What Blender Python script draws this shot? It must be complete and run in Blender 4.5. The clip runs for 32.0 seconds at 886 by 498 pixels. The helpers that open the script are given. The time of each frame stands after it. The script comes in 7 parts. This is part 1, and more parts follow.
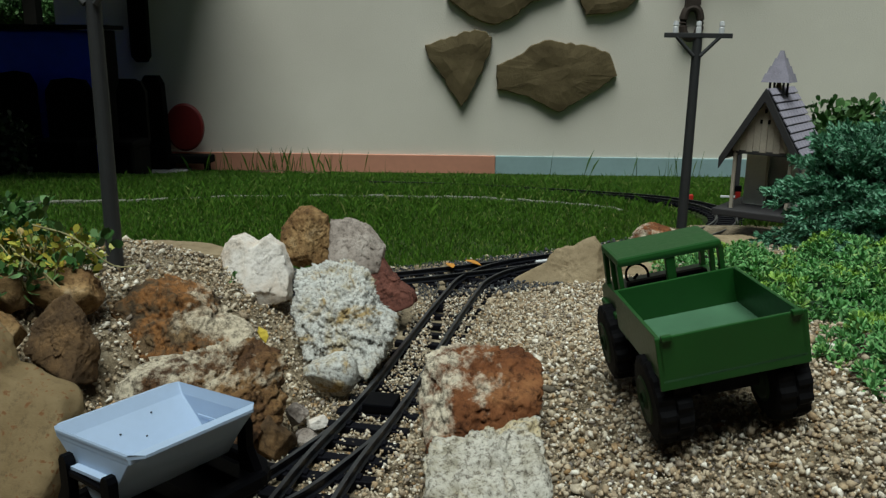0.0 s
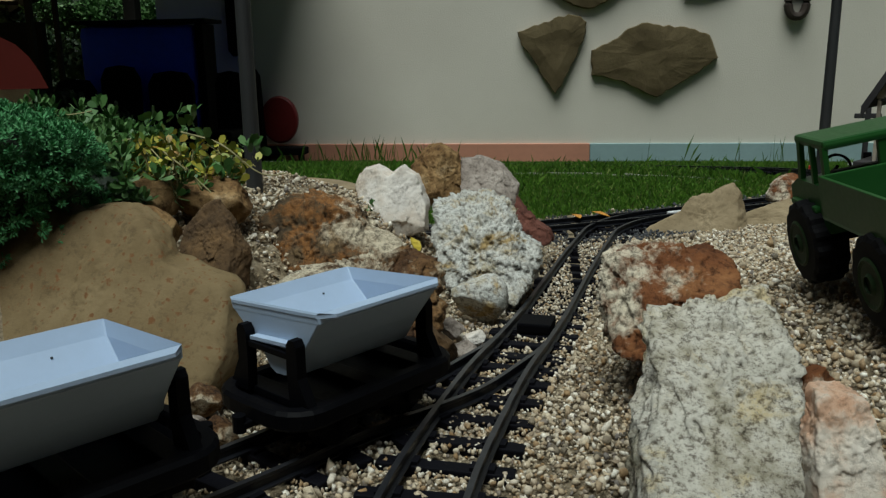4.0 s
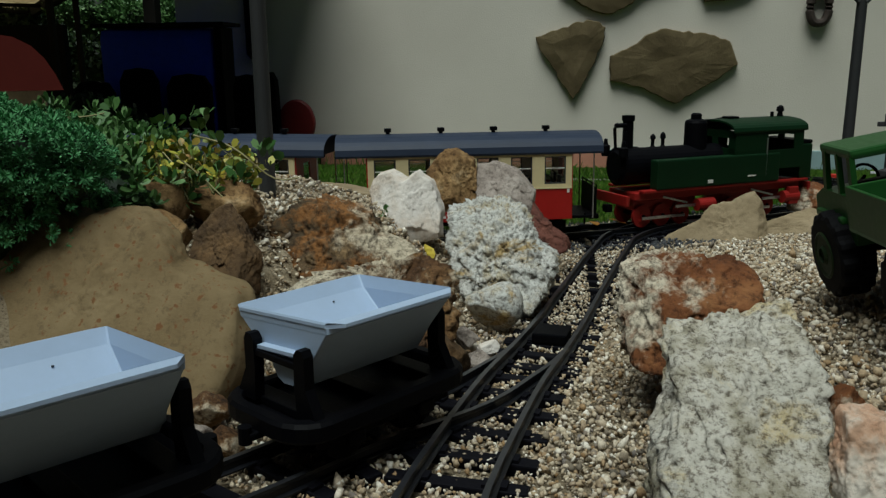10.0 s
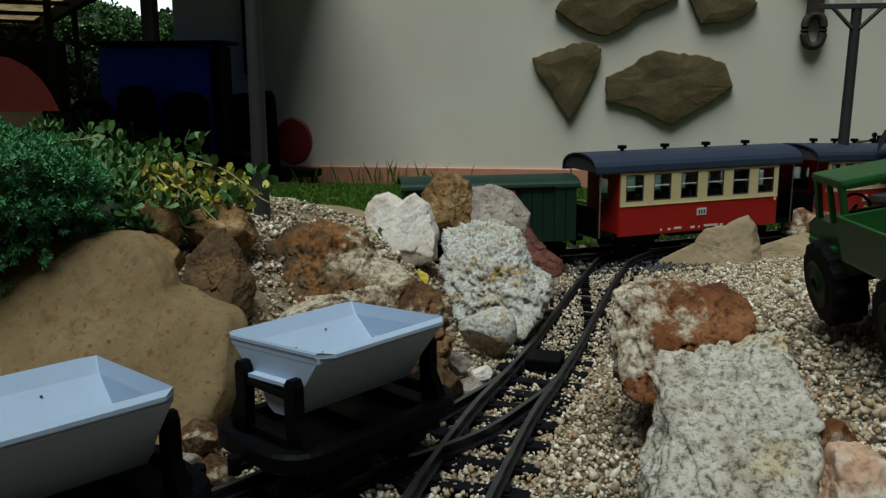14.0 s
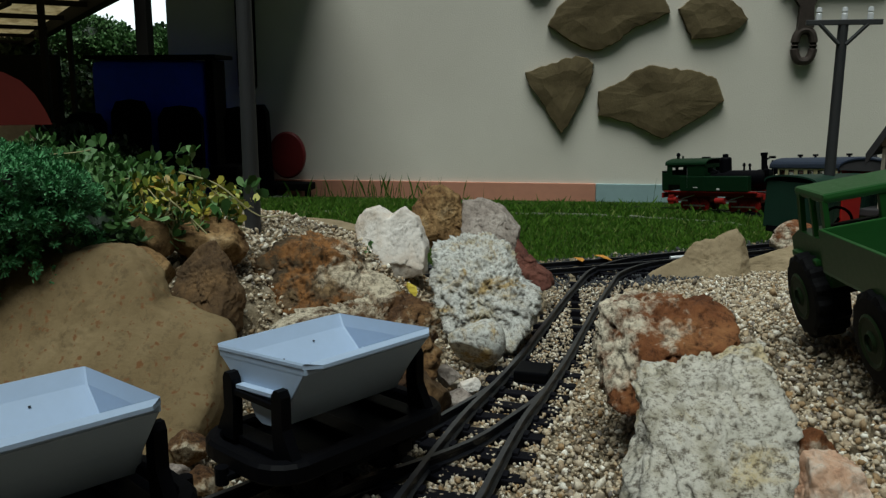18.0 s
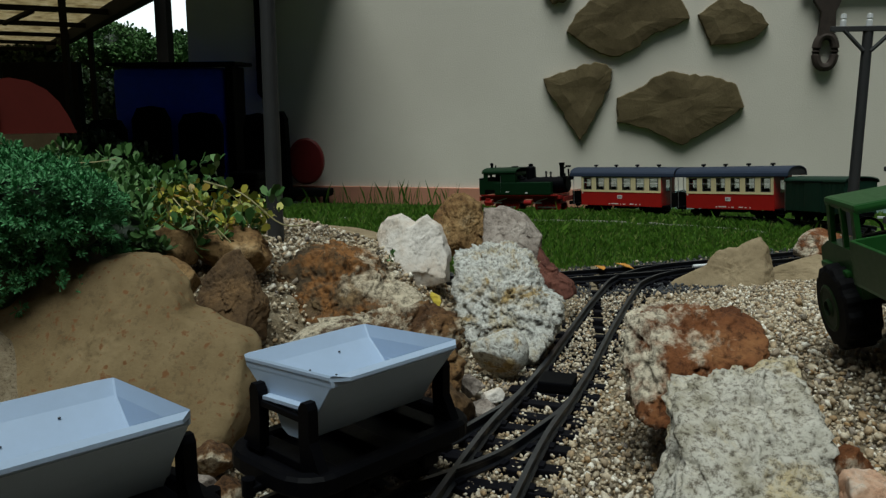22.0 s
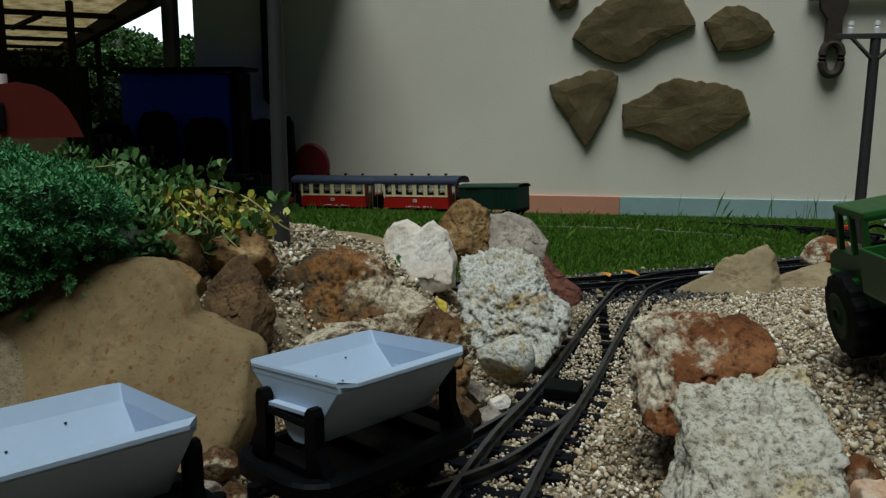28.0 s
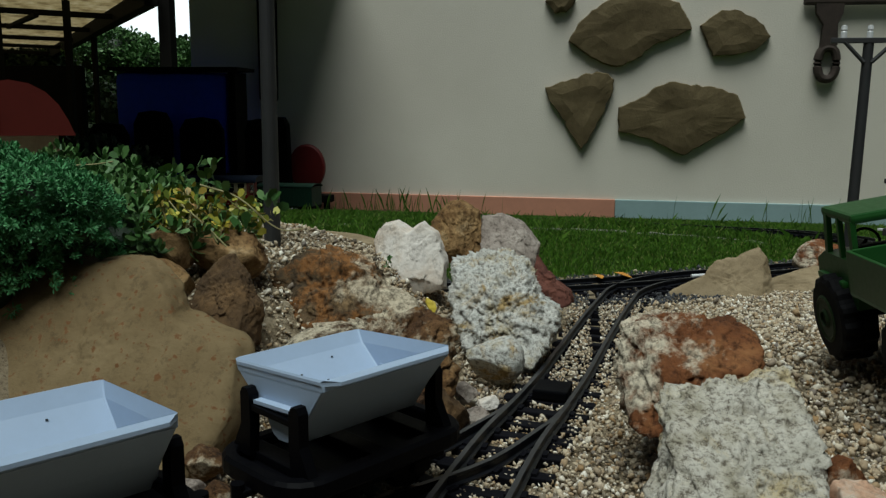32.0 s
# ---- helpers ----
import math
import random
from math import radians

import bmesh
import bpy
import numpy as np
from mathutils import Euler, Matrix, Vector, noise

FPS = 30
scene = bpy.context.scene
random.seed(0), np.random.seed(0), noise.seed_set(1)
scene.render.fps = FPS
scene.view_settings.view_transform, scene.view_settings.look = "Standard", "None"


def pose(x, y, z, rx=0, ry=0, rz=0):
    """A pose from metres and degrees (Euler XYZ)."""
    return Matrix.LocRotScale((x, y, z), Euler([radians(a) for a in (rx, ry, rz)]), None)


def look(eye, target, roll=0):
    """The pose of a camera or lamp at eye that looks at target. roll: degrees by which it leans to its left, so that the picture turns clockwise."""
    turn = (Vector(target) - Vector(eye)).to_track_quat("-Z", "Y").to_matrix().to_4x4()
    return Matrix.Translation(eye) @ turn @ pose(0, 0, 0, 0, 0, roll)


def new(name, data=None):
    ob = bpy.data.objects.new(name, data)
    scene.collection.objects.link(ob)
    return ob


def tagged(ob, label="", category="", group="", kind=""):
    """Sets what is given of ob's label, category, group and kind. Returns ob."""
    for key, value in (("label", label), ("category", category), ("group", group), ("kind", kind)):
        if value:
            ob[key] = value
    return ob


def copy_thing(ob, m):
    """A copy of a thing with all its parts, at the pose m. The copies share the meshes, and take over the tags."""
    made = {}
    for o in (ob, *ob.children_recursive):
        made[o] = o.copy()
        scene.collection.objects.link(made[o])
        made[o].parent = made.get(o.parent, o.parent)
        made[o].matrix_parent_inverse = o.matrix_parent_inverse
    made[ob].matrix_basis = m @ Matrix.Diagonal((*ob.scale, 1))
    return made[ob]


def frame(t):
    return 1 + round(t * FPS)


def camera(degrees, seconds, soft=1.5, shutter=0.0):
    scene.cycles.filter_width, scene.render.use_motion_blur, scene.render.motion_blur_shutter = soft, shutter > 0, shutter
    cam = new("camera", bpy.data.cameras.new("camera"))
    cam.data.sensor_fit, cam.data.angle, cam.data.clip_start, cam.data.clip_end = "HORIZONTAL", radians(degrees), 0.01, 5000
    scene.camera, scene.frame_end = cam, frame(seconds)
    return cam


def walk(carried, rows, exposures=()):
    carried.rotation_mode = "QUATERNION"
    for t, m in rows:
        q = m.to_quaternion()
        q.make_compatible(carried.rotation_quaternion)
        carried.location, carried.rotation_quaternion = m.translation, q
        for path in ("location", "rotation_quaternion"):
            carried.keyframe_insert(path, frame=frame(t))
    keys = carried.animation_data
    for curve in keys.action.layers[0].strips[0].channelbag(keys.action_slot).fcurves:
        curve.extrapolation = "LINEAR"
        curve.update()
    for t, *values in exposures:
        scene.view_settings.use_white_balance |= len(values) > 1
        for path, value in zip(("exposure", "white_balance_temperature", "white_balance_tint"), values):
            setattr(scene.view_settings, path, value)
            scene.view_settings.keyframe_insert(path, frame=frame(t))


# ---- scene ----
# ---- camera ----
cam = camera(56.1, 32.0, soft=1.35)
# seconds, x, y, z, yaw, pitch, roll of the hand-held camera
ROWS = [
    (0.0, -0.0000, 0.0001, 0.3664, 2.07, -13.54, -0.49),
    (0.5, -0.0211, 0.0087, 0.3448, 3.21, -12.55, -0.50),
    (1.0, -0.0382, 0.0156, 0.3249, 3.42, -11.92, 0.09),
    (1.5, -0.0567, 0.0237, 0.3070, 4.07, -11.34, 0.32),
    (2.0, -0.0685, 0.0276, 0.2879, 5.81, -11.89, 0.69),
    (2.5, -0.0731, 0.0283, 0.2790, 6.49, -12.09, 0.86),
    (3.0, -0.0776, 0.0248, 0.2736, 6.69, -11.77, 0.72),
    (3.5, -0.0792, 0.0224, 0.2635, 7.13, -12.60, 0.64),
    (5.5, -0.0791, 0.0329, 0.2600, 7.64, -13.21, 1.74),
    (6.0, -0.0802, 0.0329, 0.2608, 7.90, -13.28, 1.74),
    (6.5, -0.0795, 0.0341, 0.2603, 8.18, -13.21, 1.32),
    (7.0, -0.0788, 0.0351, 0.2603, 8.26, -13.17, 0.78),
    (7.5, -0.0774, 0.0373, 0.2604, 8.27, -12.89, 0.50),
    (8.0, -0.0780, 0.0376, 0.2615, 8.29, -12.72, 0.65),
    (8.5, -0.0793, 0.0390, 0.2626, 8.44, -12.62, 0.62),
    (9.0, -0.0775, 0.0389, 0.2618, 8.32, -12.63, 0.53),
    (9.5, -0.0776, 0.0401, 0.2627, 8.24, -12.47, 0.44),
    (10.0, -0.0796, 0.0388, 0.2607, 8.47, -12.63, 0.53),
    (10.5, -0.0799, 0.0387, 0.2622, 8.37, -12.48, 0.32),
    (11.0, -0.0785, 0.0375, 0.2618, 8.19, -12.49, 0.36),
    (11.5, -0.0793, 0.0377, 0.2611, 8.41, -12.49, 0.24),
    (12.0, -0.0793, 0.0395, 0.2608, 8.62, -12.47, -0.22),
    (12.5, -0.0797, 0.0392, 0.2585, 8.55, -12.61, -0.22),
    (13.0, -0.0761, 0.0400, 0.2585, 7.96, -12.52, -0.25),
    (13.5, -0.0729, 0.0392, 0.2633, 8.10, -11.97, -0.10),
    (14.0, -0.0773, 0.0403, 0.2677, 8.29, -11.42, 0.12),
    (14.5, -0.0779, 0.0396, 0.2656, 8.05, -11.52, 0.04),
    (16.5, -0.0714, 0.0349, 0.2658, 8.35, -11.04, 0.09),
    (17.0, -0.0713, 0.0337, 0.2651, 8.42, -11.02, 0.33),
    (17.5, -0.0707, 0.0323, 0.2674, 8.26, -10.86, 0.34),
    (18.0, -0.0715, 0.0343, 0.2682, 7.90, -10.48, 0.03),
    (18.5, -0.0705, 0.0356, 0.2672, 7.78, -10.46, 0.18),
    (19.0, -0.0713, 0.0345, 0.2711, 8.38, -10.11, 0.62),
    (19.5, -0.0774, 0.0323, 0.2719, 8.87, -10.05, 0.33),
    (20.0, -0.0805, 0.0345, 0.2688, 9.00, -10.34, 0.45),
    (20.5, -0.0755, 0.0363, 0.2718, 8.74, -9.98, 0.37),
    (21.0, -0.0758, 0.0326, 0.2729, 8.91, -9.93, 0.39),
    (21.5, -0.0771, 0.0351, 0.2706, 9.06, -10.00, 0.20),
    (22.0, -0.0784, 0.0367, 0.2711, 9.05, -10.09, 0.10),
    (22.5, -0.0775, 0.0363, 0.2729, 9.02, -9.95, 0.39),
    (23.0, -0.0799, 0.0348, 0.2749, 9.36, -9.64, 0.40),
    (23.5, -0.0814, 0.0346, 0.2726, 9.46, -9.81, 0.30),
    (24.0, -0.0804, 0.0355, 0.2723, 9.41, -9.76, 0.14),
    (24.5, -0.0821, 0.0367, 0.2745, 9.35, -9.63, 0.09),
    (25.0, -0.0806, 0.0372, 0.2746, 9.23, -9.59, 0.22),
    (25.5, -0.0794, 0.0361, 0.2735, 9.21, -9.61, 0.22),
    (27.5, -0.0799, 0.0375, 0.2720, 9.35, -9.69, -0.04),
    (28.0, -0.0803, 0.0380, 0.2711, 9.41, -9.70, -0.11),
    (28.5, -0.0801, 0.0379, 0.2712, 9.41, -9.76, -0.29),
    (29.0, -0.0824, 0.0394, 0.2711, 9.52, -9.80, -0.30),
    (29.5, -0.0827, 0.0381, 0.2710, 9.58, -9.78, -0.36),
    (30.0, -0.0813, 0.0385, 0.2727, 9.61, -9.45, -0.45),
    (30.5, -0.0813, 0.0386, 0.2703, 9.57, -9.64, -0.58),
    (31.0, -0.0822, 0.0389, 0.2698, 9.58, -9.65, -0.64),
    (31.5, -0.0826, 0.0379, 0.2708, 9.75, -9.70, -0.35),
    (32.0, -0.0743, 0.0392, 0.2693, 9.22, -9.55, -0.51),
]
walk(cam, [(t, pose(x, y, z, 90 + pitch, roll, yaw)) for t, x, y, z, yaw, pitch, roll in ROWS],
     exposures=[(0.0, 0.35, 6100, -3), (3.5, 0.20, 6100, -3), (12.0, 0.12, 6100, -3), (22.0, 0.07, 6100, -3), (32.0, 0.06, 6100, -3)])

# ---- light: an overcast sky ----
world = bpy.data.worlds.new("overcast_sky")
scene.world = world
world.use_nodes = True
wn = world.node_tree
sky = wn.nodes.new("ShaderNodeTexSky")
sky.sky_type = "NISHITA"
sky.sun_disc = False
sky.sun_elevation, sky.sun_rotation = radians(72), radians(193)
sky.air_density, sky.dust_density, sky.ozone_density = 1.0, 4.0, 0.6
wn.links.new(sky.outputs[0], wn.nodes["Background"].inputs[0])
wn.nodes["Background"].inputs[1].default_value = 0.015
sun_data = bpy.data.lights.new("sun", "SUN")
sun_data.energy, sun_data.angle, sun_data.color = 2.85, radians(40), (1.0, 0.98, 0.95)
sun = new("sun", sun_data)
sun.matrix_world = look((-0.35, -0.5, 4.8), (0, 1.0, 0))

# ---- materials ----


def principled(name, rough=0.6, metal=0.0, spec=0.5):
    m = bpy.data.materials.new(name)
    m.use_nodes = True
    b = m.node_tree.nodes["Principled BSDF"]
    b.inputs["Roughness"].default_value = rough
    b.inputs["Metallic"].default_value = metal
    b.inputs["Specular IOR Level"].default_value = spec
    return m, m.node_tree, b


def ramp(nt, fac, stops):
    r = nt.nodes.new("ShaderNodeValToRGB")
    e = r.color_ramp.elements
    while len(e) < len(stops):
        e.new(0.5)
    for el, (p, c) in zip(e, stops):
        el.position, el.color = p, (*c, 1)
    nt.links.new(fac, r.inputs[0])
    return r.outputs[0]


def noise_tex(nt, scale, detail=6, rough=0.6, coord="Object", offset=None):
    tc = nt.nodes.new("ShaderNodeTexCoord")
    n = nt.nodes.new("ShaderNodeTexNoise")
    n.inputs["Scale"].default_value, n.inputs["Detail"].default_value, n.inputs["Roughness"].default_value = scale, detail, rough
    nt.links.new(tc.outputs[coord], n.inputs["Vector"])
    return n


def mix(nt, fac, a, b, blend="MIX"):
    n = nt.nodes.new("ShaderNodeMix")
    n.data_type, n.blend_type = "RGBA", blend
    for sock, v in ((n.inputs[0], fac), (n.inputs[6], a), (n.inputs[7], b)):
        if isinstance(v, (int, float)):
            sock.default_value = v
        elif isinstance(v, tuple):
            sock.default_value = (*v, 1)
        else:
            nt.links.new(v, sock)
    return n.outputs[2]


def bump(nt, b, height, strength, distance):
    n = nt.nodes.new("ShaderNodeBump")
    n.inputs["Strength"].default_value, n.inputs["Distance"].default_value = strength, distance
    nt.links.new(height, n.inputs["Height"])
    nt.links.new(n.outputs[0], b.inputs["Normal"])


def simple(name, color, rough=0.5, metal=0.0, var=0.15, scale=40, relief=0.0, spec=0.5, coord="Object"):
    """Paint, plastic, metal: a base colour with dirt and wear at two scales."""
    m, nt, b = principled(name, rough, metal, spec)
    a = noise_tex(nt, scale, 5, 0.6, coord)
    c = noise_tex(nt, scale * 7, 4, 0.7, coord)
    dark = tuple(v * (1 - var) for v in color)
    light = tuple(min(1, v * (1 + var * 0.6)) for v in color)
    col = ramp(nt, a.outputs[0], [(0.3, dark), (0.7, light)])
    col = mix(nt, 0.35, col, ramp(nt, c.outputs[0], [(0.35, dark), (0.65, light)]))
    nt.links.new(col, b.inputs["Base Color"])
    r = nt.nodes.new("ShaderNodeMapRange")
    r.inputs[3].default_value, r.inputs[4].default_value = max(0.05, rough - 0.12), min(1, rough + 0.12)
    nt.links.new(c.outputs[0], r.inputs[0])
    nt.links.new(r.outputs[0], b.inputs["Roughness"])
    if relief:
        bump(nt, b, c.outputs[0], 0.5, relief)
    return m


def stone(name, stops, patch=None, scale=22, rough=0.85, relief=0.004, speck=None, crust=None, grain=0.8, crack=0.0, pit=0.36):
    """Broken stone: large colour zones, patches of crust, fine grain and relief."""
    m, nt, b = principled(name, rough, 0, 0.3)
    big = noise_tex(nt, scale, 9, 0.68)
    fine = noise_tex(nt, scale * 9, 8, 0.75)
    col = ramp(nt, big.outputs[0], stops)
    if patch:
        pn = noise_tex(nt, scale * 0.6, 8, 0.7)
        pn.inputs["Distortion"].default_value = 0.6
        f = ramp(nt, pn.outputs[0], [(patch[1] - 0.04, (0, 0, 0)), (patch[1] + 0.05, (1, 1, 1))])
        col = mix(nt, f, col, patch[0])
    if crust:
        # a crust that has grown over one flank of the stone, with a ragged rim
        tint, axis, start = crust
        tc = nt.nodes.new("ShaderNodeTexCoord")
        dot = nt.nodes.new("ShaderNodeVectorMath")
        dot.operation = "DOT_PRODUCT"
        dot.inputs[1].default_value = [v * 16 for v in axis]
        nt.links.new(tc.outputs["Object"], dot.inputs[0])
        rag = noise_tex(nt, scale * 1.3, 9, 0.72)
        s = nt.nodes.new("ShaderNodeMath")
        s.operation = "MULTIPLY_ADD"
        nt.links.new(rag.outputs[0], s.inputs[0])
        s.inputs[1].default_value = 4.0
        nt.links.new(dot.outputs["Value"], s.inputs[2])
        r = nt.nodes.new("ShaderNodeMapRange")
        r.inputs[1].default_value, r.inputs[2].default_value = 2.0 + start, 2.45 + start
        nt.links.new(s.outputs[0], r.inputs[0])
        shade = ramp(nt, fine.outputs[0], [(0.3, tuple(v * 0.45 for v in tint)), (0.55, tint)])
        col = mix(nt, r.outputs[0], col, shade)
    pits = ramp(nt, fine.outputs[0], [(pit, (0.16, 0.13, 0.10)), (pit + 0.11, (0.95, 0.94, 0.92)), (pit + 0.26, (1.0, 1.0, 1.0))])
    col = mix(nt, grain, col, pits, "MULTIPLY")
    if crack:
        # thin dark cracks that wander through the stone
        tc = nt.nodes.new("ShaderNodeTexCoord")
        warp = noise_tex(nt, scale * 2.0, 6, 0.7)
        push = nt.nodes.new("ShaderNodeVectorMath")
        push.operation = "MULTIPLY_ADD"
        push.inputs[1].default_value = (1.2 / scale,) * 3
        nt.links.new(warp.outputs["Color"], push.inputs[0])
        nt.links.new(tc.outputs["Object"], push.inputs[2])
        vor = nt.nodes.new("ShaderNodeTexVoronoi")
        vor.feature = "DISTANCE_TO_EDGE"
        vor.inputs["Scale"].default_value = scale * 1.5
        nt.links.new(push.outputs[0], vor.inputs["Vector"])
        line = ramp(nt, vor.outputs["Distance"], [(0.0, (0.25, 0.22, 0.19)), (0.035, (1, 1, 1))])
        col = mix(nt, crack, col, line, "MULTIPLY")
    if speck:
        v = noise_tex(nt, scale * 16, 3, 0.5)
        f = ramp(nt, v.outputs[0], [(0.6, (0, 0, 0)), (0.68, (1, 1, 1))])
        col = mix(nt, f, col, speck)
    nt.links.new(col, b.inputs["Base Color"])
    add = nt.nodes.new("ShaderNodeMath")
    add.operation = "ADD"
    nt.links.new(big.outputs[0], add.inputs[0])
    nt.links.new(fine.outputs[0], add.inputs[1])
    bump(nt, b, add.outputs[0], 1.0, relief * 1.5)
    return m


M_TAN = stone("tan_sandstone", [(0.28, (0.110, 0.074, 0.032)), (0.45, (0.163, 0.115, 0.055)), (0.60, (0.208, 0.152, 0.078)), (0.78, (0.292, 0.227, 0.125))], scale=11, relief=0.0009, speck=(0.151, 0.070, 0.025), grain=0.35)
M_BROWN = stone("brown_stone", [(0.35, (0.040, 0.024, 0.012)), (0.52, (0.105, 0.062, 0.028)), (0.66, (0.18, 0.105, 0.045)), (0.80, (0.34, 0.24, 0.13))], scale=18, relief=0.0012, grain=0.6, crack=0.5)
M_RUST = stone("rust_veined_stone", [(0.32, (0.030, 0.020, 0.012)), (0.42, (0.086, 0.058, 0.030)), (0.50, (0.255, 0.112, 0.032)), (0.57, (0.112, 0.075, 0.041)), (0.66, (0.300, 0.195, 0.090)), (0.76, (0.450, 0.375, 0.262))], scale=15, relief=0.0018, crust=((0.645, 0.562, 0.420), (0.78, 0, 0.62), 0.48), grain=0.7, crack=0.6, pit=0.38)
M_RUSTW = stone("rust_and_white_stone", [(0.34, (0.039, 0.020, 0.011)), (0.48, (0.125, 0.062, 0.025)), (0.60, (0.250, 0.140, 0.055)), (0.72, (0.429, 0.343, 0.226))], scale=20, relief=0.0022, crust=((0.655, 0.577, 0.437), (-0.45, 0, 0.90), 0.10), grain=0.8, crack=0.5, pit=0.38)
M_OCHRE = stone("ochre_stone", [(0.32, (0.082, 0.045, 0.020)), (0.46, (0.205, 0.115, 0.045)), (0.58, (0.344, 0.221, 0.098)), (0.72, (0.492, 0.394, 0.254))], scale=17, relief=0.0015, grain=0.7, crack=0.4, pit=0.38)
M_WHITE = stone("white_quartz", [(0.30, (0.464, 0.352, 0.264)), (0.42, (0.624, 0.544, 0.464)), (0.52, (0.688, 0.640, 0.584)), (0.75, (0.720, 0.688, 0.656))], scale=15, relief=0.0009, grain=0.35, crack=0.30)
M_CRUST = stone("white_crusty_stone", [(0.30, (0.216, 0.158, 0.072)), (0.38, (0.533, 0.475, 0.346)), (0.46, (0.684, 0.677, 0.634)), (0.75, (0.648, 0.670, 0.648))], patch=((0.475, 0.346, 0.158), 0.55), scale=30, relief=0.0022, grain=0.75, pit=0.4)
M_GREYW = stone("grey_white_stone", [(0.34, (0.301, 0.274, 0.198)), (0.43, (0.544, 0.507, 0.419)), (0.50, (0.680, 0.651, 0.579)), (0.62, (0.559, 0.536, 0.463)), (0.75, (0.680, 0.643, 0.571))], patch=((0.603, 0.507, 0.318), 0.57), scale=30, relief=0.0012, speck=(0.444, 0.410, 0.337), grain=0.85, pit=0.40)
M_RED = stone("red_brown_stone", [(0.3, (0.066, 0.023, 0.009)), (0.5, (0.211, 0.078, 0.027)), (0.65, (0.328, 0.148, 0.058)), (0.8, (0.484, 0.351, 0.218))], scale=17, relief=0.0022, crust=((0.718, 0.640, 0.499), (-0.90, 0, 0.40), 0.10), grain=0.7, crack=0.4, pit=0.38)
M_DRED = stone("dark_red_stone", [(0.3, (0.075, 0.026, 0.020)), (0.7, (0.17, 0.065, 0.045))], scale=16, crack=0.4, relief=0.0012)
M_GREY = stone("grey_stone", [(0.3, (0.153, 0.123, 0.102)), (0.5, (0.323, 0.276, 0.242)), (0.65, (0.442, 0.391, 0.348)), (0.8, (0.612, 0.561, 0.493))], scale=18, relief=0.0014, grain=0.6, crack=0.4)
M_PINK = stone("pinkish_stone", [(0.34, (0.484, 0.234, 0.125)), (0.46, (0.624, 0.406, 0.281)), (0.56, (0.702, 0.624, 0.530)), (0.7, (0.718, 0.686, 0.624))], scale=18, relief=0.001, grain=0.4, crack=0.3)
M_SLAB = stone("greybrown_slate", [(0.3, (0.20, 0.150, 0.085)), (0.6, (0.30, 0.235, 0.145)), (0.8, (0.38, 0.31, 0.205))], scale=12, relief=0.0008, grain=0.3)
M_FLAG = stone("olive_brown_flagstone", [(0.3, (0.085, 0.062, 0.028)), (0.55, (0.135, 0.102, 0.050)), (0.8, (0.19, 0.15, 0.080))], scale=5, relief=0.0012, grain=0.2, crack=0.0)


def m_pebbles():
    m, nt, b = principled("pebbles", 0.8, 0, 0.35)
    g = nt.nodes.new("ShaderNodeNewGeometry")
    col = ramp(nt, g.outputs["Random Per Island"], [(0.0, (0.10, 0.085, 0.065)), (0.12, (0.42, 0.35, 0.25)), (0.30, (0.62, 0.53, 0.39)), (0.44, (0.32, 0.20, 0.09)),
               (0.55, (0.56, 0.47, 0.34)), (0.70, (0.90, 0.86, 0.76)), (0.84, (0.46, 0.35, 0.22)), (1.0, (0.20, 0.18, 0.165))])
    n = noise_tex(nt, 260, 5, 0.7)
    col = mix(nt, 0.6, col, ramp(nt, n.outputs[0], [(0.34, (0.36, 0.32, 0.27)), (0.58, (1, 1, 1))]), "MULTIPLY")
    nt.links.new(col, b.inputs["Base Color"])
    bump(nt, b, n.outputs[0], 0.5, 0.0010)
    return m


M_PEBBLE = m_pebbles()
M_BALLAST = stone("dark_ballast", [(0.3, (0.03, 0.033, 0.04)), (0.6, (0.10, 0.105, 0.115)), (0.8, (0.26, 0.26, 0.26))], scale=120, relief=0.001)
M_SOIL = stone("gravel_bed", [(0.3, (0.12, 0.09, 0.055)), (0.5, (0.30, 0.24, 0.155)), (0.7, (0.46, 0.39, 0.28))], scale=60, relief=0.002)


def m_ground():
    m, nt, b = principled("lawn_soil", 0.95, 0, 0.2)
    n = noise_tex(nt, 3, 8, 0.6)
    f = noise_tex(nt, 90, 5, 0.7)
    col = ramp(nt, n.outputs[0], [(0.3, (0.03, 0.05, 0.015)), (0.7, (0.06, 0.095, 0.025))])
    col = mix(nt, 0.5, col, ramp(nt, f.outputs[0], [(0.35, (0.025, 0.03, 0.012)), (0.65, (0.08, 0.11, 0.03))]))
    nt.links.new(col, b.inputs["Base Color"])
    bump(nt, b, f.outputs[0], 0.8, 0.01)
    return m


M_LAWN = m_ground()


def foliage(name, stops, rough=0.55, tint=None):
    m, nt, b = principled(name, rough, 0, 0.35)
    g = nt.nodes.new("ShaderNodeNewGeometry")
    col = ramp(nt, g.outputs["Random Per Island"], stops)
    n = noise_tex(nt, 30, 4, 0.6)
    col = mix(nt, 0.5, col, ramp(nt, n.outputs[0], [(0.3, (0.6, 0.62, 0.6)), (0.7, (1, 1, 1))]), "MULTIPLY")
    if tint:
        # whole shoots that have turned another green
        big = noise_tex(nt, tint[1], 3, 0.5)
        col = mix(nt, ramp(nt, big.outputs[0], [(0.52, (0, 0, 0)), (0.62, (1, 1, 1))]), col, tint[0])
    nt.links.new(col, b.inputs["Base Color"])
    return m


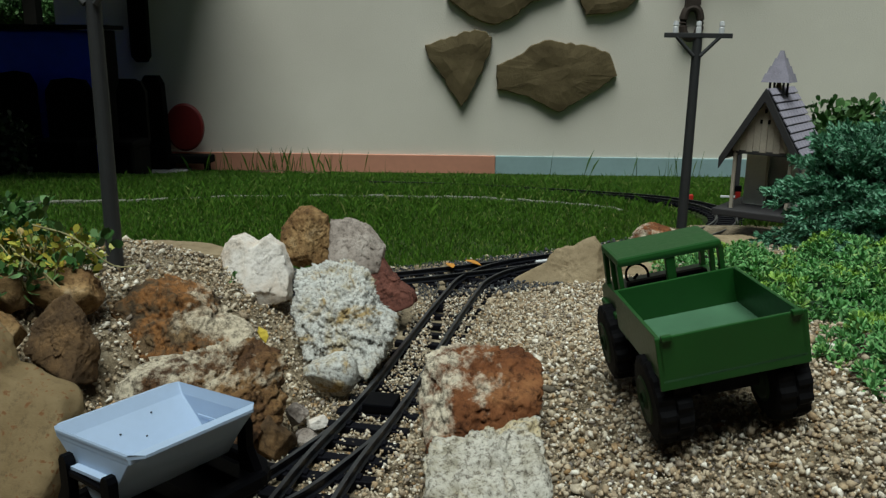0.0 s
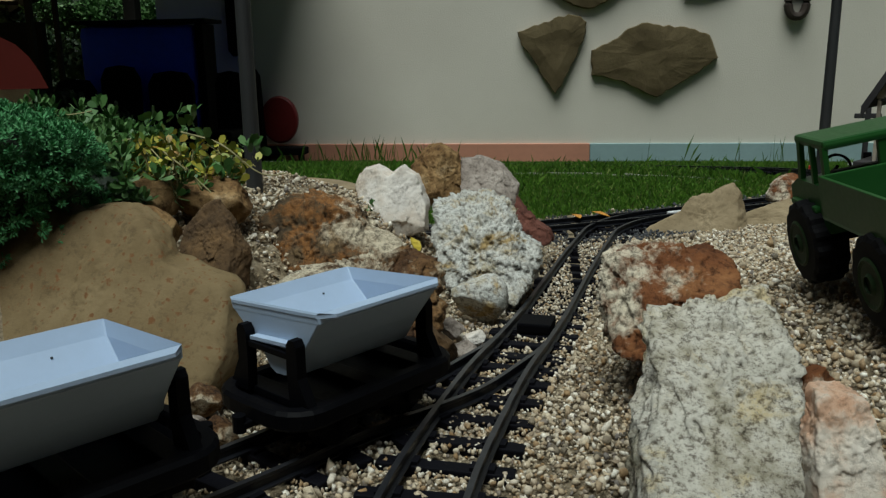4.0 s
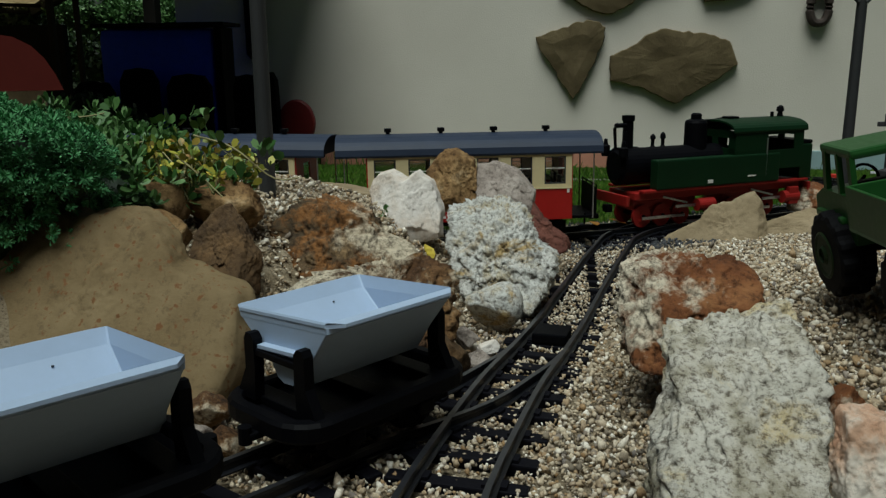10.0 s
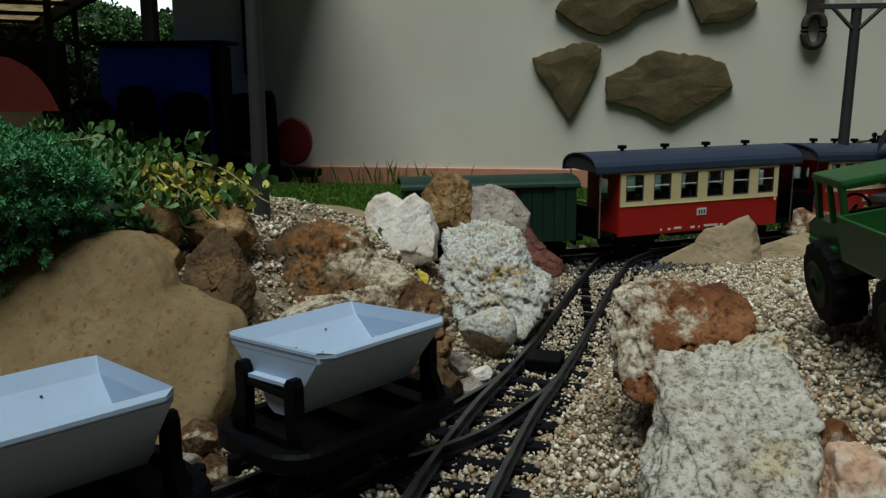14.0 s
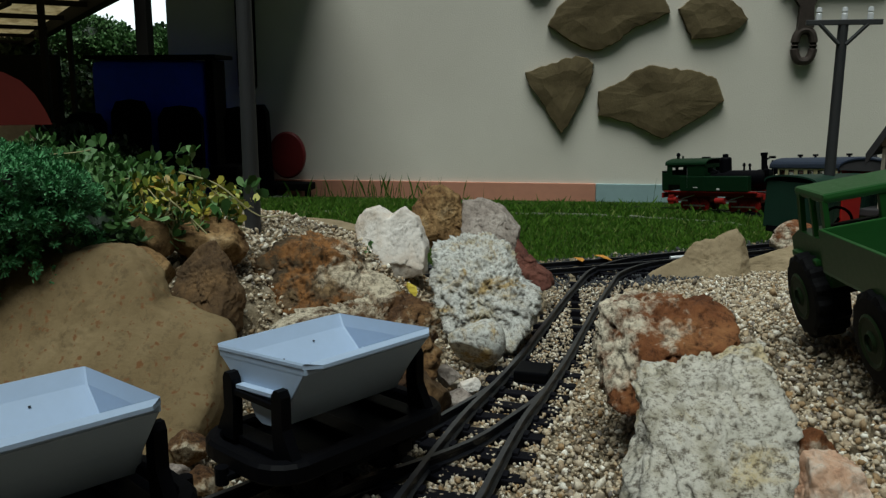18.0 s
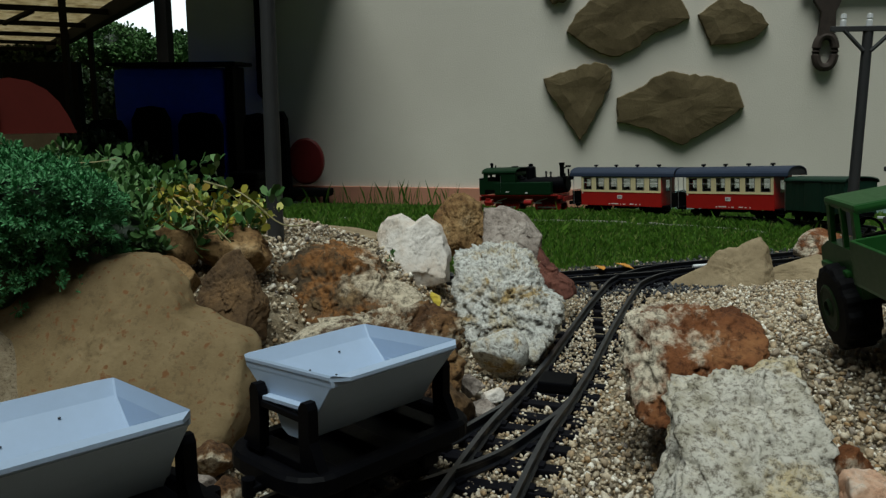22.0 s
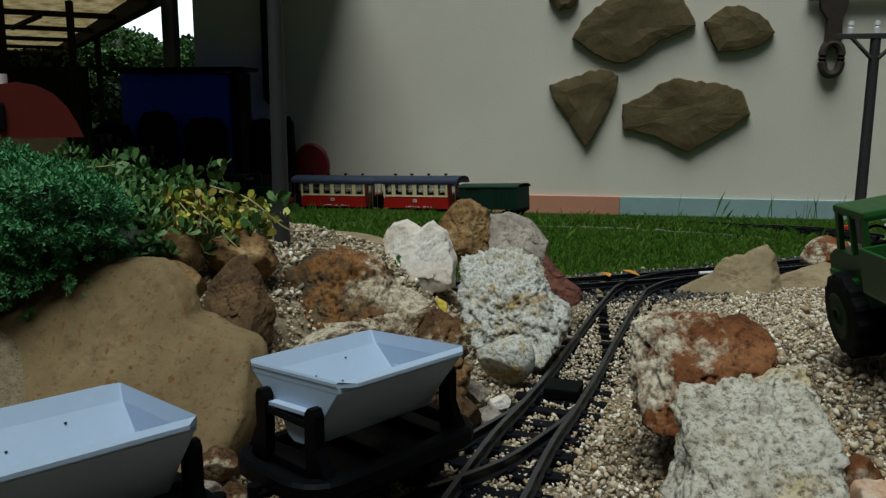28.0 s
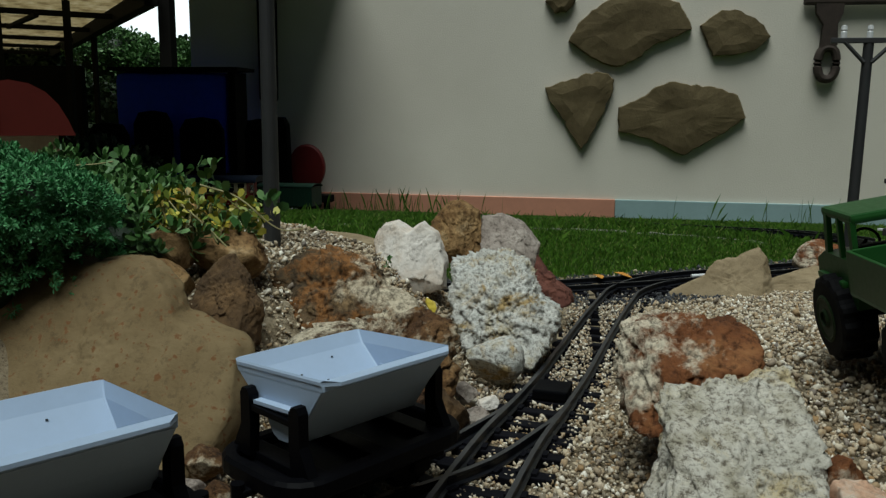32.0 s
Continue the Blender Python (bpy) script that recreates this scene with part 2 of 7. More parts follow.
M_GRASS = foliage("grass_blades", [(0, (0.035, 0.095, 0.006)), (0.5, (0.070, 0.165, 0.011)), (0.9, (0.115, 0.225, 0.022)), (1, (0.26, 0.29, 0.09))])
M_SEDUM = foliage("bluegreen_stonecrop", [(0, (0.045, 0.165, 0.055)), (0.5, (0.080, 0.26, 0.095)), (0.9, (0.13, 0.35, 0.145)), (1, (0.21, 0.44, 0.21))], 0.85)
M_SEDUM_L = foliage("light_green_stonecrop", [(0, (0.080, 0.22, 0.060)), (0.5, (0.15, 0.36, 0.115)), (0.9, (0.24, 0.47, 0.17)), (1, (0.38, 0.54, 0.17))], 0.8, tint=((0.28, 0.44, 0.075), 16))
# dark green: shade between the rosettes, put into the core colour
M_GAPSHADE = foliage("painted_gap_shade", [(0, (0.010, 0.026, 0.010)), (1, (0.022, 0.050, 0.018))])
M_SPRUCE = foliage("bluegreen_needles", [(0, (0.055, 0.17, 0.085)), (0.5, (0.13, 0.33, 0.19)), (1, (0.30, 0.54, 0.38))], 0.8)
M_YELLOW = foliage("yellowed_leaves", [(0, (0.11, 0.19, 0.03)), (0.25, (0.22, 0.27, 0.04)), (0.5, (0.42, 0.40, 0.06)), (0.75, (0.56, 0.47, 0.06)), (0.88, (0.34, 0.17, 0.04)), (1, (0.60, 0.60, 0.16))])
M_LEAF = foliage("green_leaves", [(0, (0.035, 0.10, 0.02)), (0.5, (0.07, 0.16, 0.04)), (1, (0.14, 0.25, 0.085))])
# roof shade over the hedge is put into this near-black green
M_HEDGE = foliage("hedge_leaves_painted_shade", [(0, (0.008, 0.020, 0.006)), (0.6, (0.016, 0.038, 0.010)), (1, (0.040, 0.080, 0.020))])
M_STEM = simple("pale_stems", (0.30, 0.27, 0.12), 0.6)
M_TWIG = simple("brown_twigs", (0.12, 0.08, 0.045), 0.8)

M_RAIL = simple("dark_rail", (0.010, 0.011, 0.015), 0.42, 0.2, 0.4, 60, 0, 0.4)
M_RAILTOP = simple("worn_rail_head", (0.085, 0.088, 0.10), 0.36, 0.8, 0.4, 60)
M_TIE = simple("black_plastic_sleeper", (0.004, 0.004, 0.0065), 0.6, 0, 0.3, 50, 0.0005, 0.10)
M_BLACK = simple("black_plastic", (0.0016, 0.0017, 0.0028), 0.55, 0, 0.3, 60, 0, 0.08)
M_GREYPL = simple("pale_grey_plastic", (0.38, 0.475, 0.63), 0.5, 0, 0.05, 25, 0, 0.3)
M_SPOT = simple("dirt_speck", (0.03, 0.03, 0.03), 0.8)
M_TRUCK = simple("green_truck_plastic", (0.013, 0.068, 0.011), 0.4, 0, 0.15, 30, 0, 0.4)
# paler, greyer green than the boards round the bed
M_TRUCKBED = simple("pale_green_bed", (0.065, 0.150, 0.080), 0.5, 0, 0.25, 25)
M_RUBBER = simple("black_rubber", (0.004, 0.004, 0.005), 0.75, 0, 0.2, 60, 0, 0.12)
M_HUB = simple("dark_green_hub", (0.014, 0.030, 0.010), 0.6, 0, 0.2, 40, 0, 0.2)
M_POLE = simple("dark_grey_pole", (0.028, 0.029, 0.031), 0.6, 0, 0.25, 20)
M_INSUL = simple("white_porcelain", (0.75, 0.76, 0.78), 0.25, 0, 0.05, 30)
M_LOCOG = simple("locomotive_green", (0.003, 0.021, 0.006), 0.55, 0, 0.2, 30, 0, 0.2)
M_LOCOR = simple("locomotive_red", (0.26, 0.012, 0.010), 0.5, 0, 0.2, 30, 0, 0.3)
M_COACHR = simple("coach_red", (0.36, 0.012, 0.010), 0.45, 0, 0.12, 30, 0, 0.35)
M_CREAM = simple("coach_cream", (0.68, 0.58, 0.33), 0.45, 0, 0.08, 30)
M_ROOF = simple("bluegrey_roof", (0.022, 0.032, 0.058), 0.55, 0, 0.15, 25, 0, 0.3)
M_VANG = simple("van_green", (0.006, 0.027, 0.016), 0.55, 0, 0.2, 30, 0, 0.3)
M_STEEL = simple("bright_steel", (0.5, 0.5, 0.52), 0.3, 0.9, 0.2, 60)
M_LETTER = simple("pale_lettering", (0.72, 0.70, 0.66), 0.6, 0, 0.05)
M_BRASS = simple("dull_brass", (0.28, 0.2, 0.09), 0.4, 0.8, 0.3, 60)


def m_wall():
    m, nt, b = principled("cream_render", 0.9, 0, 0.2)
    n = noise_tex(nt, 1.1, 6, 0.6)
    f = noise_tex(nt, 120, 5, 0.7)
    col = ramp(nt, n.outputs[0], [(0.3, (0.70, 0.65, 0.56)), (0.7, (0.79, 0.74, 0.645))])
    nt.links.new(col, b.inputs["Base Color"])
    bump(nt, b, f.outputs[0], 0.35, 0.004)
    return m


M_WALL = m_wall()
M_PINKP = simple("salmon_paint", (0.56, 0.26, 0.17), 0.85, 0, 0.12, 5)
M_BLUEP = simple("pale_blue_paint", (0.30, 0.42, 0.43), 0.85, 0, 0.12, 5)
M_IRON = simple("rusty_iron", (0.055, 0.04, 0.032), 0.7, 0.4, 0.4, 30, 0.002)
M_REDDISC = simple("dark_red_enamel", (0.17, 0.012, 0.012), 0.5, 0, 0.2, 8)
# even near-black of the chairs, boards, stands and dark openings
M_DARK = simple("near_black", (0.004, 0.004, 0.004), 0.85, 0, 0.3, 8, 0, 0.1)
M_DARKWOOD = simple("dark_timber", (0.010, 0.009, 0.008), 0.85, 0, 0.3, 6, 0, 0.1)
M_BLUET = simple("blue_plastic_sheet", (0.022, 0.070, 0.88), 0.55, 0, 0.2, 3)
M_CONC = simple("grey_concrete", (0.32, 0.32, 0.31), 0.9, 0, 0.2, 8)
M_REDROOF = simple("red_model_roof", (0.115, 0.019, 0.015), 0.75, 0, 0.12, 20, 0, 0.12)
M_GREYWOOD = simple("weathered_wood", (0.42, 0.37, 0.30), 0.85, 0, 0.25, 40, 0.001)
M_DARKWOOD2 = simple("dark_barge_board", (0.03, 0.028, 0.03), 0.75, 0, 0.2, 40)
M_SHINGLE = simple("grey_shingle", (0.30, 0.28, 0.34), 0.8, 0, 0.3, 50, 0.001)
M_CHALK = simple("whitewashed_wall", (0.80, 0.78, 0.72), 0.9, 0, 0.12, 30)
M_BARK = simple("bark", (0.06, 0.045, 0.03), 0.9, 0, 0.3, 20)


def m_glass():
    m, nt, b = principled("window_glass", 0.08, 0, 0.5)
    b.inputs["Transmission Weight"].default_value = 1.0
    b.inputs["Base Color"].default_value = (0.75, 0.78, 0.78, 1)
    b.inputs["IOR"].default_value = 1.3
    return m


M_GLASS = m_glass()


def m_polycarb():
    m, nt, b = principled("yellowed_corrugated_sheet", 0.5, 0, 0.4)
    n = noise_tex(nt, 6, 6, 0.6)
    col = ramp(nt, n.outputs[0], [(0.35, (0.20, 0.14, 0.06)), (0.5, (0.42, 0.32, 0.16)), (0.65, (0.56, 0.46, 0.28))])
    nt.links.new(col, b.inputs["Base Color"])
    tl = nt.nodes.new("ShaderNodeBsdfTranslucent")
    nt.links.new(col, tl.inputs[0])
    mx = nt.nodes.new("ShaderNodeMixShader")
    mx.inputs[0].default_value = 0.5
    nt.links.new(b.outputs[0], mx.inputs[1])
    nt.links.new(tl.outputs[0], mx.inputs[2])
    nt.links.new(mx.outputs[0], nt.nodes["Material Output"].inputs[0])
    return m


M_POLY = m_polycarb()

# ---- building helpers ----


def mesh_from(bm, name, material, smooth=False):
    me = bpy.data.meshes.new(name)
    bm.normal_update()
    bm.to_mesh(me)
    bm.free()
    for mt in (material if isinstance(material, (list, tuple)) else [material]):
        me.materials.append(mt)
    if smooth:
        me.polygons.foreach_set("use_smooth", [True] * len(me.polygons))
    return me


def part(name, bm, material, parent, label="", smooth=False, m=None):
    ob = new(name, mesh_from(bm, name, material, smooth))
    ob.parent = parent
    if m is not None:
        ob.matrix_basis = m
    if label:
        tagged(ob, label)
    return ob


def thing(name, m, label, category, group="", kind=""):
    ob = new(name)
    ob.empty_display_size = 0.02
    ob.matrix_basis = m
    return tagged(ob, label, category, group, kind)


def solid(name, bm, material, label, category, group="", kind="", m=None, smooth=False):
    ob = new(name, mesh_from(bm, name, material, smooth))
    if m is not None:
        ob.matrix_basis = m
    return tagged(ob, label, category, group, kind)


def add_box(bm, cx, cy, cz, sx, sy, sz, rot=None, bevel=0.0):
    """A box of full sizes sx, sy, sz round its centre, its edges rounded off a little."""
    r = bmesh.ops.create_cube(bm, size=1.0)
    vs = r["verts"]
    m = Matrix.Translation((cx, cy, cz)) @ (rot or Matrix.Identity(4)) @ Matrix.Diagonal((sx, sy, sz, 1))
    bmesh.ops.transform(bm, matrix=m, verts=vs)
    if bevel:
        es = list({e for v in vs for e in v.link_edges})
        bmesh.ops.bevel(bm, geom=es, offset=bevel, segments=2, affect="EDGES", profile=0.6)


def box(cx, cy, cz, sx, sy, sz, bevel=0.0, rot=None):
    bm = bmesh.new()
    add_box(bm, cx, cy, cz, sx, sy, sz, rot, bevel)
    return bm


def add_cyl(bm, p, q, r1, r2=None, seg=16, caps=True):
    p, q = Vector(p), Vector(q)
    d = q - p
    rot = d.to_track_quat("Z", "Y").to_matrix().to_4x4()
    bmesh.ops.create_cone(bm, cap_ends=caps, segments=seg, radius1=r1, radius2=r1 if r2 is None else r2, depth=d.length,
                          matrix=Matrix.Translation((p + q) / 2) @ rot)


def cyl(p, q, r1, r2=None, seg=16):
    bm = bmesh.new()
    add_cyl(bm, p, q, r1, r2, seg)
    return bm


def add_prism(bm, outline, axis, a, b):
    """Extrude a 2D outline along an axis from a to b. Outline (u, v): axis x -> (y, z); y -> (x, z); z -> (x, y)."""
    def put(u, v, w):
        return {"x": (w, u, v), "y": (u, w, v), "z": (u, v, w)}[axis]
    lo = [bm.verts.new(put(u, v, a)) for u, v in outline]
    hi = [bm.verts.new(put(u, v, b)) for u, v in outline]
    n = len(outline)
    fs = [bm.faces.new(lo), bm.faces.new(hi[::-1])]
    for i in range(n):
        fs.append(bm.faces.new((lo[i], hi[i], hi[(i + 1) % n], lo[(i + 1) % n])))
    bmesh.ops.recalc_face_normals(bm, faces=fs)


def prism(outline, axis, a, b):
    bm = bmesh.new()
    add_prism(bm, outline, axis, a, b)
    return bm


def add_lathe(bm, profile, m=Matrix.Identity(4), seg=20, lug=0.0):
    """A turned body round z from (radius, height) pairs; lug: depth of a tyre's tread grooves."""
    rings = []
    widest = max(p[0] for p in profile)
    for r, z in profile:
        ring = []
        for i in range(seg):
            k = r - (lug if r > widest - 0.0015 and (i + (2 if z > 0 else 0)) % 4 < 2 else 0.0)
            ring.append(bm.verts.new(m @ Vector((k * math.cos(2 * math.pi * i / seg), k * math.sin(2 * math.pi * i / seg), z))))
        rings.append(ring)
    for a, b in zip(rings, rings[1:]):
        for i in range(seg):
            bm.faces.new((a[i], a[(i + 1) % seg], b[(i + 1) % seg], b[i]))
    bm.faces.new(rings[0][::-1])
    bm.faces.new(rings[-1])


def add_tube(bm, pts, r, seg=8, taper=1.0):
    """A round rod through a run of points."""
    pts = [Vector(p) for p in pts]
    rings = []
    for i, p in enumerate(pts):
        d = (pts[min(i + 1, len(pts) - 1)] - pts[max(i - 1, 0)]).normalized()
        q = d.to_track_quat("Z", "Y")
        k = r * (1 + (taper - 1) * i / max(1, len(pts) - 1))
        rings.append([bm.verts.new(p + q @ Vector((k * math.cos(2 * math.pi * j / seg), k * math.sin(2 * math.pi * j / seg), 0))) for j in range(seg)])
    for a, b in zip(rings, rings[1:]):
        for j in range(seg):
            bm.faces.new((a[j], a[(j + 1) % seg], b[(j + 1) % seg], b[j]))
    bm.faces.new(rings[0][::-1])
    bm.faces.new(rings[-1])


def curve_points(ctrl, step):
    """Evenly spaced points on a smooth curve through the control points."""
    c = [Vector(p) for p in ctrl]
    c = [2 * c[0] - c[1]] + c + [2 * c[-1] - c[-2]]
    dense = []
    for i in range(1, len(c) - 2):
        for k in range(40):
            t = k / 40
            dense.append(0.5 * ((2 * c[i]) + (c[i + 1] - c[i - 1]) * t + (2 * c[i - 1] - 5 * c[i] + 4 * c[i + 1] - c[i + 2]) * t * t
                         + (3 * c[i] - c[i - 1] - 3 * c[i + 1] + c[i + 2]) * t ** 3))
    dense.append(c[-2])
    out, run = [dense[0]], 0.0
    for a, b in zip(dense, dense[1:]):
        d = (b - a).length
        while run + d >= step:
            a = a + (b - a) * ((step - run) / d)
            d = (b - a).length
            run = 0.0
            out.append(a.copy())
        run += d
    return out


def many(name, verts, faces, material, label, category, kind="stuff", parent=None, smooth=False):
    """One object from big numpy arrays of vertices and equal-sided faces."""
    me = bpy.data.meshes.new(name)
    n, k = faces.shape
    me.vertices.add(len(verts))
    me.vertices.foreach_set("co", verts.astype(np.float32).ravel())
    me.loops.add(n * k)
    me.loops.foreach_set("vertex_index", faces.astype(np.int32).ravel())
    me.polygons.add(n)
    me.polygons.foreach_set("loop_start", np.arange(0, n * k, k, dtype=np.int32))
    me.polygons.foreach_set("loop_total", np.full(n, k, dtype=np.int32))
    if smooth:
        me.polygons.foreach_set("use_smooth", np.ones(n, dtype=bool))
    me.update(calc_edges=True)
    me.validate()
    me.materials.append(material)
    ob = new(name, me)
    if parent is not None:
        ob.parent = parent
        ob["kind"] = kind
        return ob
    return tagged(ob, label, category, "", kind)


# ---- lie of the land ----
SPUR = [(-0.152, 0.12, 0.043), (-0.1465, 0.35, 0.037), (-0.1426, 0.45, 0.033), (-0.1313, 0.55, 0.028), (-0.1176, 0.65, 0.022), (-0.1005, 0.75, 0.013), (-0.0842, 0.85, 0.006),
        (-0.0683, 0.95, 0.002), (-0.0517, 1.05, 0.0), (-0.0331, 1.15, 0.0), (-0.0125, 1.25, 0.0), (0.005, 1.318, 0.001), (0.048, 1.388, 0.002), (0.110, 1.432, 0.004), (0.20, 1.485, 0.005)]
SIDING = [(-0.455, 0.185, 0.052), (-0.365, 0.285, 0.047), (-0.311, 0.362, 0.042), (-0.270, 0.428, 0.036), (-0.246, 0.468, 0.033), (-0.213, 0.521, 0.031), (-0.176, 0.566, 0.028), (-0.147, 0.609, 0.025),
          (-0.126, 0.665, 0.020), (-0.106, 0.725, 0.015), (-0.095, 0.785, 0.010), (-0.0838, 0.85, 0.006), (-0.0679, 0.95, 0.002)]
MAIN = [(-1.9, 1.55, 0.0), (-1.3, 1.36, 0.0), (-0.85, 1.28, 0.0), (-0.46, 1.265, 0.0), (-0.2, 1.30, 0.0), (0.0, 1.375, 0.003), (0.2, 1.485, 0.005), (0.36, 1.60, 0.002), (0.49, 1.74, -0.007),
        (0.59, 1.92, -0.02), (0.645, 2.12, -0.032), (0.635, 2.33, -0.048), (0.56, 2.53, -0.066), (0.42, 2.70, -0.085), (0.24, 2.84, -0.099), (-0.09, 3.05, -0.120), (-0.48, 3.25, -0.148),
        (-0.9, 3.41, -0.168), (-1.4, 3.51, -0.18), (-1.9, 3.56, -0.19), (-2.6, 3.58, -0.19)]
GAUGE = 0.047


def smooth01(a, b, x):
    t = np.clip((x - a) / (b - a), 0, 1)
    return t * t * (3 - 2 * t)


def line_x(line, y):
    return np.interp(y, [p[1] for p in line], [p[0] for p in line])


def lawn_z(x, y):
    return np.interp(y, [1.5, 2.8, 3.1, 3.4, 4.45], [-0.035, -0.112, -0.142, -0.176, -0.292]) + 0.0 * x


MY = sorted((p[0], p[1]) for p in MAIN[:9])


def land(x, y):
    """Height of the bed of gravel and lawn."""
    x, y = np.asarray(x, float), np.asarray(y, float)
    ym = np.interp(x, [p[0] for p in MY], [p[1] for p in MY])
    xs = line_x(SPUR, y)
    xl = np.minimum(xs, line_x(SIDING, y))
    dr = x - xs - 0.05 - 0.045 * (1 - smooth01(0.60, 0.78, y))
    dl = xl - x - 0.05 - 0.10 * (1 - smooth01(0.60, 0.82, y)) - 0.025
    front = 1 - smooth01(-0.28, -0.07, y - ym)
    right = (0.072 * smooth01(0.0, 0.13, dr) + 0.30 * np.clip(x - 0.13, 0, 0.14) * smooth01(0.0, 0.2, dr) * (1 - smooth01(0.9, 1.3, y))) * (1 - 0.80 * smooth01(0.75, 1.25, y))
    left = 0.10 * smooth01(0.0, 0.17, dl) + 0.045 * smooth01(0.1, 0.3, dl)
    bank = (right + left) * front
    bed = np.interp(y, [p[1] for p in SPUR], [p[2] for p in SPUR])
    z = -0.014 + bed * (1 - smooth01(0.0, 0.09, bank)) + bank
    past = smooth01(0.10, 0.22, y - ym)
    return z * (1 - past) + lawn_z(x, y) * past


def ground_sheet():
    """One sheet, fine near the tracks and coarse out to the horizon."""
    fine_x, fine_y = np.arange(-1.6, 1.61, 0.02), np.arange(-0.4, 4.61, 0.02)
    xs = np.concatenate([[-400, -120, -40, -15, -6, -3, -2.2], fine_x, [2.2, 3, 6, 15, 40, 120, 400]])
    ys = np.concatenate([[-400, -120, -40, -15, -6, -3, -1.2], fine_y, [5.5, 7, 10, 15, 40, 120, 400]])
    gx, gy = np.meshgrid(xs, ys)
    gz = land(gx, gy)
    gz = gz - 0.003 + 0.003 * np.sin(gx * 31 + 3 * np.sin(gy * 17)) * np.cos(gy * 23)
    v = np.stack([gx, gy, gz], -1).reshape(-1, 3)
    nx = len(xs)
    i, j = np.meshgrid(np.arange(nx - 1), np.arange(len(ys) - 1))
    a = (j * nx + i).ravel()
    f = np.stack([a, a + 1, a + 1 + nx, a + nx], -1)
    ob = many("ground", v, f, M_LAWN, "lawn and pale gravel bed of the garden railway", "ground", "structure", smooth=True)
    ob.data.materials.append(M_SOIL)
    mid = v[f].mean(1)
    ym = np.interp(mid[:, 0], [p[0] for p in MY], [p[1] for p in MY])
    gravel = ((mid[:, 1] < ym + 0.12) & (abs(mid[:, 0]) < 1.5) & (mid[:, 1] > -0.5)).astype(np.int32)
    ob.data.polygons.foreach_set("material_index", gravel)
    return ob


ground_sheet()

# ---- the house wall ----
WY = 4.45


def house_wall():
    wall = solid("wall_house", box(2.15, WY + 0.15, 0.95, 8.7, 0.3, 3.1), M_WALL, "cream rendered house wall", "wall", kind="structure")
    bm = box((-2.2 + 0.123) / 2, WY - 0.004, -0.345, 0.123 + 2.2, 0.02, 0.315, 0.003)
    part("plinth_band", bm, M_PINKP, wall, "salmon painted plinth band")
    bm = box((6.5 + 0.123) / 2 + 0.001, WY - 0.004, -0.345, 6.5 - 0.123 - 0.002, 0.02, 0.315, 0.003)
    part("plinth_band", bm, M_BLUEP, wall, "pale blue painted plinth band")


house_wall()


def flagstone(outline, seed, m=M_FLAG):
    """A broken flagstone fixed flat on the wall: bevelled rim, uneven face."""
    rnd = random.Random(seed)
    pts = []
    for (x0, z0), (x1, z1) in zip(outline, outline[1:] + outline[:1]):
        n = max(3, int(math.hypot(x1 - x0, z1 - z0) / 0.025))
        for k in range(n):
            t = k / n
            j = 0.006 if k else 0.0
            pts.append((x0 + (x1 - x0) * t + rnd.uniform(-j, j), z0 + (z1 - z0) * t + rnd.uniform(-j, j)))
    cx, cz = sum(p[0] for p in pts) / len(pts), sum(p[1] for p in pts) / len(pts)
    bm = bmesh.new()
    rings = []
    for k, (s, dy) in enumerate(((1.0, 0.0), (1.0, -0.022), (0.975, -0.034), (0.8, -0.038), (0.55, -0.042), (0.25, -0.040))):
        ring = []
        for px_, pz_ in pts:
            x, z = cx + (px_ - cx) * s, cz + (pz_ - cz) * s
            w = 0.0 if k == 0 else 0.007 * noise.noise(Vector((x * 5 + seed, z * 5, seed * 1.7))) + 0.003 * noise.noise(Vector((x * 17, z * 17, seed)))
            ring.append(bm.verts.new((x, WY + dy - w, z)))
        rings.append(ring)
    n = len(pts)
    for a, b in zip(rings, rings[1:]):
        for i in range(n):
            bm.faces.new((a[i], a[(i + 1) % n], b[(i + 1) % n], b[i]))
    bm.faces.new(rings[-1])
    bmesh.ops.recalc_face_normals(bm, faces=bm.faces)
    return solid("flagstone", bm, m, "olive-brown broken flagstone fixed flat on the wall", "stone plaque", "flagstones on the wall")


flagstone([(-0.255, 0.384), (-0.12, 0.43), (0.001, 0.466), (0.06, 0.455), (0.093, 0.428), (0.084, 0.357), (0.03, 0.229), (-0.02, 0.13), (-0.058, 0.07), (-0.11, 0.14), (-0.166, 0.23), (-0.235, 0.32)], 1)
flagstone([(0.12, 0.286), (0.25, 0.345), (0.30, 0.39), (0.367, 0.416), (0.45, 0.405), (0.60, 0.385), (0.699, 0.351), (0.745, 0.239), (0.62, 0.15), (0.451, 0.047), (0.36, 0.09), (0.266, 0.133), (0.123, 0.163)], 2)
flagstone([(-0.144, 0.615), (-0.10, 0.70), (-0.034, 0.766), (0.06, 0.82), (0.159, 0.84), (0.30, 0.83), (0.394, 0.80), (0.461, 0.671), (0.278, 0.593), (0.20, 0.53), (0.128, 0.492), (0.05, 0.50), (-0.029, 0.534)], 3)
flagstone([(0.499, 0.69), (0.598, 0.763), (0.66, 0.765), (0.732, 0.733), (0.80, 0.69), (0.836, 0.636), (0.768, 0.57), (0.66, 0.545), (0.568, 0.541)], 4)
flagstone([(-0.267, 0.813), (-0.22, 0.86), (-0.14, 0.86), (-0.115, 0.82), (-0.161, 0.76), (-0.218, 0.756)], 5)

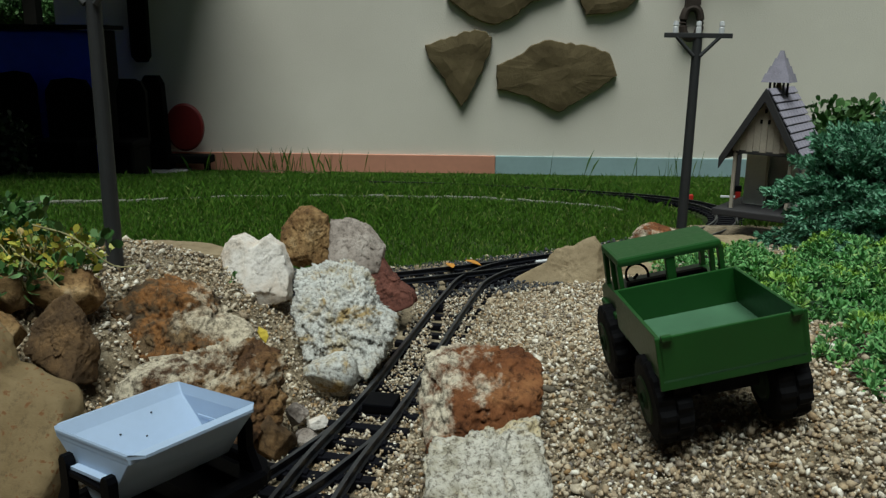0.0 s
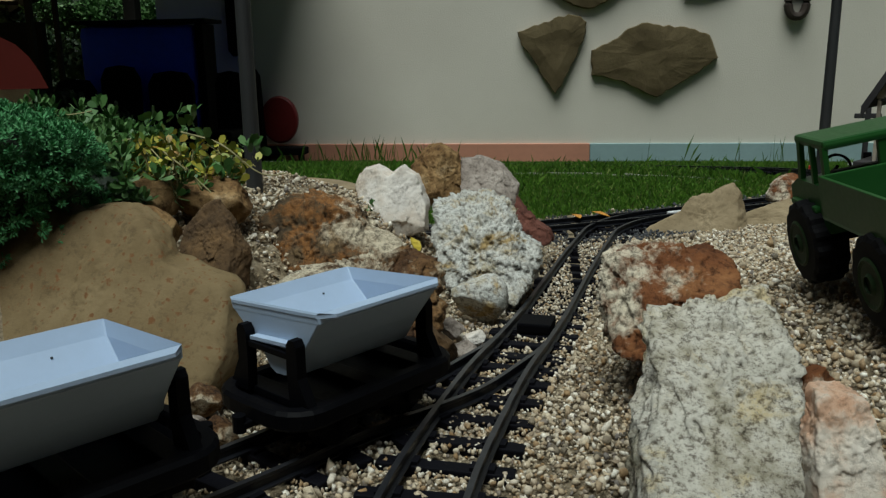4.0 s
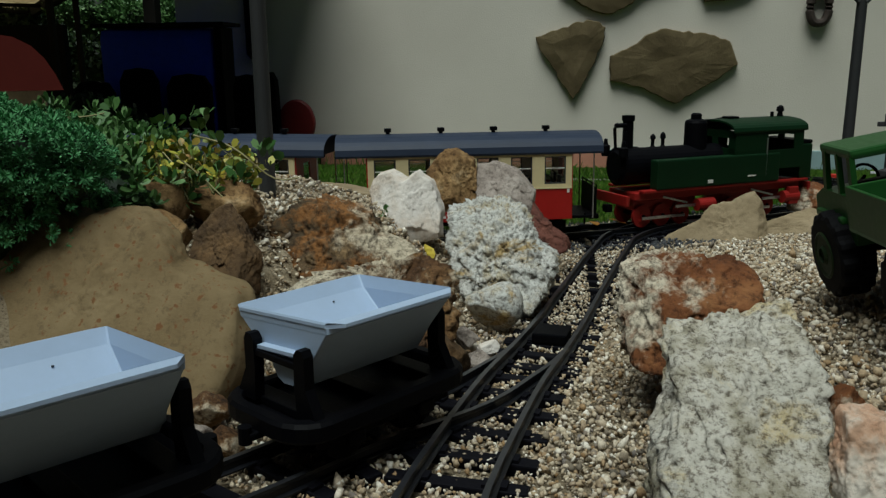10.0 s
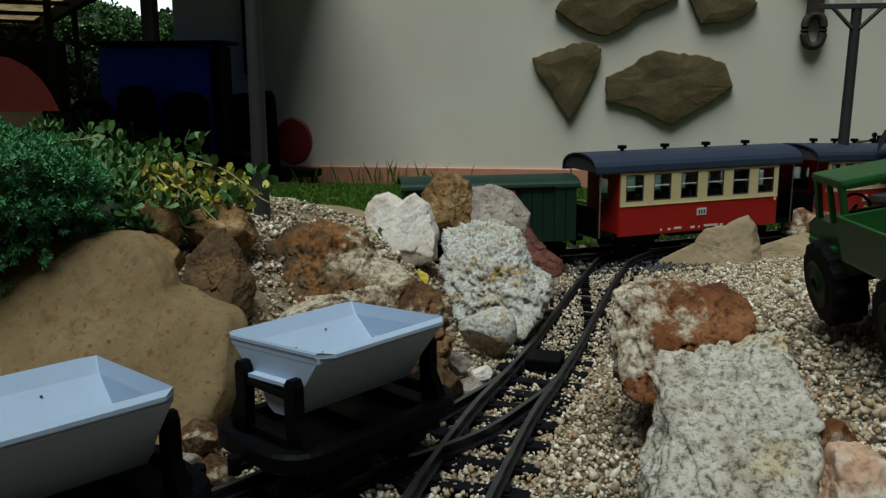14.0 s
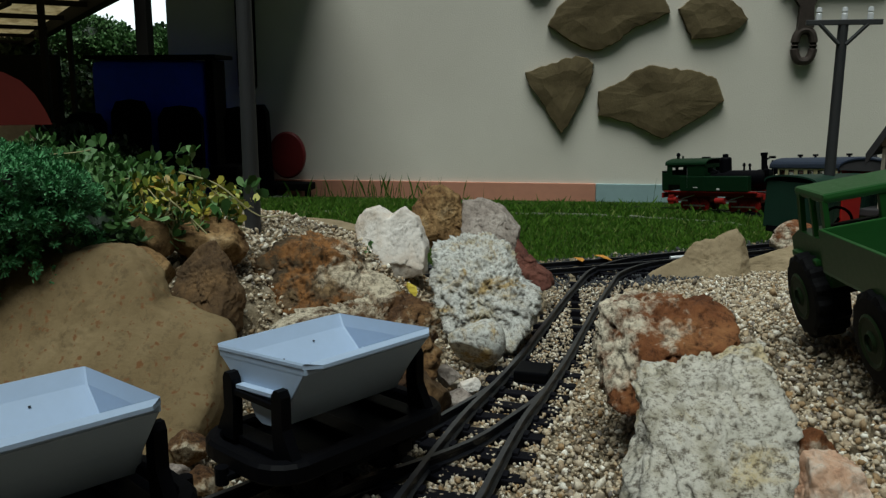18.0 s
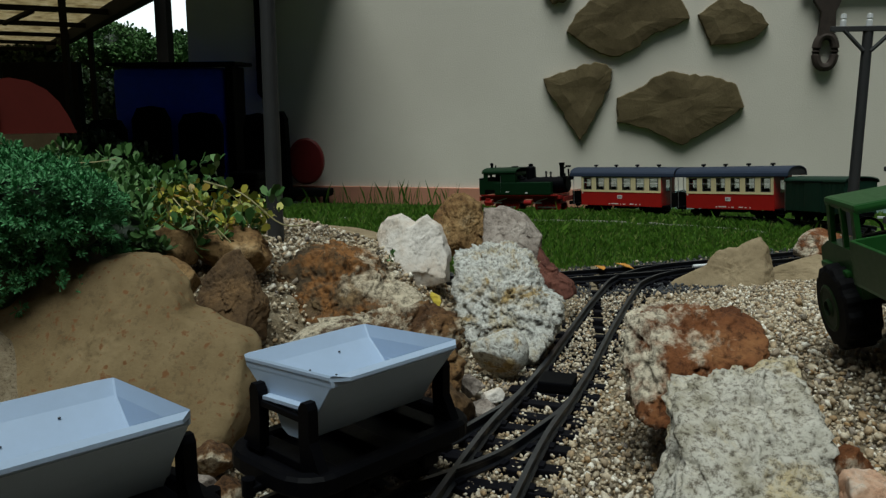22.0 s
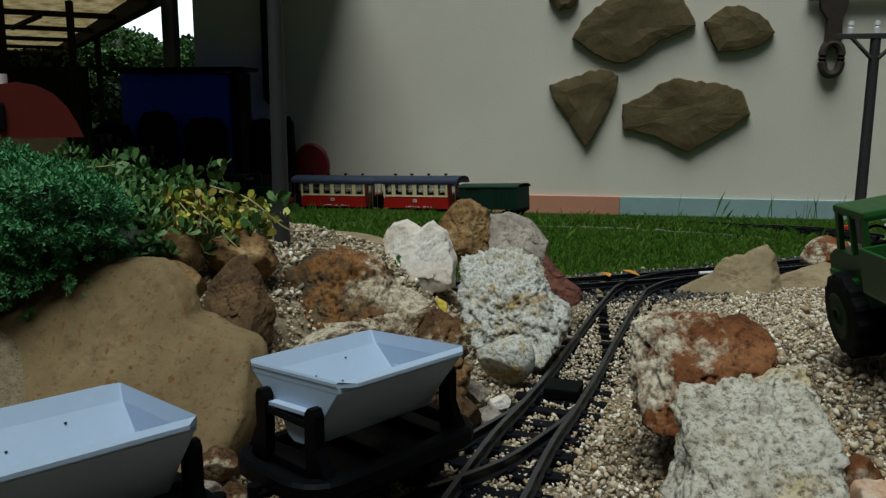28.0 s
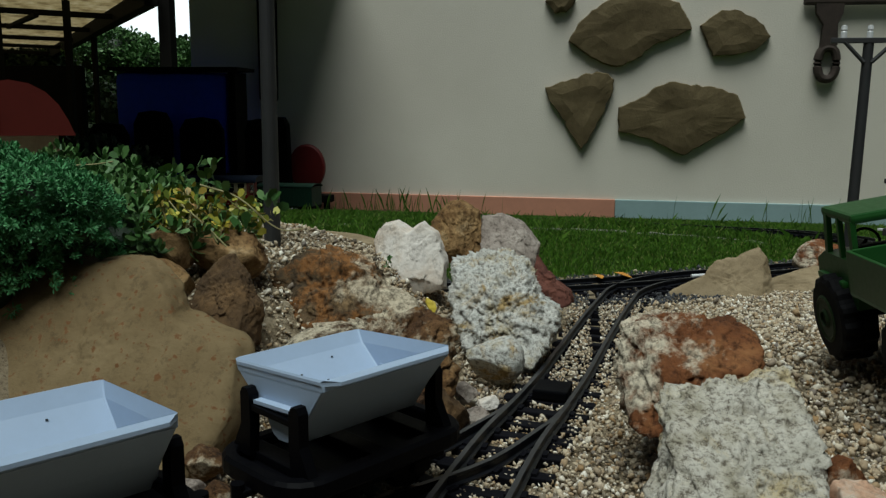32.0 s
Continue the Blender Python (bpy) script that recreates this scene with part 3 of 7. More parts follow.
# ---- track ----


def rail_section():
    return [(-0.0036, -0.0088), (0.0036, -0.0088), (0.0036, -0.0076), (0.0010, -0.0068), (0.0010, -0.0030), (0.0019, -0.0022), (0.0019, 0.0), (-0.0019, 0.0), (-0.0019, -0.0022), (-0.0010, -0.0030), (-0.0010, -0.0068), (-0.0036, -0.0076)]


def sweep(bm, pts, offset, outline):
    """Sweep a rail outline along level-ish points, moved sideways by offset."""
    rings = []
    for i, p in enumerate(pts):
        d = pts[min(i + 1, len(pts) - 1)] - pts[max(i - 1, 0)]
        side = Vector((d.y, -d.x, 0)).normalized()
        rings.append([bm.verts.new(p + side * (offset + u) + Vector((0, 0, v))) for u, v in outline])
    n = len(outline)
    for a, b in zip(rings, rings[1:]):
        for j in range(n):
            f = bm.faces.new((a[j], b[j], b[(j + 1) % n], a[(j + 1) % n]))
            f.material_index = 1 if j == 6 else 0
    bm.faces.new(rings[0])
    bm.faces.new(rings[-1][::-1])
    bmesh.ops.recalc_face_normals(bm, faces=bm.faces)


def tie_mesh(length=0.086):
    bm = bmesh.new()
    add_box(bm, 0, 0, -0.0128, length, 0.0120, 0.008, bevel=0.0012)
    for s in (-1, 1):
        for o in (-0.0055, 0.0055):
            add_box(bm, s * GAUGE / 2 + o, 0, -0.0080, 0.004, 0.009, 0.003)
    return mesh_from(bm, "sleeper", M_TIE)


TIE = tie_mesh()


def track(label, ctrl, spacing, skip=(), rails=True, limit=None):
    base = thing("railway_track", pose(0, 0, 0), label, "railway track", "tracks of the garden railway")
    pts = curve_points([(p[0], p[1], p[2] if len(p) > 2 else 0.0) for p in ctrl], 0.02)
    for o in (-GAUGE / 2, GAUGE / 2):
        bm = bmesh.new()
        sweep(bm, pts, o, rail_section())
        part("rail", bm, [M_RAIL, M_RAILTOP], base, "dark weathered rail with a worn head")
    ties = curve_points([(p[0], p[1], p[2] if len(p) > 2 else 0.0) for p in ctrl], spacing)
    rnd = random.Random(7)
    for i in range(len(ties) - 1):
        if limit and not (limit[0] < ties[i].x < limit[1]):
            continue
        if i in skip:
            continue
        d = ties[i + 1] - ties[i]
        ob = new("sleeper", TIE)
        ob.parent = base
        ob.matrix_basis = pose(ties[i].x, ties[i].y, ties[i].z - rnd.uniform(0, 0.0015), 0, 0, math.degrees(math.atan2(d.y, d.x)) - 90 + rnd.uniform(-2, 2))
    return base, pts


track("dark plastic-sleepered spur track on pale gravel", SPUR, 0.040)
track("siding track carrying the grey tipper wagons", SIDING, 0.040)
track("main line curving past the rocks and round the lawn", MAIN, 0.036, limit=(-1.2, 1.2))
# cover plate of the point motor between the rails
solid("point_motor", box(0, 0, 0, 0.033, 0.034, 0.010, 0.002), M_BLACK, "black plastic cover of the points lying between the rails", "switch motor", m=pose(-0.0905, 0.805, 0.006, 0, 0, -9))

# ---- rocks ----


def rock(c, size, seed, material, label, turn=(0, 0, 0), planes=16, rough=0.045, name="rock", sub=5, flat=1.0):
    """A broken stone: a ball cut by random planes, then roughened at two scales."""
    rnd = random.Random(seed)
    cuts = []
    for _ in range(planes):
        n = Vector((rnd.gauss(0, 1), rnd.gauss(0, 1), rnd.gauss(0, 1) * flat)).normalized()
        cuts.append((n, rnd.uniform(0.55, 0.9)))
    bm = bmesh.new()
    bmesh.ops.create_icosphere(bm, subdivisions=sub, radius=1.0)
    off = Vector((seed * 3.1, seed * 1.7, seed * 0.7))
    for v in bm.verts:
        d = v.co.normalized()
        r = 1.0
        for n, k in cuts:
            q = d.dot(n)
            if q > 0.05:
                r = min(r, k / q)
        big = noise.fractal(d * 2.2 + off, 1.0, 2.0, 4)
        small = noise.fractal(d * 9.0 + off, 0.9, 2.1, 4)
        v.co = d * (r + rough * big + rough * 0.45 * small)
    lo = [min(v.co[i] for v in bm.verts) for i in range(3)]
    hi = [max(v.co[i] for v in bm.verts) for i in range(3)]
    fit = Matrix.Diagonal([2 * size[i] / (hi[i] - lo[i]) for i in range(3)] + [1]) @ Matrix.Translation([-(lo[i] + hi[i]) / 2 for i in range(3)])
    bmesh.ops.transform(bm, matrix=fit, verts=bm.verts)
    return solid(name, bm, material, label, "rock", "rocks of the rockery", m=pose(*c, *turn), smooth=sub >= 5)


# crumbly crust, chipped faces and lumps of a boulder, by its seed
CRUMBLE = {14: (0.020, 0.16, 0.0), 15: (0.030, 0.14, 0.03), 17: (0.014, 0.15, 0.0), 18: (0.012, 0.10, 0.0), 20: (0.040, 0.06, 0.07), 22: (0.026, 0.10, 0.02), 23: (0.020, 0.05, 0.04), 12: (0.010, 0.10, 0.0),
           16: (0.004, 0.075, 0.0), 19: (0.006, 0.06, 0.0), 24: (0.008, 0.05, 0.0), 11: (0.003, 0.0, 0.0), 26: (0.003, 0.02, 0.0)}
# the broken faces that a boulder shows: the way each looks, and how deep it cuts
FACES = {
    11: [((-0.04, -1.0, 0.08), 0.38), ((0.88, -0.45, -0.05), 0.88)],
    12: [((-0.12, -0.95, 0.20), 0.50), ((0.80, -0.60, 0.0), 0.72)],
    14: [((-0.22, -0.95, 0.10), 0.48), ((0.45, -0.80, 0.30), 0.55), ((-0.10, -0.70, 0.70), 0.74), ((0.30, -0.80, -0.45), 0.66)],
    15: [((0.10, -0.75, 0.65), 0.62), ((0.55, -0.82, -0.15), 0.62), ((-0.35, -0.9, -0.2), 0.70)],
    16: [((-0.45, -0.85, 0.15), 0.60), ((0.45, -0.85, 0.22), 0.62), ((0.05, -0.80, 0.58), 0.74), ((0.25, -0.85, -0.45), 0.72)],
    17: [((-0.45, -0.85, 0.20), 0.55), ((0.62, -0.75, 0.10), 0.58), ((0.0, -0.6, 0.8), 0.85)],
    18: [((-0.10, -0.92, 0.35), 0.55), ((0.60, -0.75, 0.30), 0.66)],
    19: [((0.15, -0.90, 0.40), 0.50), ((0.70, -0.65, 0.30), 0.75)],
    20: [((0.05, -0.72, 0.70), 0.62), ((0.60, -0.70, 0.35), 0.70), ((-0.2, -0.97, -0.1), 0.72)],
    22: [((0.08, -0.72, 0.68), 0.55), ((-0.72, -0.66, 0.12), 0.62), ((0.10, -0.95, -0.25), 0.66), ((0.75, -0.6, 0.2), 0.8)],
    23: [((0.05, -0.62, 0.78), 0.60), ((-0.85, -0.52, 0.05), 0.82), ((0.05, -0.97, 0.10), 0.68), ((0.80, -0.55, 0.25), 0.80)],
    24: [((0.0, -0.98, 0.15), 0.50), ((-0.75, -0.65, 0.1), 0.66)],
    26: [((-0.15, -0.97, 0.20), 0.45), ((0.80, -0.60, 0.05), 0.72)],
}


def boulder(y, depth, lean, seed, material, rough, planes, label, outline):
    """A broken boulder: an uneven outline (x, z) as deep as depth to the front and back, cut by broken faces, leaning back by lean, chipped, cracked and crumbly."""
    rnd = random.Random(seed)
    crumble, chip, lump = CRUMBLE.get(seed, (0.0, 0.06, 0.0))
    cx, cz = sum(p[0] for p in outline) / len(outline), sum(p[1] for p in outline) / len(outline)
    ang = [(math.atan2(z - cz, x - cx), math.hypot(x - cx, z - cz), x - cx, z - cz) for x, z in outline]
    ang.sort()
    size = max(a[1] for a in ang)

    def reach(t):
        """Distance from the middle to the outline in direction t."""
        best = size * 0.3
        c, s = math.cos(t), math.sin(t)
        for (_, _, x0, z0), (_, _, x1, z1) in zip(ang, ang[1:] + ang[:1]):
            ex, ez = x1 - x0, z1 - z0
            det = -c * ez + s * ex
            if abs(det) < 1e-9:
                continue
            r = (-x0 * ez + z0 * ex) / det
            u = (c * z0 - s * x0) / det
            if r > 0 and -1e-6 <= u <= 1 + 1e-6:
                best = max(best, r)
        return best
    table = [reach(-math.pi + 2 * math.pi * k / 360) for k in range(361)]
    faces = list(FACES.get(seed, ()))
    for _ in range(planes // 2):
        faces.append(((rnd.gauss(0, 0.6), -abs(rnd.gauss(0.9, 0.3)), rnd.gauss(0.2, 0.5)), rnd.uniform(0.72, 0.92)))
    cuts = []
    for n, q in faces:
        n = Vector(n).normalized()
        rim = max(a[2] * n.x + a[3] * n.z for a in ang)
        cuts.append((n, max(q * (rim + depth * abs(n.y)), rim * 1.01)))
    back = 0.5 * depth / (1 + 2 * lean)
    bm = bmesh.new()
    bmesh.ops.create_icosphere(bm, subdivisions=6, radius=1.0)
    off = Vector((seed * 3.1, seed * 1.7, seed * 0.7))
    for v in bm.verts:
        d = v.co.normalized()
        flat = max(math.hypot(d.x, d.z), 1e-6)
        a = (math.atan2(d.z, d.x) + math.pi) / (2 * math.pi) * 360
        i = min(359, int(a))
        rim = table[i] * (i + 1 - a) + table[i + 1] * (a - i)
        if d.y > 0:
            r = 1 / math.sqrt((flat / rim) ** 2 + (d.y / back) ** 2)
        else:
            r = min(rim / (flat - 0.10 * rim * d.y / depth), depth / max(-d.y, 1e-6))
        for n, q in cuts:
            k = d.dot(n)
            if k > 0.02:
                r = min(r, q / k)
        p = d * r
        w = p / size
        ridge = 1 - abs(noise.fractal(w * 2.6 + off, 0.9, 2.0, 4))
        small = noise.fractal(w * 9.0 + off, 0.8, 2.1, 4)
        h = rough * 1.1 * (ridge - 0.75) + rough * 0.65 * small
        if crumble:
            h += 1.5 * crumble * noise.fractal(w * 24.0 + off, 0.6, 2.2, 3)
        if chip:
            near = noise.voronoi(w * 2.7 + off + Vector((small, ridge, small)) * 0.12)
            h += chip * 0.9 * (w * 2.7 + off - near[1][0]).dot(noise.cell_vector(near[1][0] * 7.3) - Vector((0.5, 0.5, 0.5)))
            h -= 0.5 * chip * max(0.0, 0.10 - (near[0][1] - near[0][0]))
        if lump:
            h += lump * (0.38 - noise.voronoi(w * 7.0 + off)[0][0]) + 0.6 * lump * (0.38 - noise.voronoi(w * 17.0 + off)[0][0])
        p.y += lean * p.z
        v.co = p + d * size * h
    return solid("boulder", bm, material, label, "boulder", "rocks of the rockery", m=pose(cx, y, cz), smooth=True)


BOULDERS = [
    (0.603, 0.055, 0.75, 11, M_TAN, 0.016, 0, "large smooth tan sandstone boulder",
     [(-0.640, 0.085), (-0.600, 0.125), (-0.562, 0.136), (-0.514, 0.143), (-0.485, 0.149), (-0.462, 0.151), (-0.434, 0.139), (-0.407, 0.127), (-0.381, 0.119), (-0.357, 0.114), (-0.333, 0.107), (-0.311, 0.101), (-0.303, 0.090), (-0.301, 0.072), (-0.300, 0.048), (-0.306, 0.032), (-0.334, 0.010), (-0.375, 0.003), (-0.483, 0.000), (-0.600, 0.010)]),
    (0.720, 0.028, 0.40, 12, M_BROWN, 0.028, 12, "dark brown pointed stone on the bank",
     [(-0.381, 0.074), (-0.409, 0.093), (-0.402, 0.117), (-0.385, 0.138), (-0.375, 0.141), (-0.361, 0.126), (-0.343, 0.098), (-0.340, 0.065)]),
    (0.800, 0.060, 0.60, 14, M_RUST, 0.040, 16, "big rust-brown angular rock with pale veins",
     [(-0.367, 0.060), (-0.368, 0.085), (-0.362, 0.107), (-0.344, 0.125), (-0.321, 0.132), (-0.292, 0.129), (-0.268, 0.119), (-0.244, 0.102), (-0.220, 0.090), (-0.212, 0.075), (-0.222, 0.063), (-0.269, 0.055), (-0.313, 0.050), (-0.346, 0.048)]),
    (0.716, 0.040, 1.00, 15, M_RUSTW, 0.050, 12, "brown rock with a pale crust",
     [(-0.326, 0.066), (-0.297, 0.079), (-0.267, 0.085), (-0.227, 0.092), (-0.207, 0.096), (-0.180, 0.086), (-0.171, 0.067), (-0.170, 0.033), (-0.198, 0.025), (-0.246, 0.028), (-0.309, 0.043)]),
    (1.020, 0.045, 0.35, 16, M_WHITE, 0.014, 16, "white angular quartz rock on gravel",
     [(-0.316, 0.111), (-0.306, 0.131), (-0.289, 0.135), (-0.271, 0.125), (-0.257, 0.136), (-0.239, 0.123), (-0.225, 0.090), (-0.224, 0.058), (-0.252, 0.051), (-0.287, 0.058), (-0.312, 0.094)]),
    (1.150, 0.040, 0.30, 17, M_OCHRE, 0.026, 16, "pointed rust-brown rock before the lawn",
     [(-0.270, 0.073), (-0.268, 0.118), (-0.247, 0.144), (-0.228, 0.148), (-0.205, 0.134), (-0.195, 0.106), (-0.193, 0.073), (-0.235, 0.065)]),
    (1.150, 0.040, 0.40, 18, M_GREY, 0.022, 16, "grey-purple broken rock before the lawn",
     [(-0.200, 0.072), (-0.201, 0.127), (-0.174, 0.131), (-0.144, 0.119), (-0.120, 0.093), (-0.124, 0.061), (-0.166, 0.061)]),
    (1.120, 0.035, 0.40, 19, M_DRED, 0.040, 10, "dark red slaty rock beside the track",
     [(-0.154, 0.070), (-0.131, 0.093), (-0.105, 0.055), (-0.077, 0.038), (-0.074, 0.024), (-0.105, 0.010), (-0.134, 0.020)]),
    (0.971, 0.060, 0.80, 20, M_CRUST, 0.075, 10, "white rock with a crumbly lichen crust",
     [(-0.216, 0.067), (-0.215, 0.097), (-0.189, 0.102), (-0.155, 0.108), (-0.128, 0.096), (-0.111, 0.064), (-0.085, 0.047), (-0.092, 0.022), (-0.112, -0.006), (-0.165, -0.008), (-0.202, 0.026)]),
    (0.661, 0.060, 0.90, 22, M_RED, 0.070, 12, "red-brown rock with a white rim",
     [(-0.040, 0.086), (-0.036, 0.108), (-0.020, 0.117), (0.010, 0.115), (0.044, 0.115), (0.063, 0.104), (0.061, 0.083), (0.025, 0.059), (-0.004, 0.048), (-0.034, 0.051)]),
    (0.464, 0.050, 1.50, 23, M_GREYW, 0.075, 9, "large grey-white granite boulder beside the track",
     [(-0.025, 0.116), (-0.004, 0.120), (0.028, 0.125), (0.046, 0.127), (0.047, 0.117), (0.055, 0.104), (0.051, 0.094), (0.041, 0.073), (0.044, 0.061), (0.034, 0.045), (-0.039, 0.043), (-0.037, 0.072), (-0.027, 0.091), (-0.028, 0.108)]),
    (0.360, 0.030, 0.50, 24, M_PINK, 0.050, 6, "pinkish white stone beside the boulder",
     [(0.030, 0.126), (0.042, 0.126), (0.050, 0.123), (0.055, 0.101), (0.051, 0.076), (0.026, 0.080), (0.026, 0.108)]),
    (1.360, 0.022, 0.35, 26, M_SLAB, 0.025, 4, "grey-brown slate slab leaning in the gravel",
     [(0.041, -0.037), (0.076, -0.007), (0.154, 0.031), (0.189, 0.056), (0.210, 0.062), (0.225, 0.043), (0.227, -0.007), (0.212, -0.037), (0.144, -0.049)]),
]
for item in BOULDERS:
    boulder(*item)

ROCKS = [
    # centre, half size, seed, material, label, turn
    ((-0.406, 0.66, 0.128), (0.026, 0.02, 0.019), 13, M_OCHRE, "small rounded ochre stone on the bank", (0, 10, 20)),
    ((-0.150, 0.845, 0.020), (0.030, 0.026, 0.026), 21, M_CRUST, "small pale rock beside the track", (0, 15, 0)),
    ((0.056, 0.452, 0.090), (0.017, 0.016, 0.015), 25, M_RED, "small rusty stone beside the boulder", (0, 0, 0)),
    ((0.285, 1.40, 0.000), (0.075, 0.04, 0.026), 27, M_SLAB, "flat grey-brown slab beside the track", (0, -8, 10)),
    ((0.335, 1.52, 0.030), (0.045, 0.035, 0.026), 28, M_RED, "reddish stone at the foot of the pole", (0, -10, 0)),
    ((0.40, 1.53, 0.020), (0.05, 0.03, 0.022), 36, M_RUSTW, "pale ochre stone at the foot of the pole", (0, 8, 0)),
    ((0.48, 1.56, 0.016), (0.08, 0.04, 0.014), 29, M_SLAB, "flat ochre slab before the chapel", (0, 4, 0)),
    ((-0.40, 1.06, 0.100), (0.085, 0.045, 0.011), 30, M_SLAB, "flat slab lying on the gravel bank", (0, 4, 0)),
    ((-0.452, 0.74, 0.136), (0.036, 0.022, 0.026), 31, M_OCHRE, "brown stone under the plants", (0, 0, 0)),
    ((-0.392, 0.76, 0.133), (0.036, 0.022, 0.025), 32, M_OCHRE, "brown stone under the plants", (0, 0, 20)),
    ((-0.176, 0.685, 0.024), (0.020, 0.018, 0.022), 33, M_BROWN, "small brown stone beside the wagon", (0, 0, 0)),
    ((-0.313, 0.532, 0.034), (0.014, 0.012, 0.012), 34, M_RUSTW, "small pale stone beside the wagon", (0, 0, 0)),
    ((-0.308, 0.493, 0.030), (0.012, 0.010, 0.010), 37, M_GREY, "small grey stone beside the wagon", (0, 0, 0)),
    ((-0.288, 0.500, 0.028), (0.012, 0.010, 0.009), 38, M_RUSTW, "small pale stone beside the wagon", (0, 20, 40)),
    ((-0.146, 0.742, 0.012), (0.011, 0.010, 0.008), 39, M_WHITE, "small white stone by the track", (0, 0, 30)),
    ((-0.166, 0.745, 0.018), (0.013, 0.011, 0.011), 40, M_GREY, "small grey stone by the track", (0, 10, 70)),
    ((-0.150, 0.712, 0.010), (0.012, 0.010, 0.010), 35, M_GREY, "small grey stone by the track", (0, 0, 0)),
]
for c, size, seed, mt, label, turn in ROCKS:
    rock(c, size, seed, mt, label, turn)

# ---- gravel ----


def pebble_kinds(count, sub):
    kinds = []
    for k in range(count):
        bm = bmesh.new()
        bmesh.ops.create_icosphere(bm, subdivisions=sub, radius=1.0)
        rnd = random.Random(200 + k)
        cuts = [(Vector((rnd.gauss(0, 1), rnd.gauss(0, 1), rnd.gauss(0, 1))).normalized(), rnd.uniform(0.26, 0.62)) for _ in range(10)]
        for v in bm.verts:
            d = v.co.normalized()
            r = min([1.0] + [q / d.dot(n) for n, q in cuts if d.dot(n) > 0.05])
            v.co = d * (r + 0.15 * noise.noise(d * 3.5 + Vector((k * 2.3, 0, 0))))
        bm.verts.ensure_lookup_table()
        kinds.append((np.array([v.co[:] for v in bm.verts]), np.array([[v.index for v in f.verts] for f in bm.faces])))
        bm.free()
    return kinds


def scatter(name, xy, z, sizes, kinds, material, label, rng):
    vs, fs, base = [], [], 0
    pick = rng.integers(0, len(kinds), len(xy))
    for k, (kv, kf) in enumerate(kinds):
        sel = np.where(pick == k)[0]
        if not len(sel):
            continue
        n = len(sel)
        q = rng.normal(size=(n, 4))
        q /= np.linalg.norm(q, axis=1)[:, None]
        w, x, y, zz = q.T
        R = np.stack([1 - 2 * (y * y + zz * zz), 2 * (x * y - zz * w), 2 * (x * zz + y * w), 2 * (x * y + zz * w), 1 - 2 * (x * x + zz * zz), 2 * (y * zz - x * w),
                      2 * (x * zz - y * w), 2 * (y * zz + x * w), 1 - 2 * (x * x + y * y)], -1).reshape(n, 3, 3)
        sc = sizes[sel][:, None] * rng.uniform(0.55, 1.25, (n, 3))
        v = np.einsum("nij,nkj->nki", R, kv[None] * sc[:, None, :])
        v += np.column_stack([xy[sel], z[sel]])[:, None, :]
        vs.append(v.reshape(-1, 3))
        fs.append((kf[None] + (np.arange(n) * len(kv))[:, None, None]).reshape(-1, kf.shape[1]) + base)
        base += n * len(kv)
    return many(name, np.concatenate(vs), np.concatenate(fs), material, label, "gravel")


def near_track(x, y, line, w):
    xs = line_x(line, y)
    return abs(x - xs) < w


def gravel():
    rng = np.random.default_rng(5)
    for name, n, ylo, yhi, sub in (("gravel", 72000, 0.14, 0.60, 1), ("gravel", 125000, 0.60, 1.72, 1)):
        x, y = rng.uniform(-0.85, 0.75, n), rng.uniform(ylo, yhi, n)
        ym = np.interp(x, [p[0] for p in MY], [p[1] for p in MY])
        keep = (y < ym + 0.10) & (x > -0.10 - 0.62 * y) & (x < 0.12 + 0.56 * y)
        x, y = x[keep], y[keep]
        size = rng.gamma(2.6, 0.00072, len(x)) + 0.0013
        size = np.where(rng.random(len(x)) < 0.02, size * 1.5, size)
        dm = np.interp(x, [p[0] for p in MY], [p[1] for p in MY]) - y
        on = near_track(x, y, SPUR, 0.040) | near_track(x, y, SIDING, 0.040) | (abs(dm) < 0.06)
        head = np.minimum(abs(abs(x - line_x(SPUR, y)) - GAUGE / 2), abs(abs(x - line_x(SIDING, y)) - GAUGE / 2)) < 0.006
        keep = ~(head & on)
        x, y, size, on, dm = x[keep], y[keep], size[keep], on[keep], dm[keep]
        size = np.where(on, np.minimum(size, 0.0036), size)
        buried = smooth01(0.80, 0.92, y) * (abs(dm) > 0.10)
        z = land(x, y) + size * rng.uniform(-0.2, 0.7, len(x)) + np.where(on, 0.0010 + 0.0045 * buried, 0.0)
        dark = (y > 1.10) & (np.abs(dm) < 0.13) & (rng.random(len(x)) < smooth01(1.12, 1.3, y + 0.2 * np.clip(-x - 0.05, -0.2, 0)) * 0.85)
        p = np.column_stack([x, y])
        scatter(name, p[~dark], z[~dark], size[~dark], pebble_kinds(10, sub), M_PEBBLE, "pale beige and white gravel of mixed pebbles", rng)
        if dark.any():
            scatter("ballast", p[dark], z[dark], size[dark], pebble_kinds(6, 1), M_BALLAST, "dark grey track ballast under the main line", rng)


gravel()

# ---- tipper wagons ----


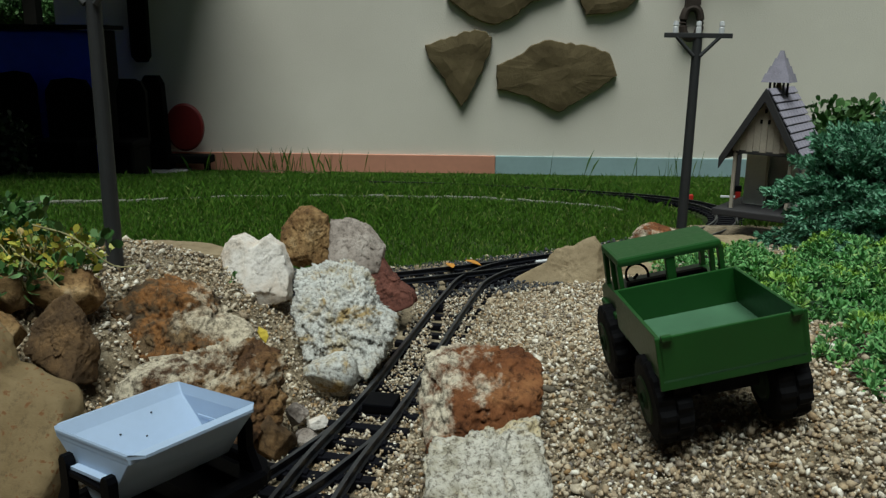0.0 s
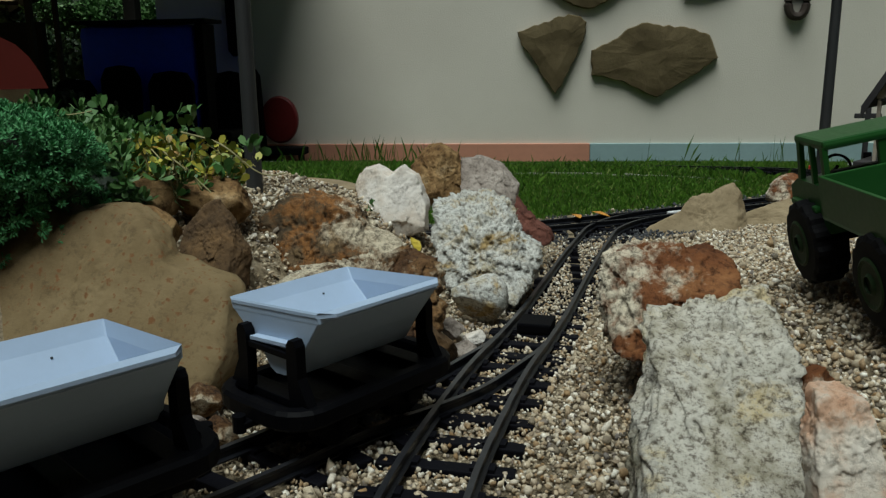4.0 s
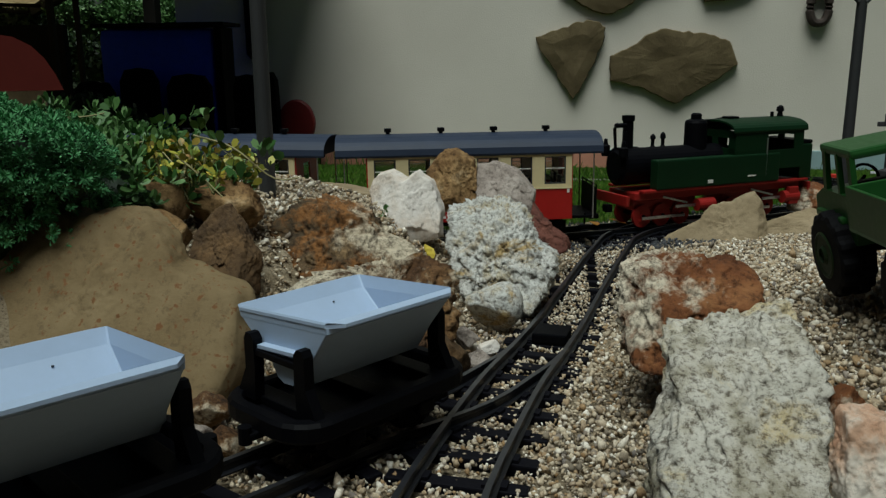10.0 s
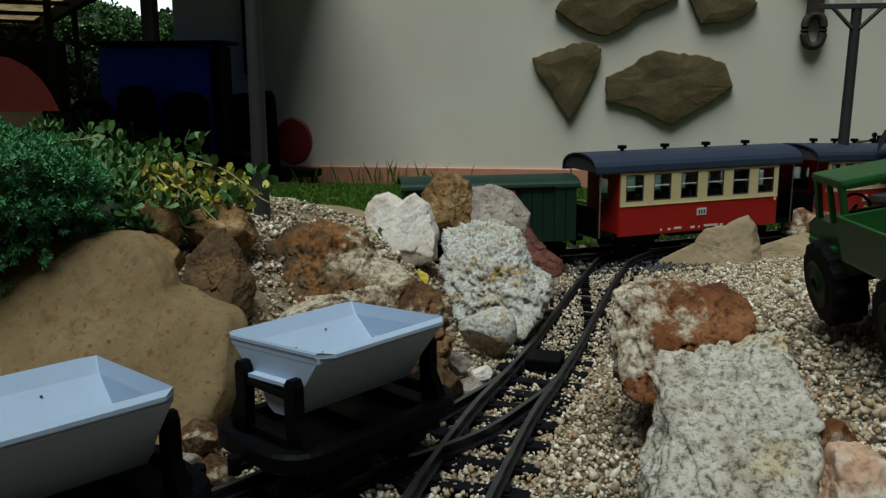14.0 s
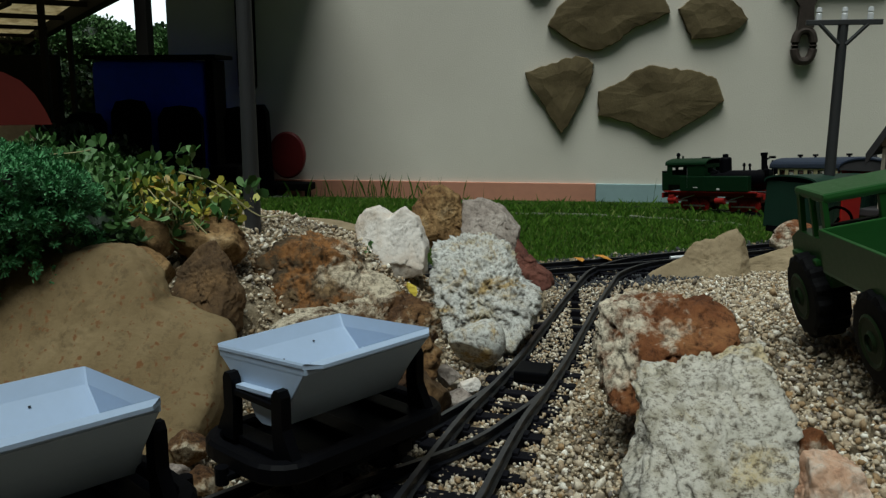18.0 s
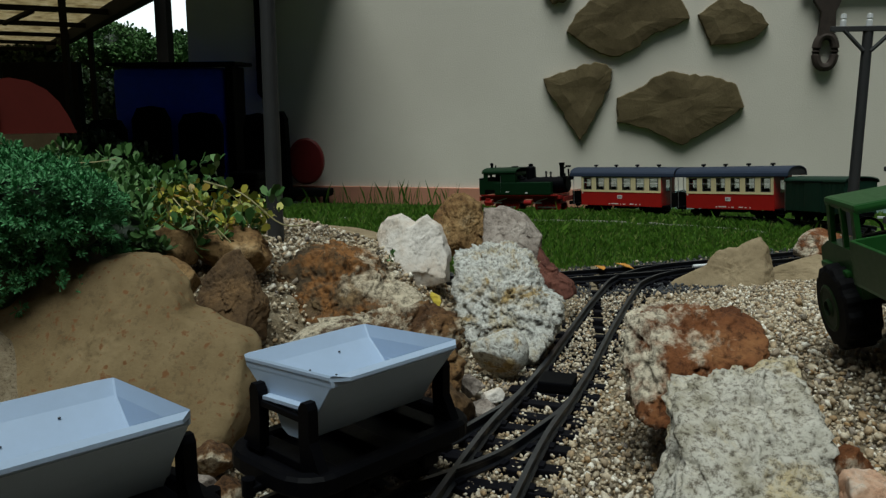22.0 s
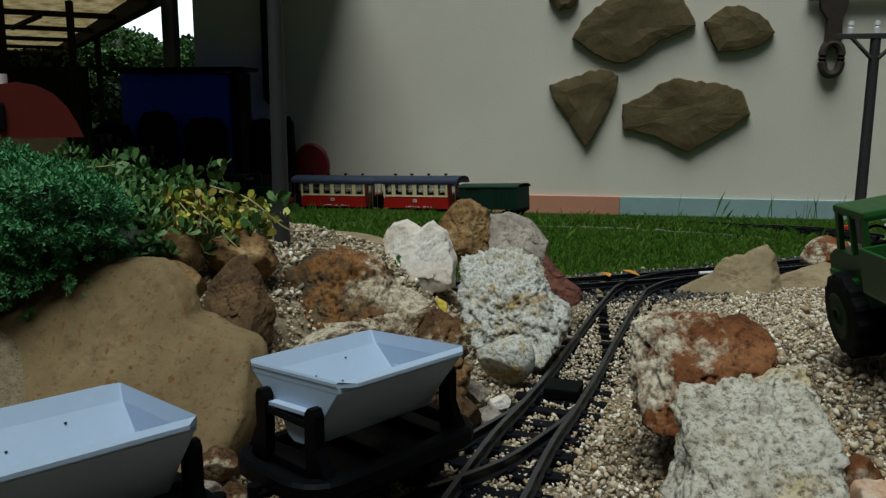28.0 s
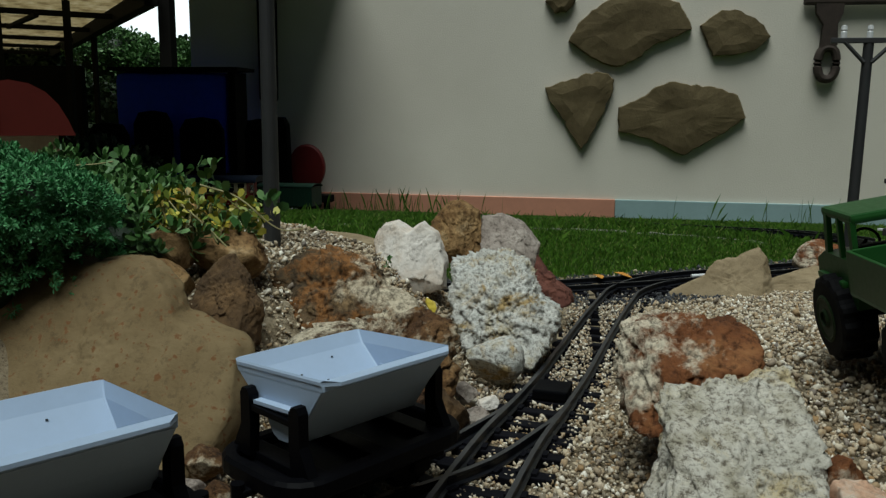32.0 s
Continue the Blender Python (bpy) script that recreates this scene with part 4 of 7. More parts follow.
def tipper(m):
    """Narrow-gauge tipping skip: x along the rails, z up from the rail heads."""
    w = thing("tipper_wagon", m, "pale grey plastic skip on a black tipper wagon frame", "tipper wagon", "tipper wagons on the siding")
    top, low = 0.119, 0.060

    def ring(l, b, z, ch):
        return [(-l, -b + ch, z), (-l + ch, -b, z), (l - ch, -b, z), (l, -b + ch, z), (l, b - ch, z), (l - ch, b, z), (-l + ch, b, z), (-l, b - ch, z)]

    def shell(levels):
        bm = bmesh.new()
        rs = [[bm.verts.new(p) for p in lv] for lv in levels]
        for a, b in zip(rs, rs[1:]):
            for i in range(8):
                bm.faces.new((a[i], a[(i + 1) % 8], b[(i + 1) % 8], b[i]))
        bm.faces.new(rs[0][::-1])
        bm.faces.new(rs[-1])
        bmesh.ops.recalc_face_normals(bm, faces=bm.faces)
        return bm
    t = 0.0016
    skip = part("skip", shell([
        ring(0.0492, 0.0080, low, 0.0008), ring(0.0504, 0.0215, 0.084, 0.0008), ring(0.0512, 0.0375, 0.1085, 0.0008), ring(0.0514, 0.0394, 0.1100, 0.0010),
        ring(0.0515, 0.0398, 0.1145, 0.0010), ring(0.0520, 0.0462, 0.1148, 0.0080), ring(0.0520, 0.0462, 0.1174, 0.0080), ring(0.0513, 0.0406, top, 0.0008), ring(0.0510 - t, 0.0375 - t, 0.1080, 0.0008),
        ring(0.0502 - t, 0.0215 - t, 0.084, 0.0008), ring(0.0490 - t, 0.0080 - t, low + 2 * t, 0.0008)]), M_GREYPL, w, "pale grey V-shaped skip with a rolled rim", m=pose(0, 0, 0.10, -6) @ pose(0, 0, -0.10))
    for s in (-1, 1):
        bm = prism([(-0.0195, 0.0885), (0.0195, 0.0885), (0.0195, 0.0915), (-0.0195, 0.0915)], "x", s * 0.048, s * 0.0565)
        part("bearing_ledge", bm, M_GREYPL, skip)
        bm = prism([(-0.0125, 0.086), (0.0125, 0.086), (0.0115, 0.074), (0.0085, 0.066), (0.004, 0.062), (-0.004, 0.062), (-0.0085, 0.066), (-0.0115, 0.074)], "x", s * 0.0502, s * 0.0525)
        part("rocker_tongue", bm, M_GREYPL, skip, "rounded grey tongue below the skip")
    for i, (x, y, z) in enumerate(((-0.012, 0.0275, 0.0965), (0.018, 0.0320, 0.1035), (0.005, 0.0225, 0.0885))):
        part("dirt_speck", box(x, y, z, 0.0014, 0.0008, 0.0012, 0.0003), M_SPOT, skip)
    # frame: a rounded ring with cross members, bracket feet splayed out
    def oval(l, b, r):
        pts = []
        for qx, qy, a0 in ((1, 1, 0), (-1, 1, 90), (-1, -1, 180), (1, -1, 270)):
            for k in range(6):
                a = radians(a0 + 18 * k)
                pts.append((qx * (l - r) + r * math.cos(a), qy * (b - r) + r * math.sin(a)))
        return pts
    bm = bmesh.new()
    rings = [[bm.verts.new((x, y, z)) for x, y in oval(l, b, r)] for l, b, r, z in
             ((0.074, 0.038, 0.022, 0.030), (0.076, 0.040, 0.024, 0.033), (0.076, 0.040, 0.024, 0.044), (0.074, 0.038, 0.022, 0.047), (0.068, 0.032, 0.017, 0.047), (0.067, 0.031, 0.016, 0.044), (0.067, 0.031, 0.016, 0.033), (0.068, 0.032, 0.017, 0.030))]
    for a, b in zip(rings, rings[1:] + rings[:1]):
        for k in range(24):
            bm.faces.new((a[k], a[(k + 1) % 24], b[(k + 1) % 24], b[k]))
    bmesh.ops.recalc_face_normals(bm, faces=bm.faces)
    part("frame", bm, M_BLACK, w, "black round-ended wagon frame")
    part("floor_plate", box(0, 0, 0.035, 0.132, 0.064, 0.004, 0.001), M_BLACK, w)
    for x in (-0.048, 0.0, 0.048):
        part("cross_member", box(x, 0, 0.041, 0.014, 0.066, 0.007, 0.001), M_BLACK, w)
    for s in (-1, 1):
        part("side_sill", box(0, s * 0.0300, 0.026, 0.110, 0.005, 0.012, 0.0012), M_BLACK, w)
    for sx in (-1, 1):
        for sy in (-1, 1):
            bm = bmesh.new()
            pts = [(sy * 0.036, 0.042), (sy * 0.019, 0.042), (sy * 0.0175, 0.070), (sy * 0.018, 0.094), (sy * 0.0205, 0.099), (sy * 0.0245, 0.099), (sy * 0.0265, 0.094), (sy * 0.0265, 0.068)]
            add_prism(bm, pts, "x", sx * 0.0525, sx * 0.0595)
            part("bracket", bm, M_BLACK, w)
        bm = box(sx * 0.0565, 0, 0.0835, 0.004, 0.040, 0.005, 0.0008)
        part("cross_bar", bm, M_BLACK, w)
        bm = bmesh.new()
        add_box(bm, sx * 0.074, 0, 0.030, 0.016, 0.010, 0.006, bevel=0.0015)
        add_cyl(bm, (sx * 0.082, 0, 0.024), (sx * 0.082, 0, 0.038), 0.004, seg=12)
        part("coupling", bm, M_BLACK, w)
        axle = part("axle", cyl((sx * 0.030, -0.036, 0.0155), (sx * 0.030, 0.036, 0.0155), 0.0025, seg=10), M_BLACK, w)
        for sy in (-1, 1):
            bm = bmesh.new()
            add_cyl(bm, (sx * 0.030, sy * 0.0215, 0.0155), (sx * 0.030, sy * 0.0262, 0.0155), 0.0155, seg=22)
            add_cyl(bm, (sx * 0.030, sy * 0.0198, 0.0155), (sx * 0.030, sy * 0.0215, 0.0155), 0.018, seg=22)
            part("wheel", bm, M_BLACK, axle)
            part("axle_box", box(sx * 0.030, sy * 0.034, 0.022, 0.014, 0.005, 0.012, 0.0015), M_BLACK, w)
    return w


tip = tipper(pose(-0.213, 0.5225, 0.0315, 0, 0, 55.5) @ Matrix.Diagonal((0.97, 1.09, 0.74, 1)))
copy_thing(tip, pose(-0.311, 0.358, 0.0425, 0, 0, 52.5))

# ---- toy truck ----


def truck(m):
    """Toy dump truck: y ahead, x to its right, z up from the ground."""
    w = thing("toy_truck", m, "green plastic toy truck with an open dump bed on gravel", "toy truck")
    W2, t = 0.0525, 0.003
    y0, y1, z0, z1 = -0.062, 0.062, 0.062, 0.094
    bed = part("dump_bed", box(0, 0, z0, 2 * W2, y1 - y0, t, 0.0006), M_TRUCKBED, w, "pale green floor of the bed")
    for name, bm in (("side_board", box(-W2 + t / 2, 0, (z0 + z1) / 2, t, y1 - y0, z1 - z0, 0.0008)), ("side_board", box(W2 - t / 2, 0, (z0 + z1) / 2, t, y1 - y0, z1 - z0, 0.0008)),
                     ("tail_board", box(0, y0 + t / 2, (z0 + z1) / 2 - 0.003, 2 * W2 + 0.004, t, z1 - z0 + 0.008, 0.0008)), ("front_board", box(0, y1 - t / 2, (z0 + z1) / 2, 2 * W2 - 0.002, t, z1 - z0, 0.0008))):
        part(name, bm, M_TRUCK, bed)
    for s in (-1, 1):
        part("hinge", box(s * (W2 - 0.006), y0 - 0.001, z1 + 0.001, 0.008, 0.005, 0.004, 0.001), M_TRUCK, bed)
    # cab: pillars, roof, lower body, windows left open
    c0, c1 = 0.066, 0.128
    bm = bmesh.new()
    add_prism(bm, [(c0, 0.046), (c0, 0.082), (c1 - 0.004, 0.082), (c1 + 0.012, 0.074), (c1 + 0.014, 0.046)], "x", -0.046, 0.046)
    part("cab_body", bm, M_TRUCK, w, "green lower cab")
    bm = bmesh.new()
    add_box(bm, 0, (c0 + c1) / 2 - 0.002, 0.1145, 0.090, c1 - c0 - 0.002, 0.0075, bevel=0.003)
    part("cab_roof", bm, M_TRUCK, w, "rounded green cab roof")
    for s in (-1, 1):
        for a, b, wd in (((c0 + 0.003, 0.080), (c0 + 0.003, 0.113), 0.006), ((c1 - 0.008, 0.080), (c1 - 0.013, 0.113), 0.006), ((c0 + 0.026, 0.080), (c0 + 0.026, 0.113), 0.0035)):
            bm = bmesh.new()
            add_prism(bm, [(a[0] - wd / 2, a[1]), (a[0] + wd / 2, a[1]), (b[0] + wd / 2, b[1]), (b[0] - wd / 2, b[1])], "x", s * 0.0415, s * 0.0455)
            part("pillar", bm, M_TRUCK, w)
    for x in (0.0,):
        part("pillar", box(x, c0 + 0.003, 0.096, 0.008, 0.005, 0.034, 0.001), M_TRUCK, w)
    part("rear_sill", box(0, c0 + 0.003, 0.082, 0.084, 0.005, 0.010, 0.001), M_TRUCK, w)
    part("seat", box(0, c0 + 0.018, 0.080, 0.07, 0.012, 0.022, 0.003), M_BLACK, w, "black seat back")
    bm = bmesh.new()
    ringm = Matrix.Translation((-0.020, c1 - 0.022, 0.089)) @ Matrix.Rotation(radians(60), 4, "X")
    add_tube(bm, [ringm @ Vector((0.010 * math.cos(k * math.pi / 9), 0.010 * math.sin(k * math.pi / 9), 0)) for k in range(19)], 0.0012, 6)
    add_tube(bm, [ringm @ Vector((0, 0, 0)), ringm @ Vector((0, 0, -0.02))], 0.0014, 6)
    part("steering_wheel", bm, M_BLACK, w)
    part("chassis", box(0, 0.037, 0.044, 0.044, 0.165, 0.014, 0.002), M_BLACK, w, "black chassis")
    for s in (-1, 1):
        part("mudguard", box(s * 0.042, 0.108, 0.062, 0.016, 0.052, 0.006, 0.002), M_TRUCK, w)
    for s in (-1, 1):
        for y in (-0.024, 0.102):
            bm = bmesh.new()
            mm = Matrix.Translation((s * 0.044, y, 0.033)) @ Matrix.Rotation(radians(90), 4, "Y")
            add_lathe(bm, [(0.020, -0.014), (0.029, -0.0135), (0.0335, -0.012), (0.0345, -0.009), (0.0345, -0.001), (0.0335, 0.0), (0.0345, 0.001), (0.0345, 0.009), (0.0335, 0.012), (0.029, 0.0135), (0.020, 0.014)], mm, 56, 0.002)
            wheel = part("wheel", bm, M_RUBBER, w, "black chunky rubber tyre")
            bm = bmesh.new()
            add_lathe(bm, [(0.019, -0.0145), (0.017, -0.0155), (0.010, -0.0125), (0.006, -0.0165), (0.006, 0.0165), (0.010, 0.0125), (0.017, 0.0155), (0.019, 0.0145)], mm, 20)
            part("hub", bm, M_HUB, wheel, "dark green wheel hub")
        add = cyl((-0.03, -0.024, 0.033), (0.03, -0.024, 0.033), 0.004) if s < 0 else cyl((-0.03, 0.102, 0.033), (0.03, 0.102, 0.033), 0.004)
        part("axle", add, M_BLACK, w)
    return w


truck(pose(0.1955, 0.6205, 0.0885, 0, -11.5, 5))

# ---- telegraph poles ----


def telegraph_pole(m, height, label, arm_turn=0, r0=0.0122):
    p = thing("telegraph_pole", m, label, "telegraph pole", "model telegraph poles")
    part("pole", cyl((0, 0, -0.05), (0, 0, height), r0, r0 * 0.85, 18), M_POLE, p)
    r = Matrix.Rotation(radians(arm_turn), 4, "Z")
    a = part("cross_arm", box(0, -0.004, height - 0.004, 0.125, 0.010, 0.009, 0.001, None), M_POLE, p, m=r)
    for s in (-1, 1):
        bm = bmesh.new()
        add_tube(bm, [(s * 0.006, -0.006, height - 0.042), (s * 0.040, -0.006, height - 0.006)], 0.0036, 8)
        part("brace", bm, M_POLE, a)
    for x in (-0.042, 0.0, 0.042):
        bm = bmesh.new()
        add_lathe(bm, [(0.0052, 0), (0.0052, 0.010), (0.0040, 0.012), (0.0052, 0.014), (0.0045, 0.021), (0.001, 0.022)], Matrix.Translation((x, -0.004, height + 0.0005)), 12)
        part("insulator", bm, M_INSUL, a, "white porcelain insulator")
    return p


telegraph_pole(pose(0.421, 1.645, 0.014, 0, 0.5, 0), 0.385, "dark grey model telegraph pole with white insulators", -8, 0.0102)
telegraph_pole(pose(-0.402, 0.899, 0.146, 0, 0, 0), 0.305, "dark grey model telegraph pole on the gravel bank", -8, 0.0092)

# ---- the train: local x points the way it runs, z up from the rail heads ----


def bogie(parent, x, base, r=0.0135):
    bm = bmesh.new()
    for s in (-1, 1):
        add_box(bm, x, s * 0.036, 0.019, base + 0.03, 0.004, 0.012, bevel=0.001)
    add_box(bm, x, 0, 0.022, 0.02, 0.07, 0.008, bevel=0.001)
    b = part("bogie", bm, M_BLACK, parent, "black bogie frame")
    for o in (-base / 2, base / 2):
        bm = bmesh.new()
        add_cyl(bm, (x + o, -0.034, r), (x + o, 0.034, r), 0.0025, seg=8)
        for s in (-1, 1):
            add_cyl(bm, (x + o, s * 0.0245, r), (x + o, s * 0.029, r), r, seg=18)
            add_cyl(bm, (x + o, s * 0.0228, r), (x + o, s * 0.0245, r), r + 0.002, seg=18)
        part("wheelset", bm, M_BLACK, b)


def arched_roof(half, z, rise, x0, x1, thick=0.003, n=14):
    bm = bmesh.new()
    top = []
    for k in range(n + 1):
        a = math.pi * k / n
        u = -half * math.cos(a)
        top.append((u, z + rise * math.sin(a) ** 0.75))
    low = [(u * 0.985, max(z - thick, v - thick)) for u, v in reversed(top)]
    add_prism(bm, top + low, "x", x0, x1)
    return bm


def coach(m, label):
    c = thing("passenger_coach", m, label, "passenger coach", "passenger coaches of the train")
    half, b0, b1 = 0.053, -0.170, 0.170
    zf, zw, ze = 0.030, 0.079, 0.136
    # side walls
    n, w, gap = 6, 0.036, 0.0195
    for s in (-1, 1):
        part("lower_side", box((b0 + b1) / 2, s * half, (zf + zw) / 2, b1 - b0, 0.003, zw - zf, 0.0006), M_COACHR, c, "red lower side panel")
        bm = bmesh.new()
        add_box(bm, (b0 + b1) / 2, s * half, 0.0825, b1 - b0, 0.003, 0.007)
        add_box(bm, (b0 + b1) / 2, s * half, 0.1325, b1 - b0, 0.003, 0.007)
        pitch = (b1 - b0) / n
        for k in range(n + 1):
            x = b0 + k * pitch
            wd = (pitch - w) if 0 < k < n else (pitch - w) / 2
            xx = x if 0 < k < n else x + (wd / 2 if k == 0 else -wd / 2)
            add_box(bm, xx, s * half, 0.1075, wd, 0.003, 0.043)
        part("upper_side", bm, M_CREAM, c, "cream window band")
        part("waist_trim", box((b0 + b1) / 2, s * (half + 0.002), 0.0795, b1 - b0, 0.0015, 0.0016), M_CREAM, c)
        for k in range(n):
            x = b0 + (k + 0.5) * pitch
            bm = bmesh.new()
            for dx in (-w / 2 + 0.001, w / 2 - 0.001):
                add_box(bm, x + dx, s * (half - 0.0005), 0.1075, 0.002, 0.003, 0.043)
            for z in (0.087, 0.128):
                add_box(bm, x, s * (half - 0.0005), z, w, 0.003, 0.002)
            win = part("window", bm, M_DARKWOOD2, c, "dark window frame")
            part("glazing_bar", box(x, s * half, 0.1105, w - 0.003, 0.0016, 0.0012), M_LETTER, win)
            g = part("pane", box(x, s * (half - 0.0015), 0.1075, w - 0.004, 0.0006, 0.039), M_GLASS, win)
            g.visible_shadow = False
        # number board and small lettering
        part("number_board", box(0.0, s * (half + 0.002), 0.062, 0.020, 0.001, 0.012), M_LETTER, c, "white number board with unreadable digits")
        for k in range(3):
            part("lettering", box(-0.0055 + 0.0055 * k, s * (half + 0.0027), 0.062, 0.0028, 0.0006, 0.0068), M_ROOF, c)
        for x, l in ((-0.085, 0.004), (-0.068, 0.006), (-0.05, 0.016), (-0.018, 0.009), (-0.004, 0.003), (0.014, 0.014), (0.028, 0.018), (0.045, 0.006)):
            part("lettering", box(x, s * (half + 0.0018), 0.0365 + 0.001 * (l > 0.01), l, 0.0008, 0.0035), M_LETTER, c)
        part("door_grip", box(b1 - 0.006, s * (half + 0.002), 0.075, 0.004, 0.0015, 0.006), M_LETTER, c)
    part("floor", box(0, 0, zf + 0.002, 0.43, 0.1, 0.005, 0.001), M_BLACK, c)
    for k in range(6):
        x = b0 + (k + 0.5) * (b1 - b0) / 6
        for y in (-0.028, 0.028):
            part("seat", box(x + 0.014, y, 0.066, 0.006, 0.03, 0.06, 0.002), M_DARKWOOD, c)
    for s in (-1, 1):
        bm = bmesh.new()
        x = s * 0.1705
        add_box(bm, x, -0.034, 0.083, 0.003, 0.036, 0.106)
        add_box(bm, x, 0.034, 0.083, 0.003, 0.036, 0.106)
        add_box(bm, x, 0, 0.128, 0.003, 0.034, 0.016)
        add_box(bm, x, 0, 0.055, 0.003, 0.034, 0.05)
        part("end_wall", bm, M_COACHR, c, "dark red end wall")
        g = part("door_pane", box(x, 0, 0.1, 0.0008, 0.032, 0.04), M_GLASS, c)
        g.visible_shadow = False
        # open end platform with railing and steps
        for y in (-0.05, -0.02, 0.02, 0.05):
            part("railing_post", cyl((s * 0.213, y, 0.032), (s * 0.213, y, 0.082), 0.0013, seg=6), M_BLACK, c)
        for z in (0.060, 0.082):
            part("railing_bar", cyl((s * 0.213, -0.051, z), (s * 0.213, 0.051, z), 0.0013, seg=6), M_BLACK, c)
        part("platform_panel", box(s * 0.213, 0, 0.056, 0.002, 0.1, 0.044), M_BLACK, c, "black platform end panel")
        for y in (-0.05, 0.05):
            part("handrail", cyl((s * 0.208, y, 0.03), (s * 0.208, y, 0.135), 0.0012, seg=6), M_STEEL, c)
            bm = bmesh.new()
            add_box(bm, s * 0.195, y, 0.018, 0.022, 0.012, 0.002)
            add_box(bm, s * 0.195, y * 0.92, 0.027, 0.003, 0.003, 0.02)
            part("step", bm, M_BLACK, c)
        part("coupling", box(s * 0.222, 0, 0.024, 0.018, 0.012, 0.008, 0.002), M_BLACK, c)
        bm = bmesh.new()
        pts = [(-0.055, 0.1365)] + [(-0.055 * math.cos(math.pi * k / 12), 0.1365 + 0.027 * math.sin(math.pi * k / 12) ** 0.75) for k in range(1, 12)] + [(0.055, 0.1365)]
        add_prism(bm, pts, "x", s * 0.2185, s * 0.2195)
        part("roof_gable", bm, M_DARKWOOD2, c)
        bogie(c, s * 0.125, 0.05)
    part("roof", arched_roof(0.0575, 0.1355, 0.0285, -0.222, 0.222), M_ROOF, c, "blue-grey arched roof", smooth=False)
    for x in (-0.135, -0.045, 0.045, 0.135):
        bm = bmesh.new()
        add_cyl(bm, (x, 0, 0.160), (x, 0, 0.168), 0.0035, seg=10)
        add_box(bm, x, 0, 0.170, 0.012, 0.012, 0.006, bevel=0.001)
        part("roof_vent", bm, M_BLACK, c)
    bm = bmesh.new()
    add_box(bm, 0.0, 0, 0.024, 0.09, 0.05, 0.012, bevel=0.002)
    add_cyl(bm, (-0.07, -0.02, 0.022), (-0.07, 0.02, 0.022), 0.009, seg=12)
    part("underframe_box", bm, M_BLACK, c)
    return c


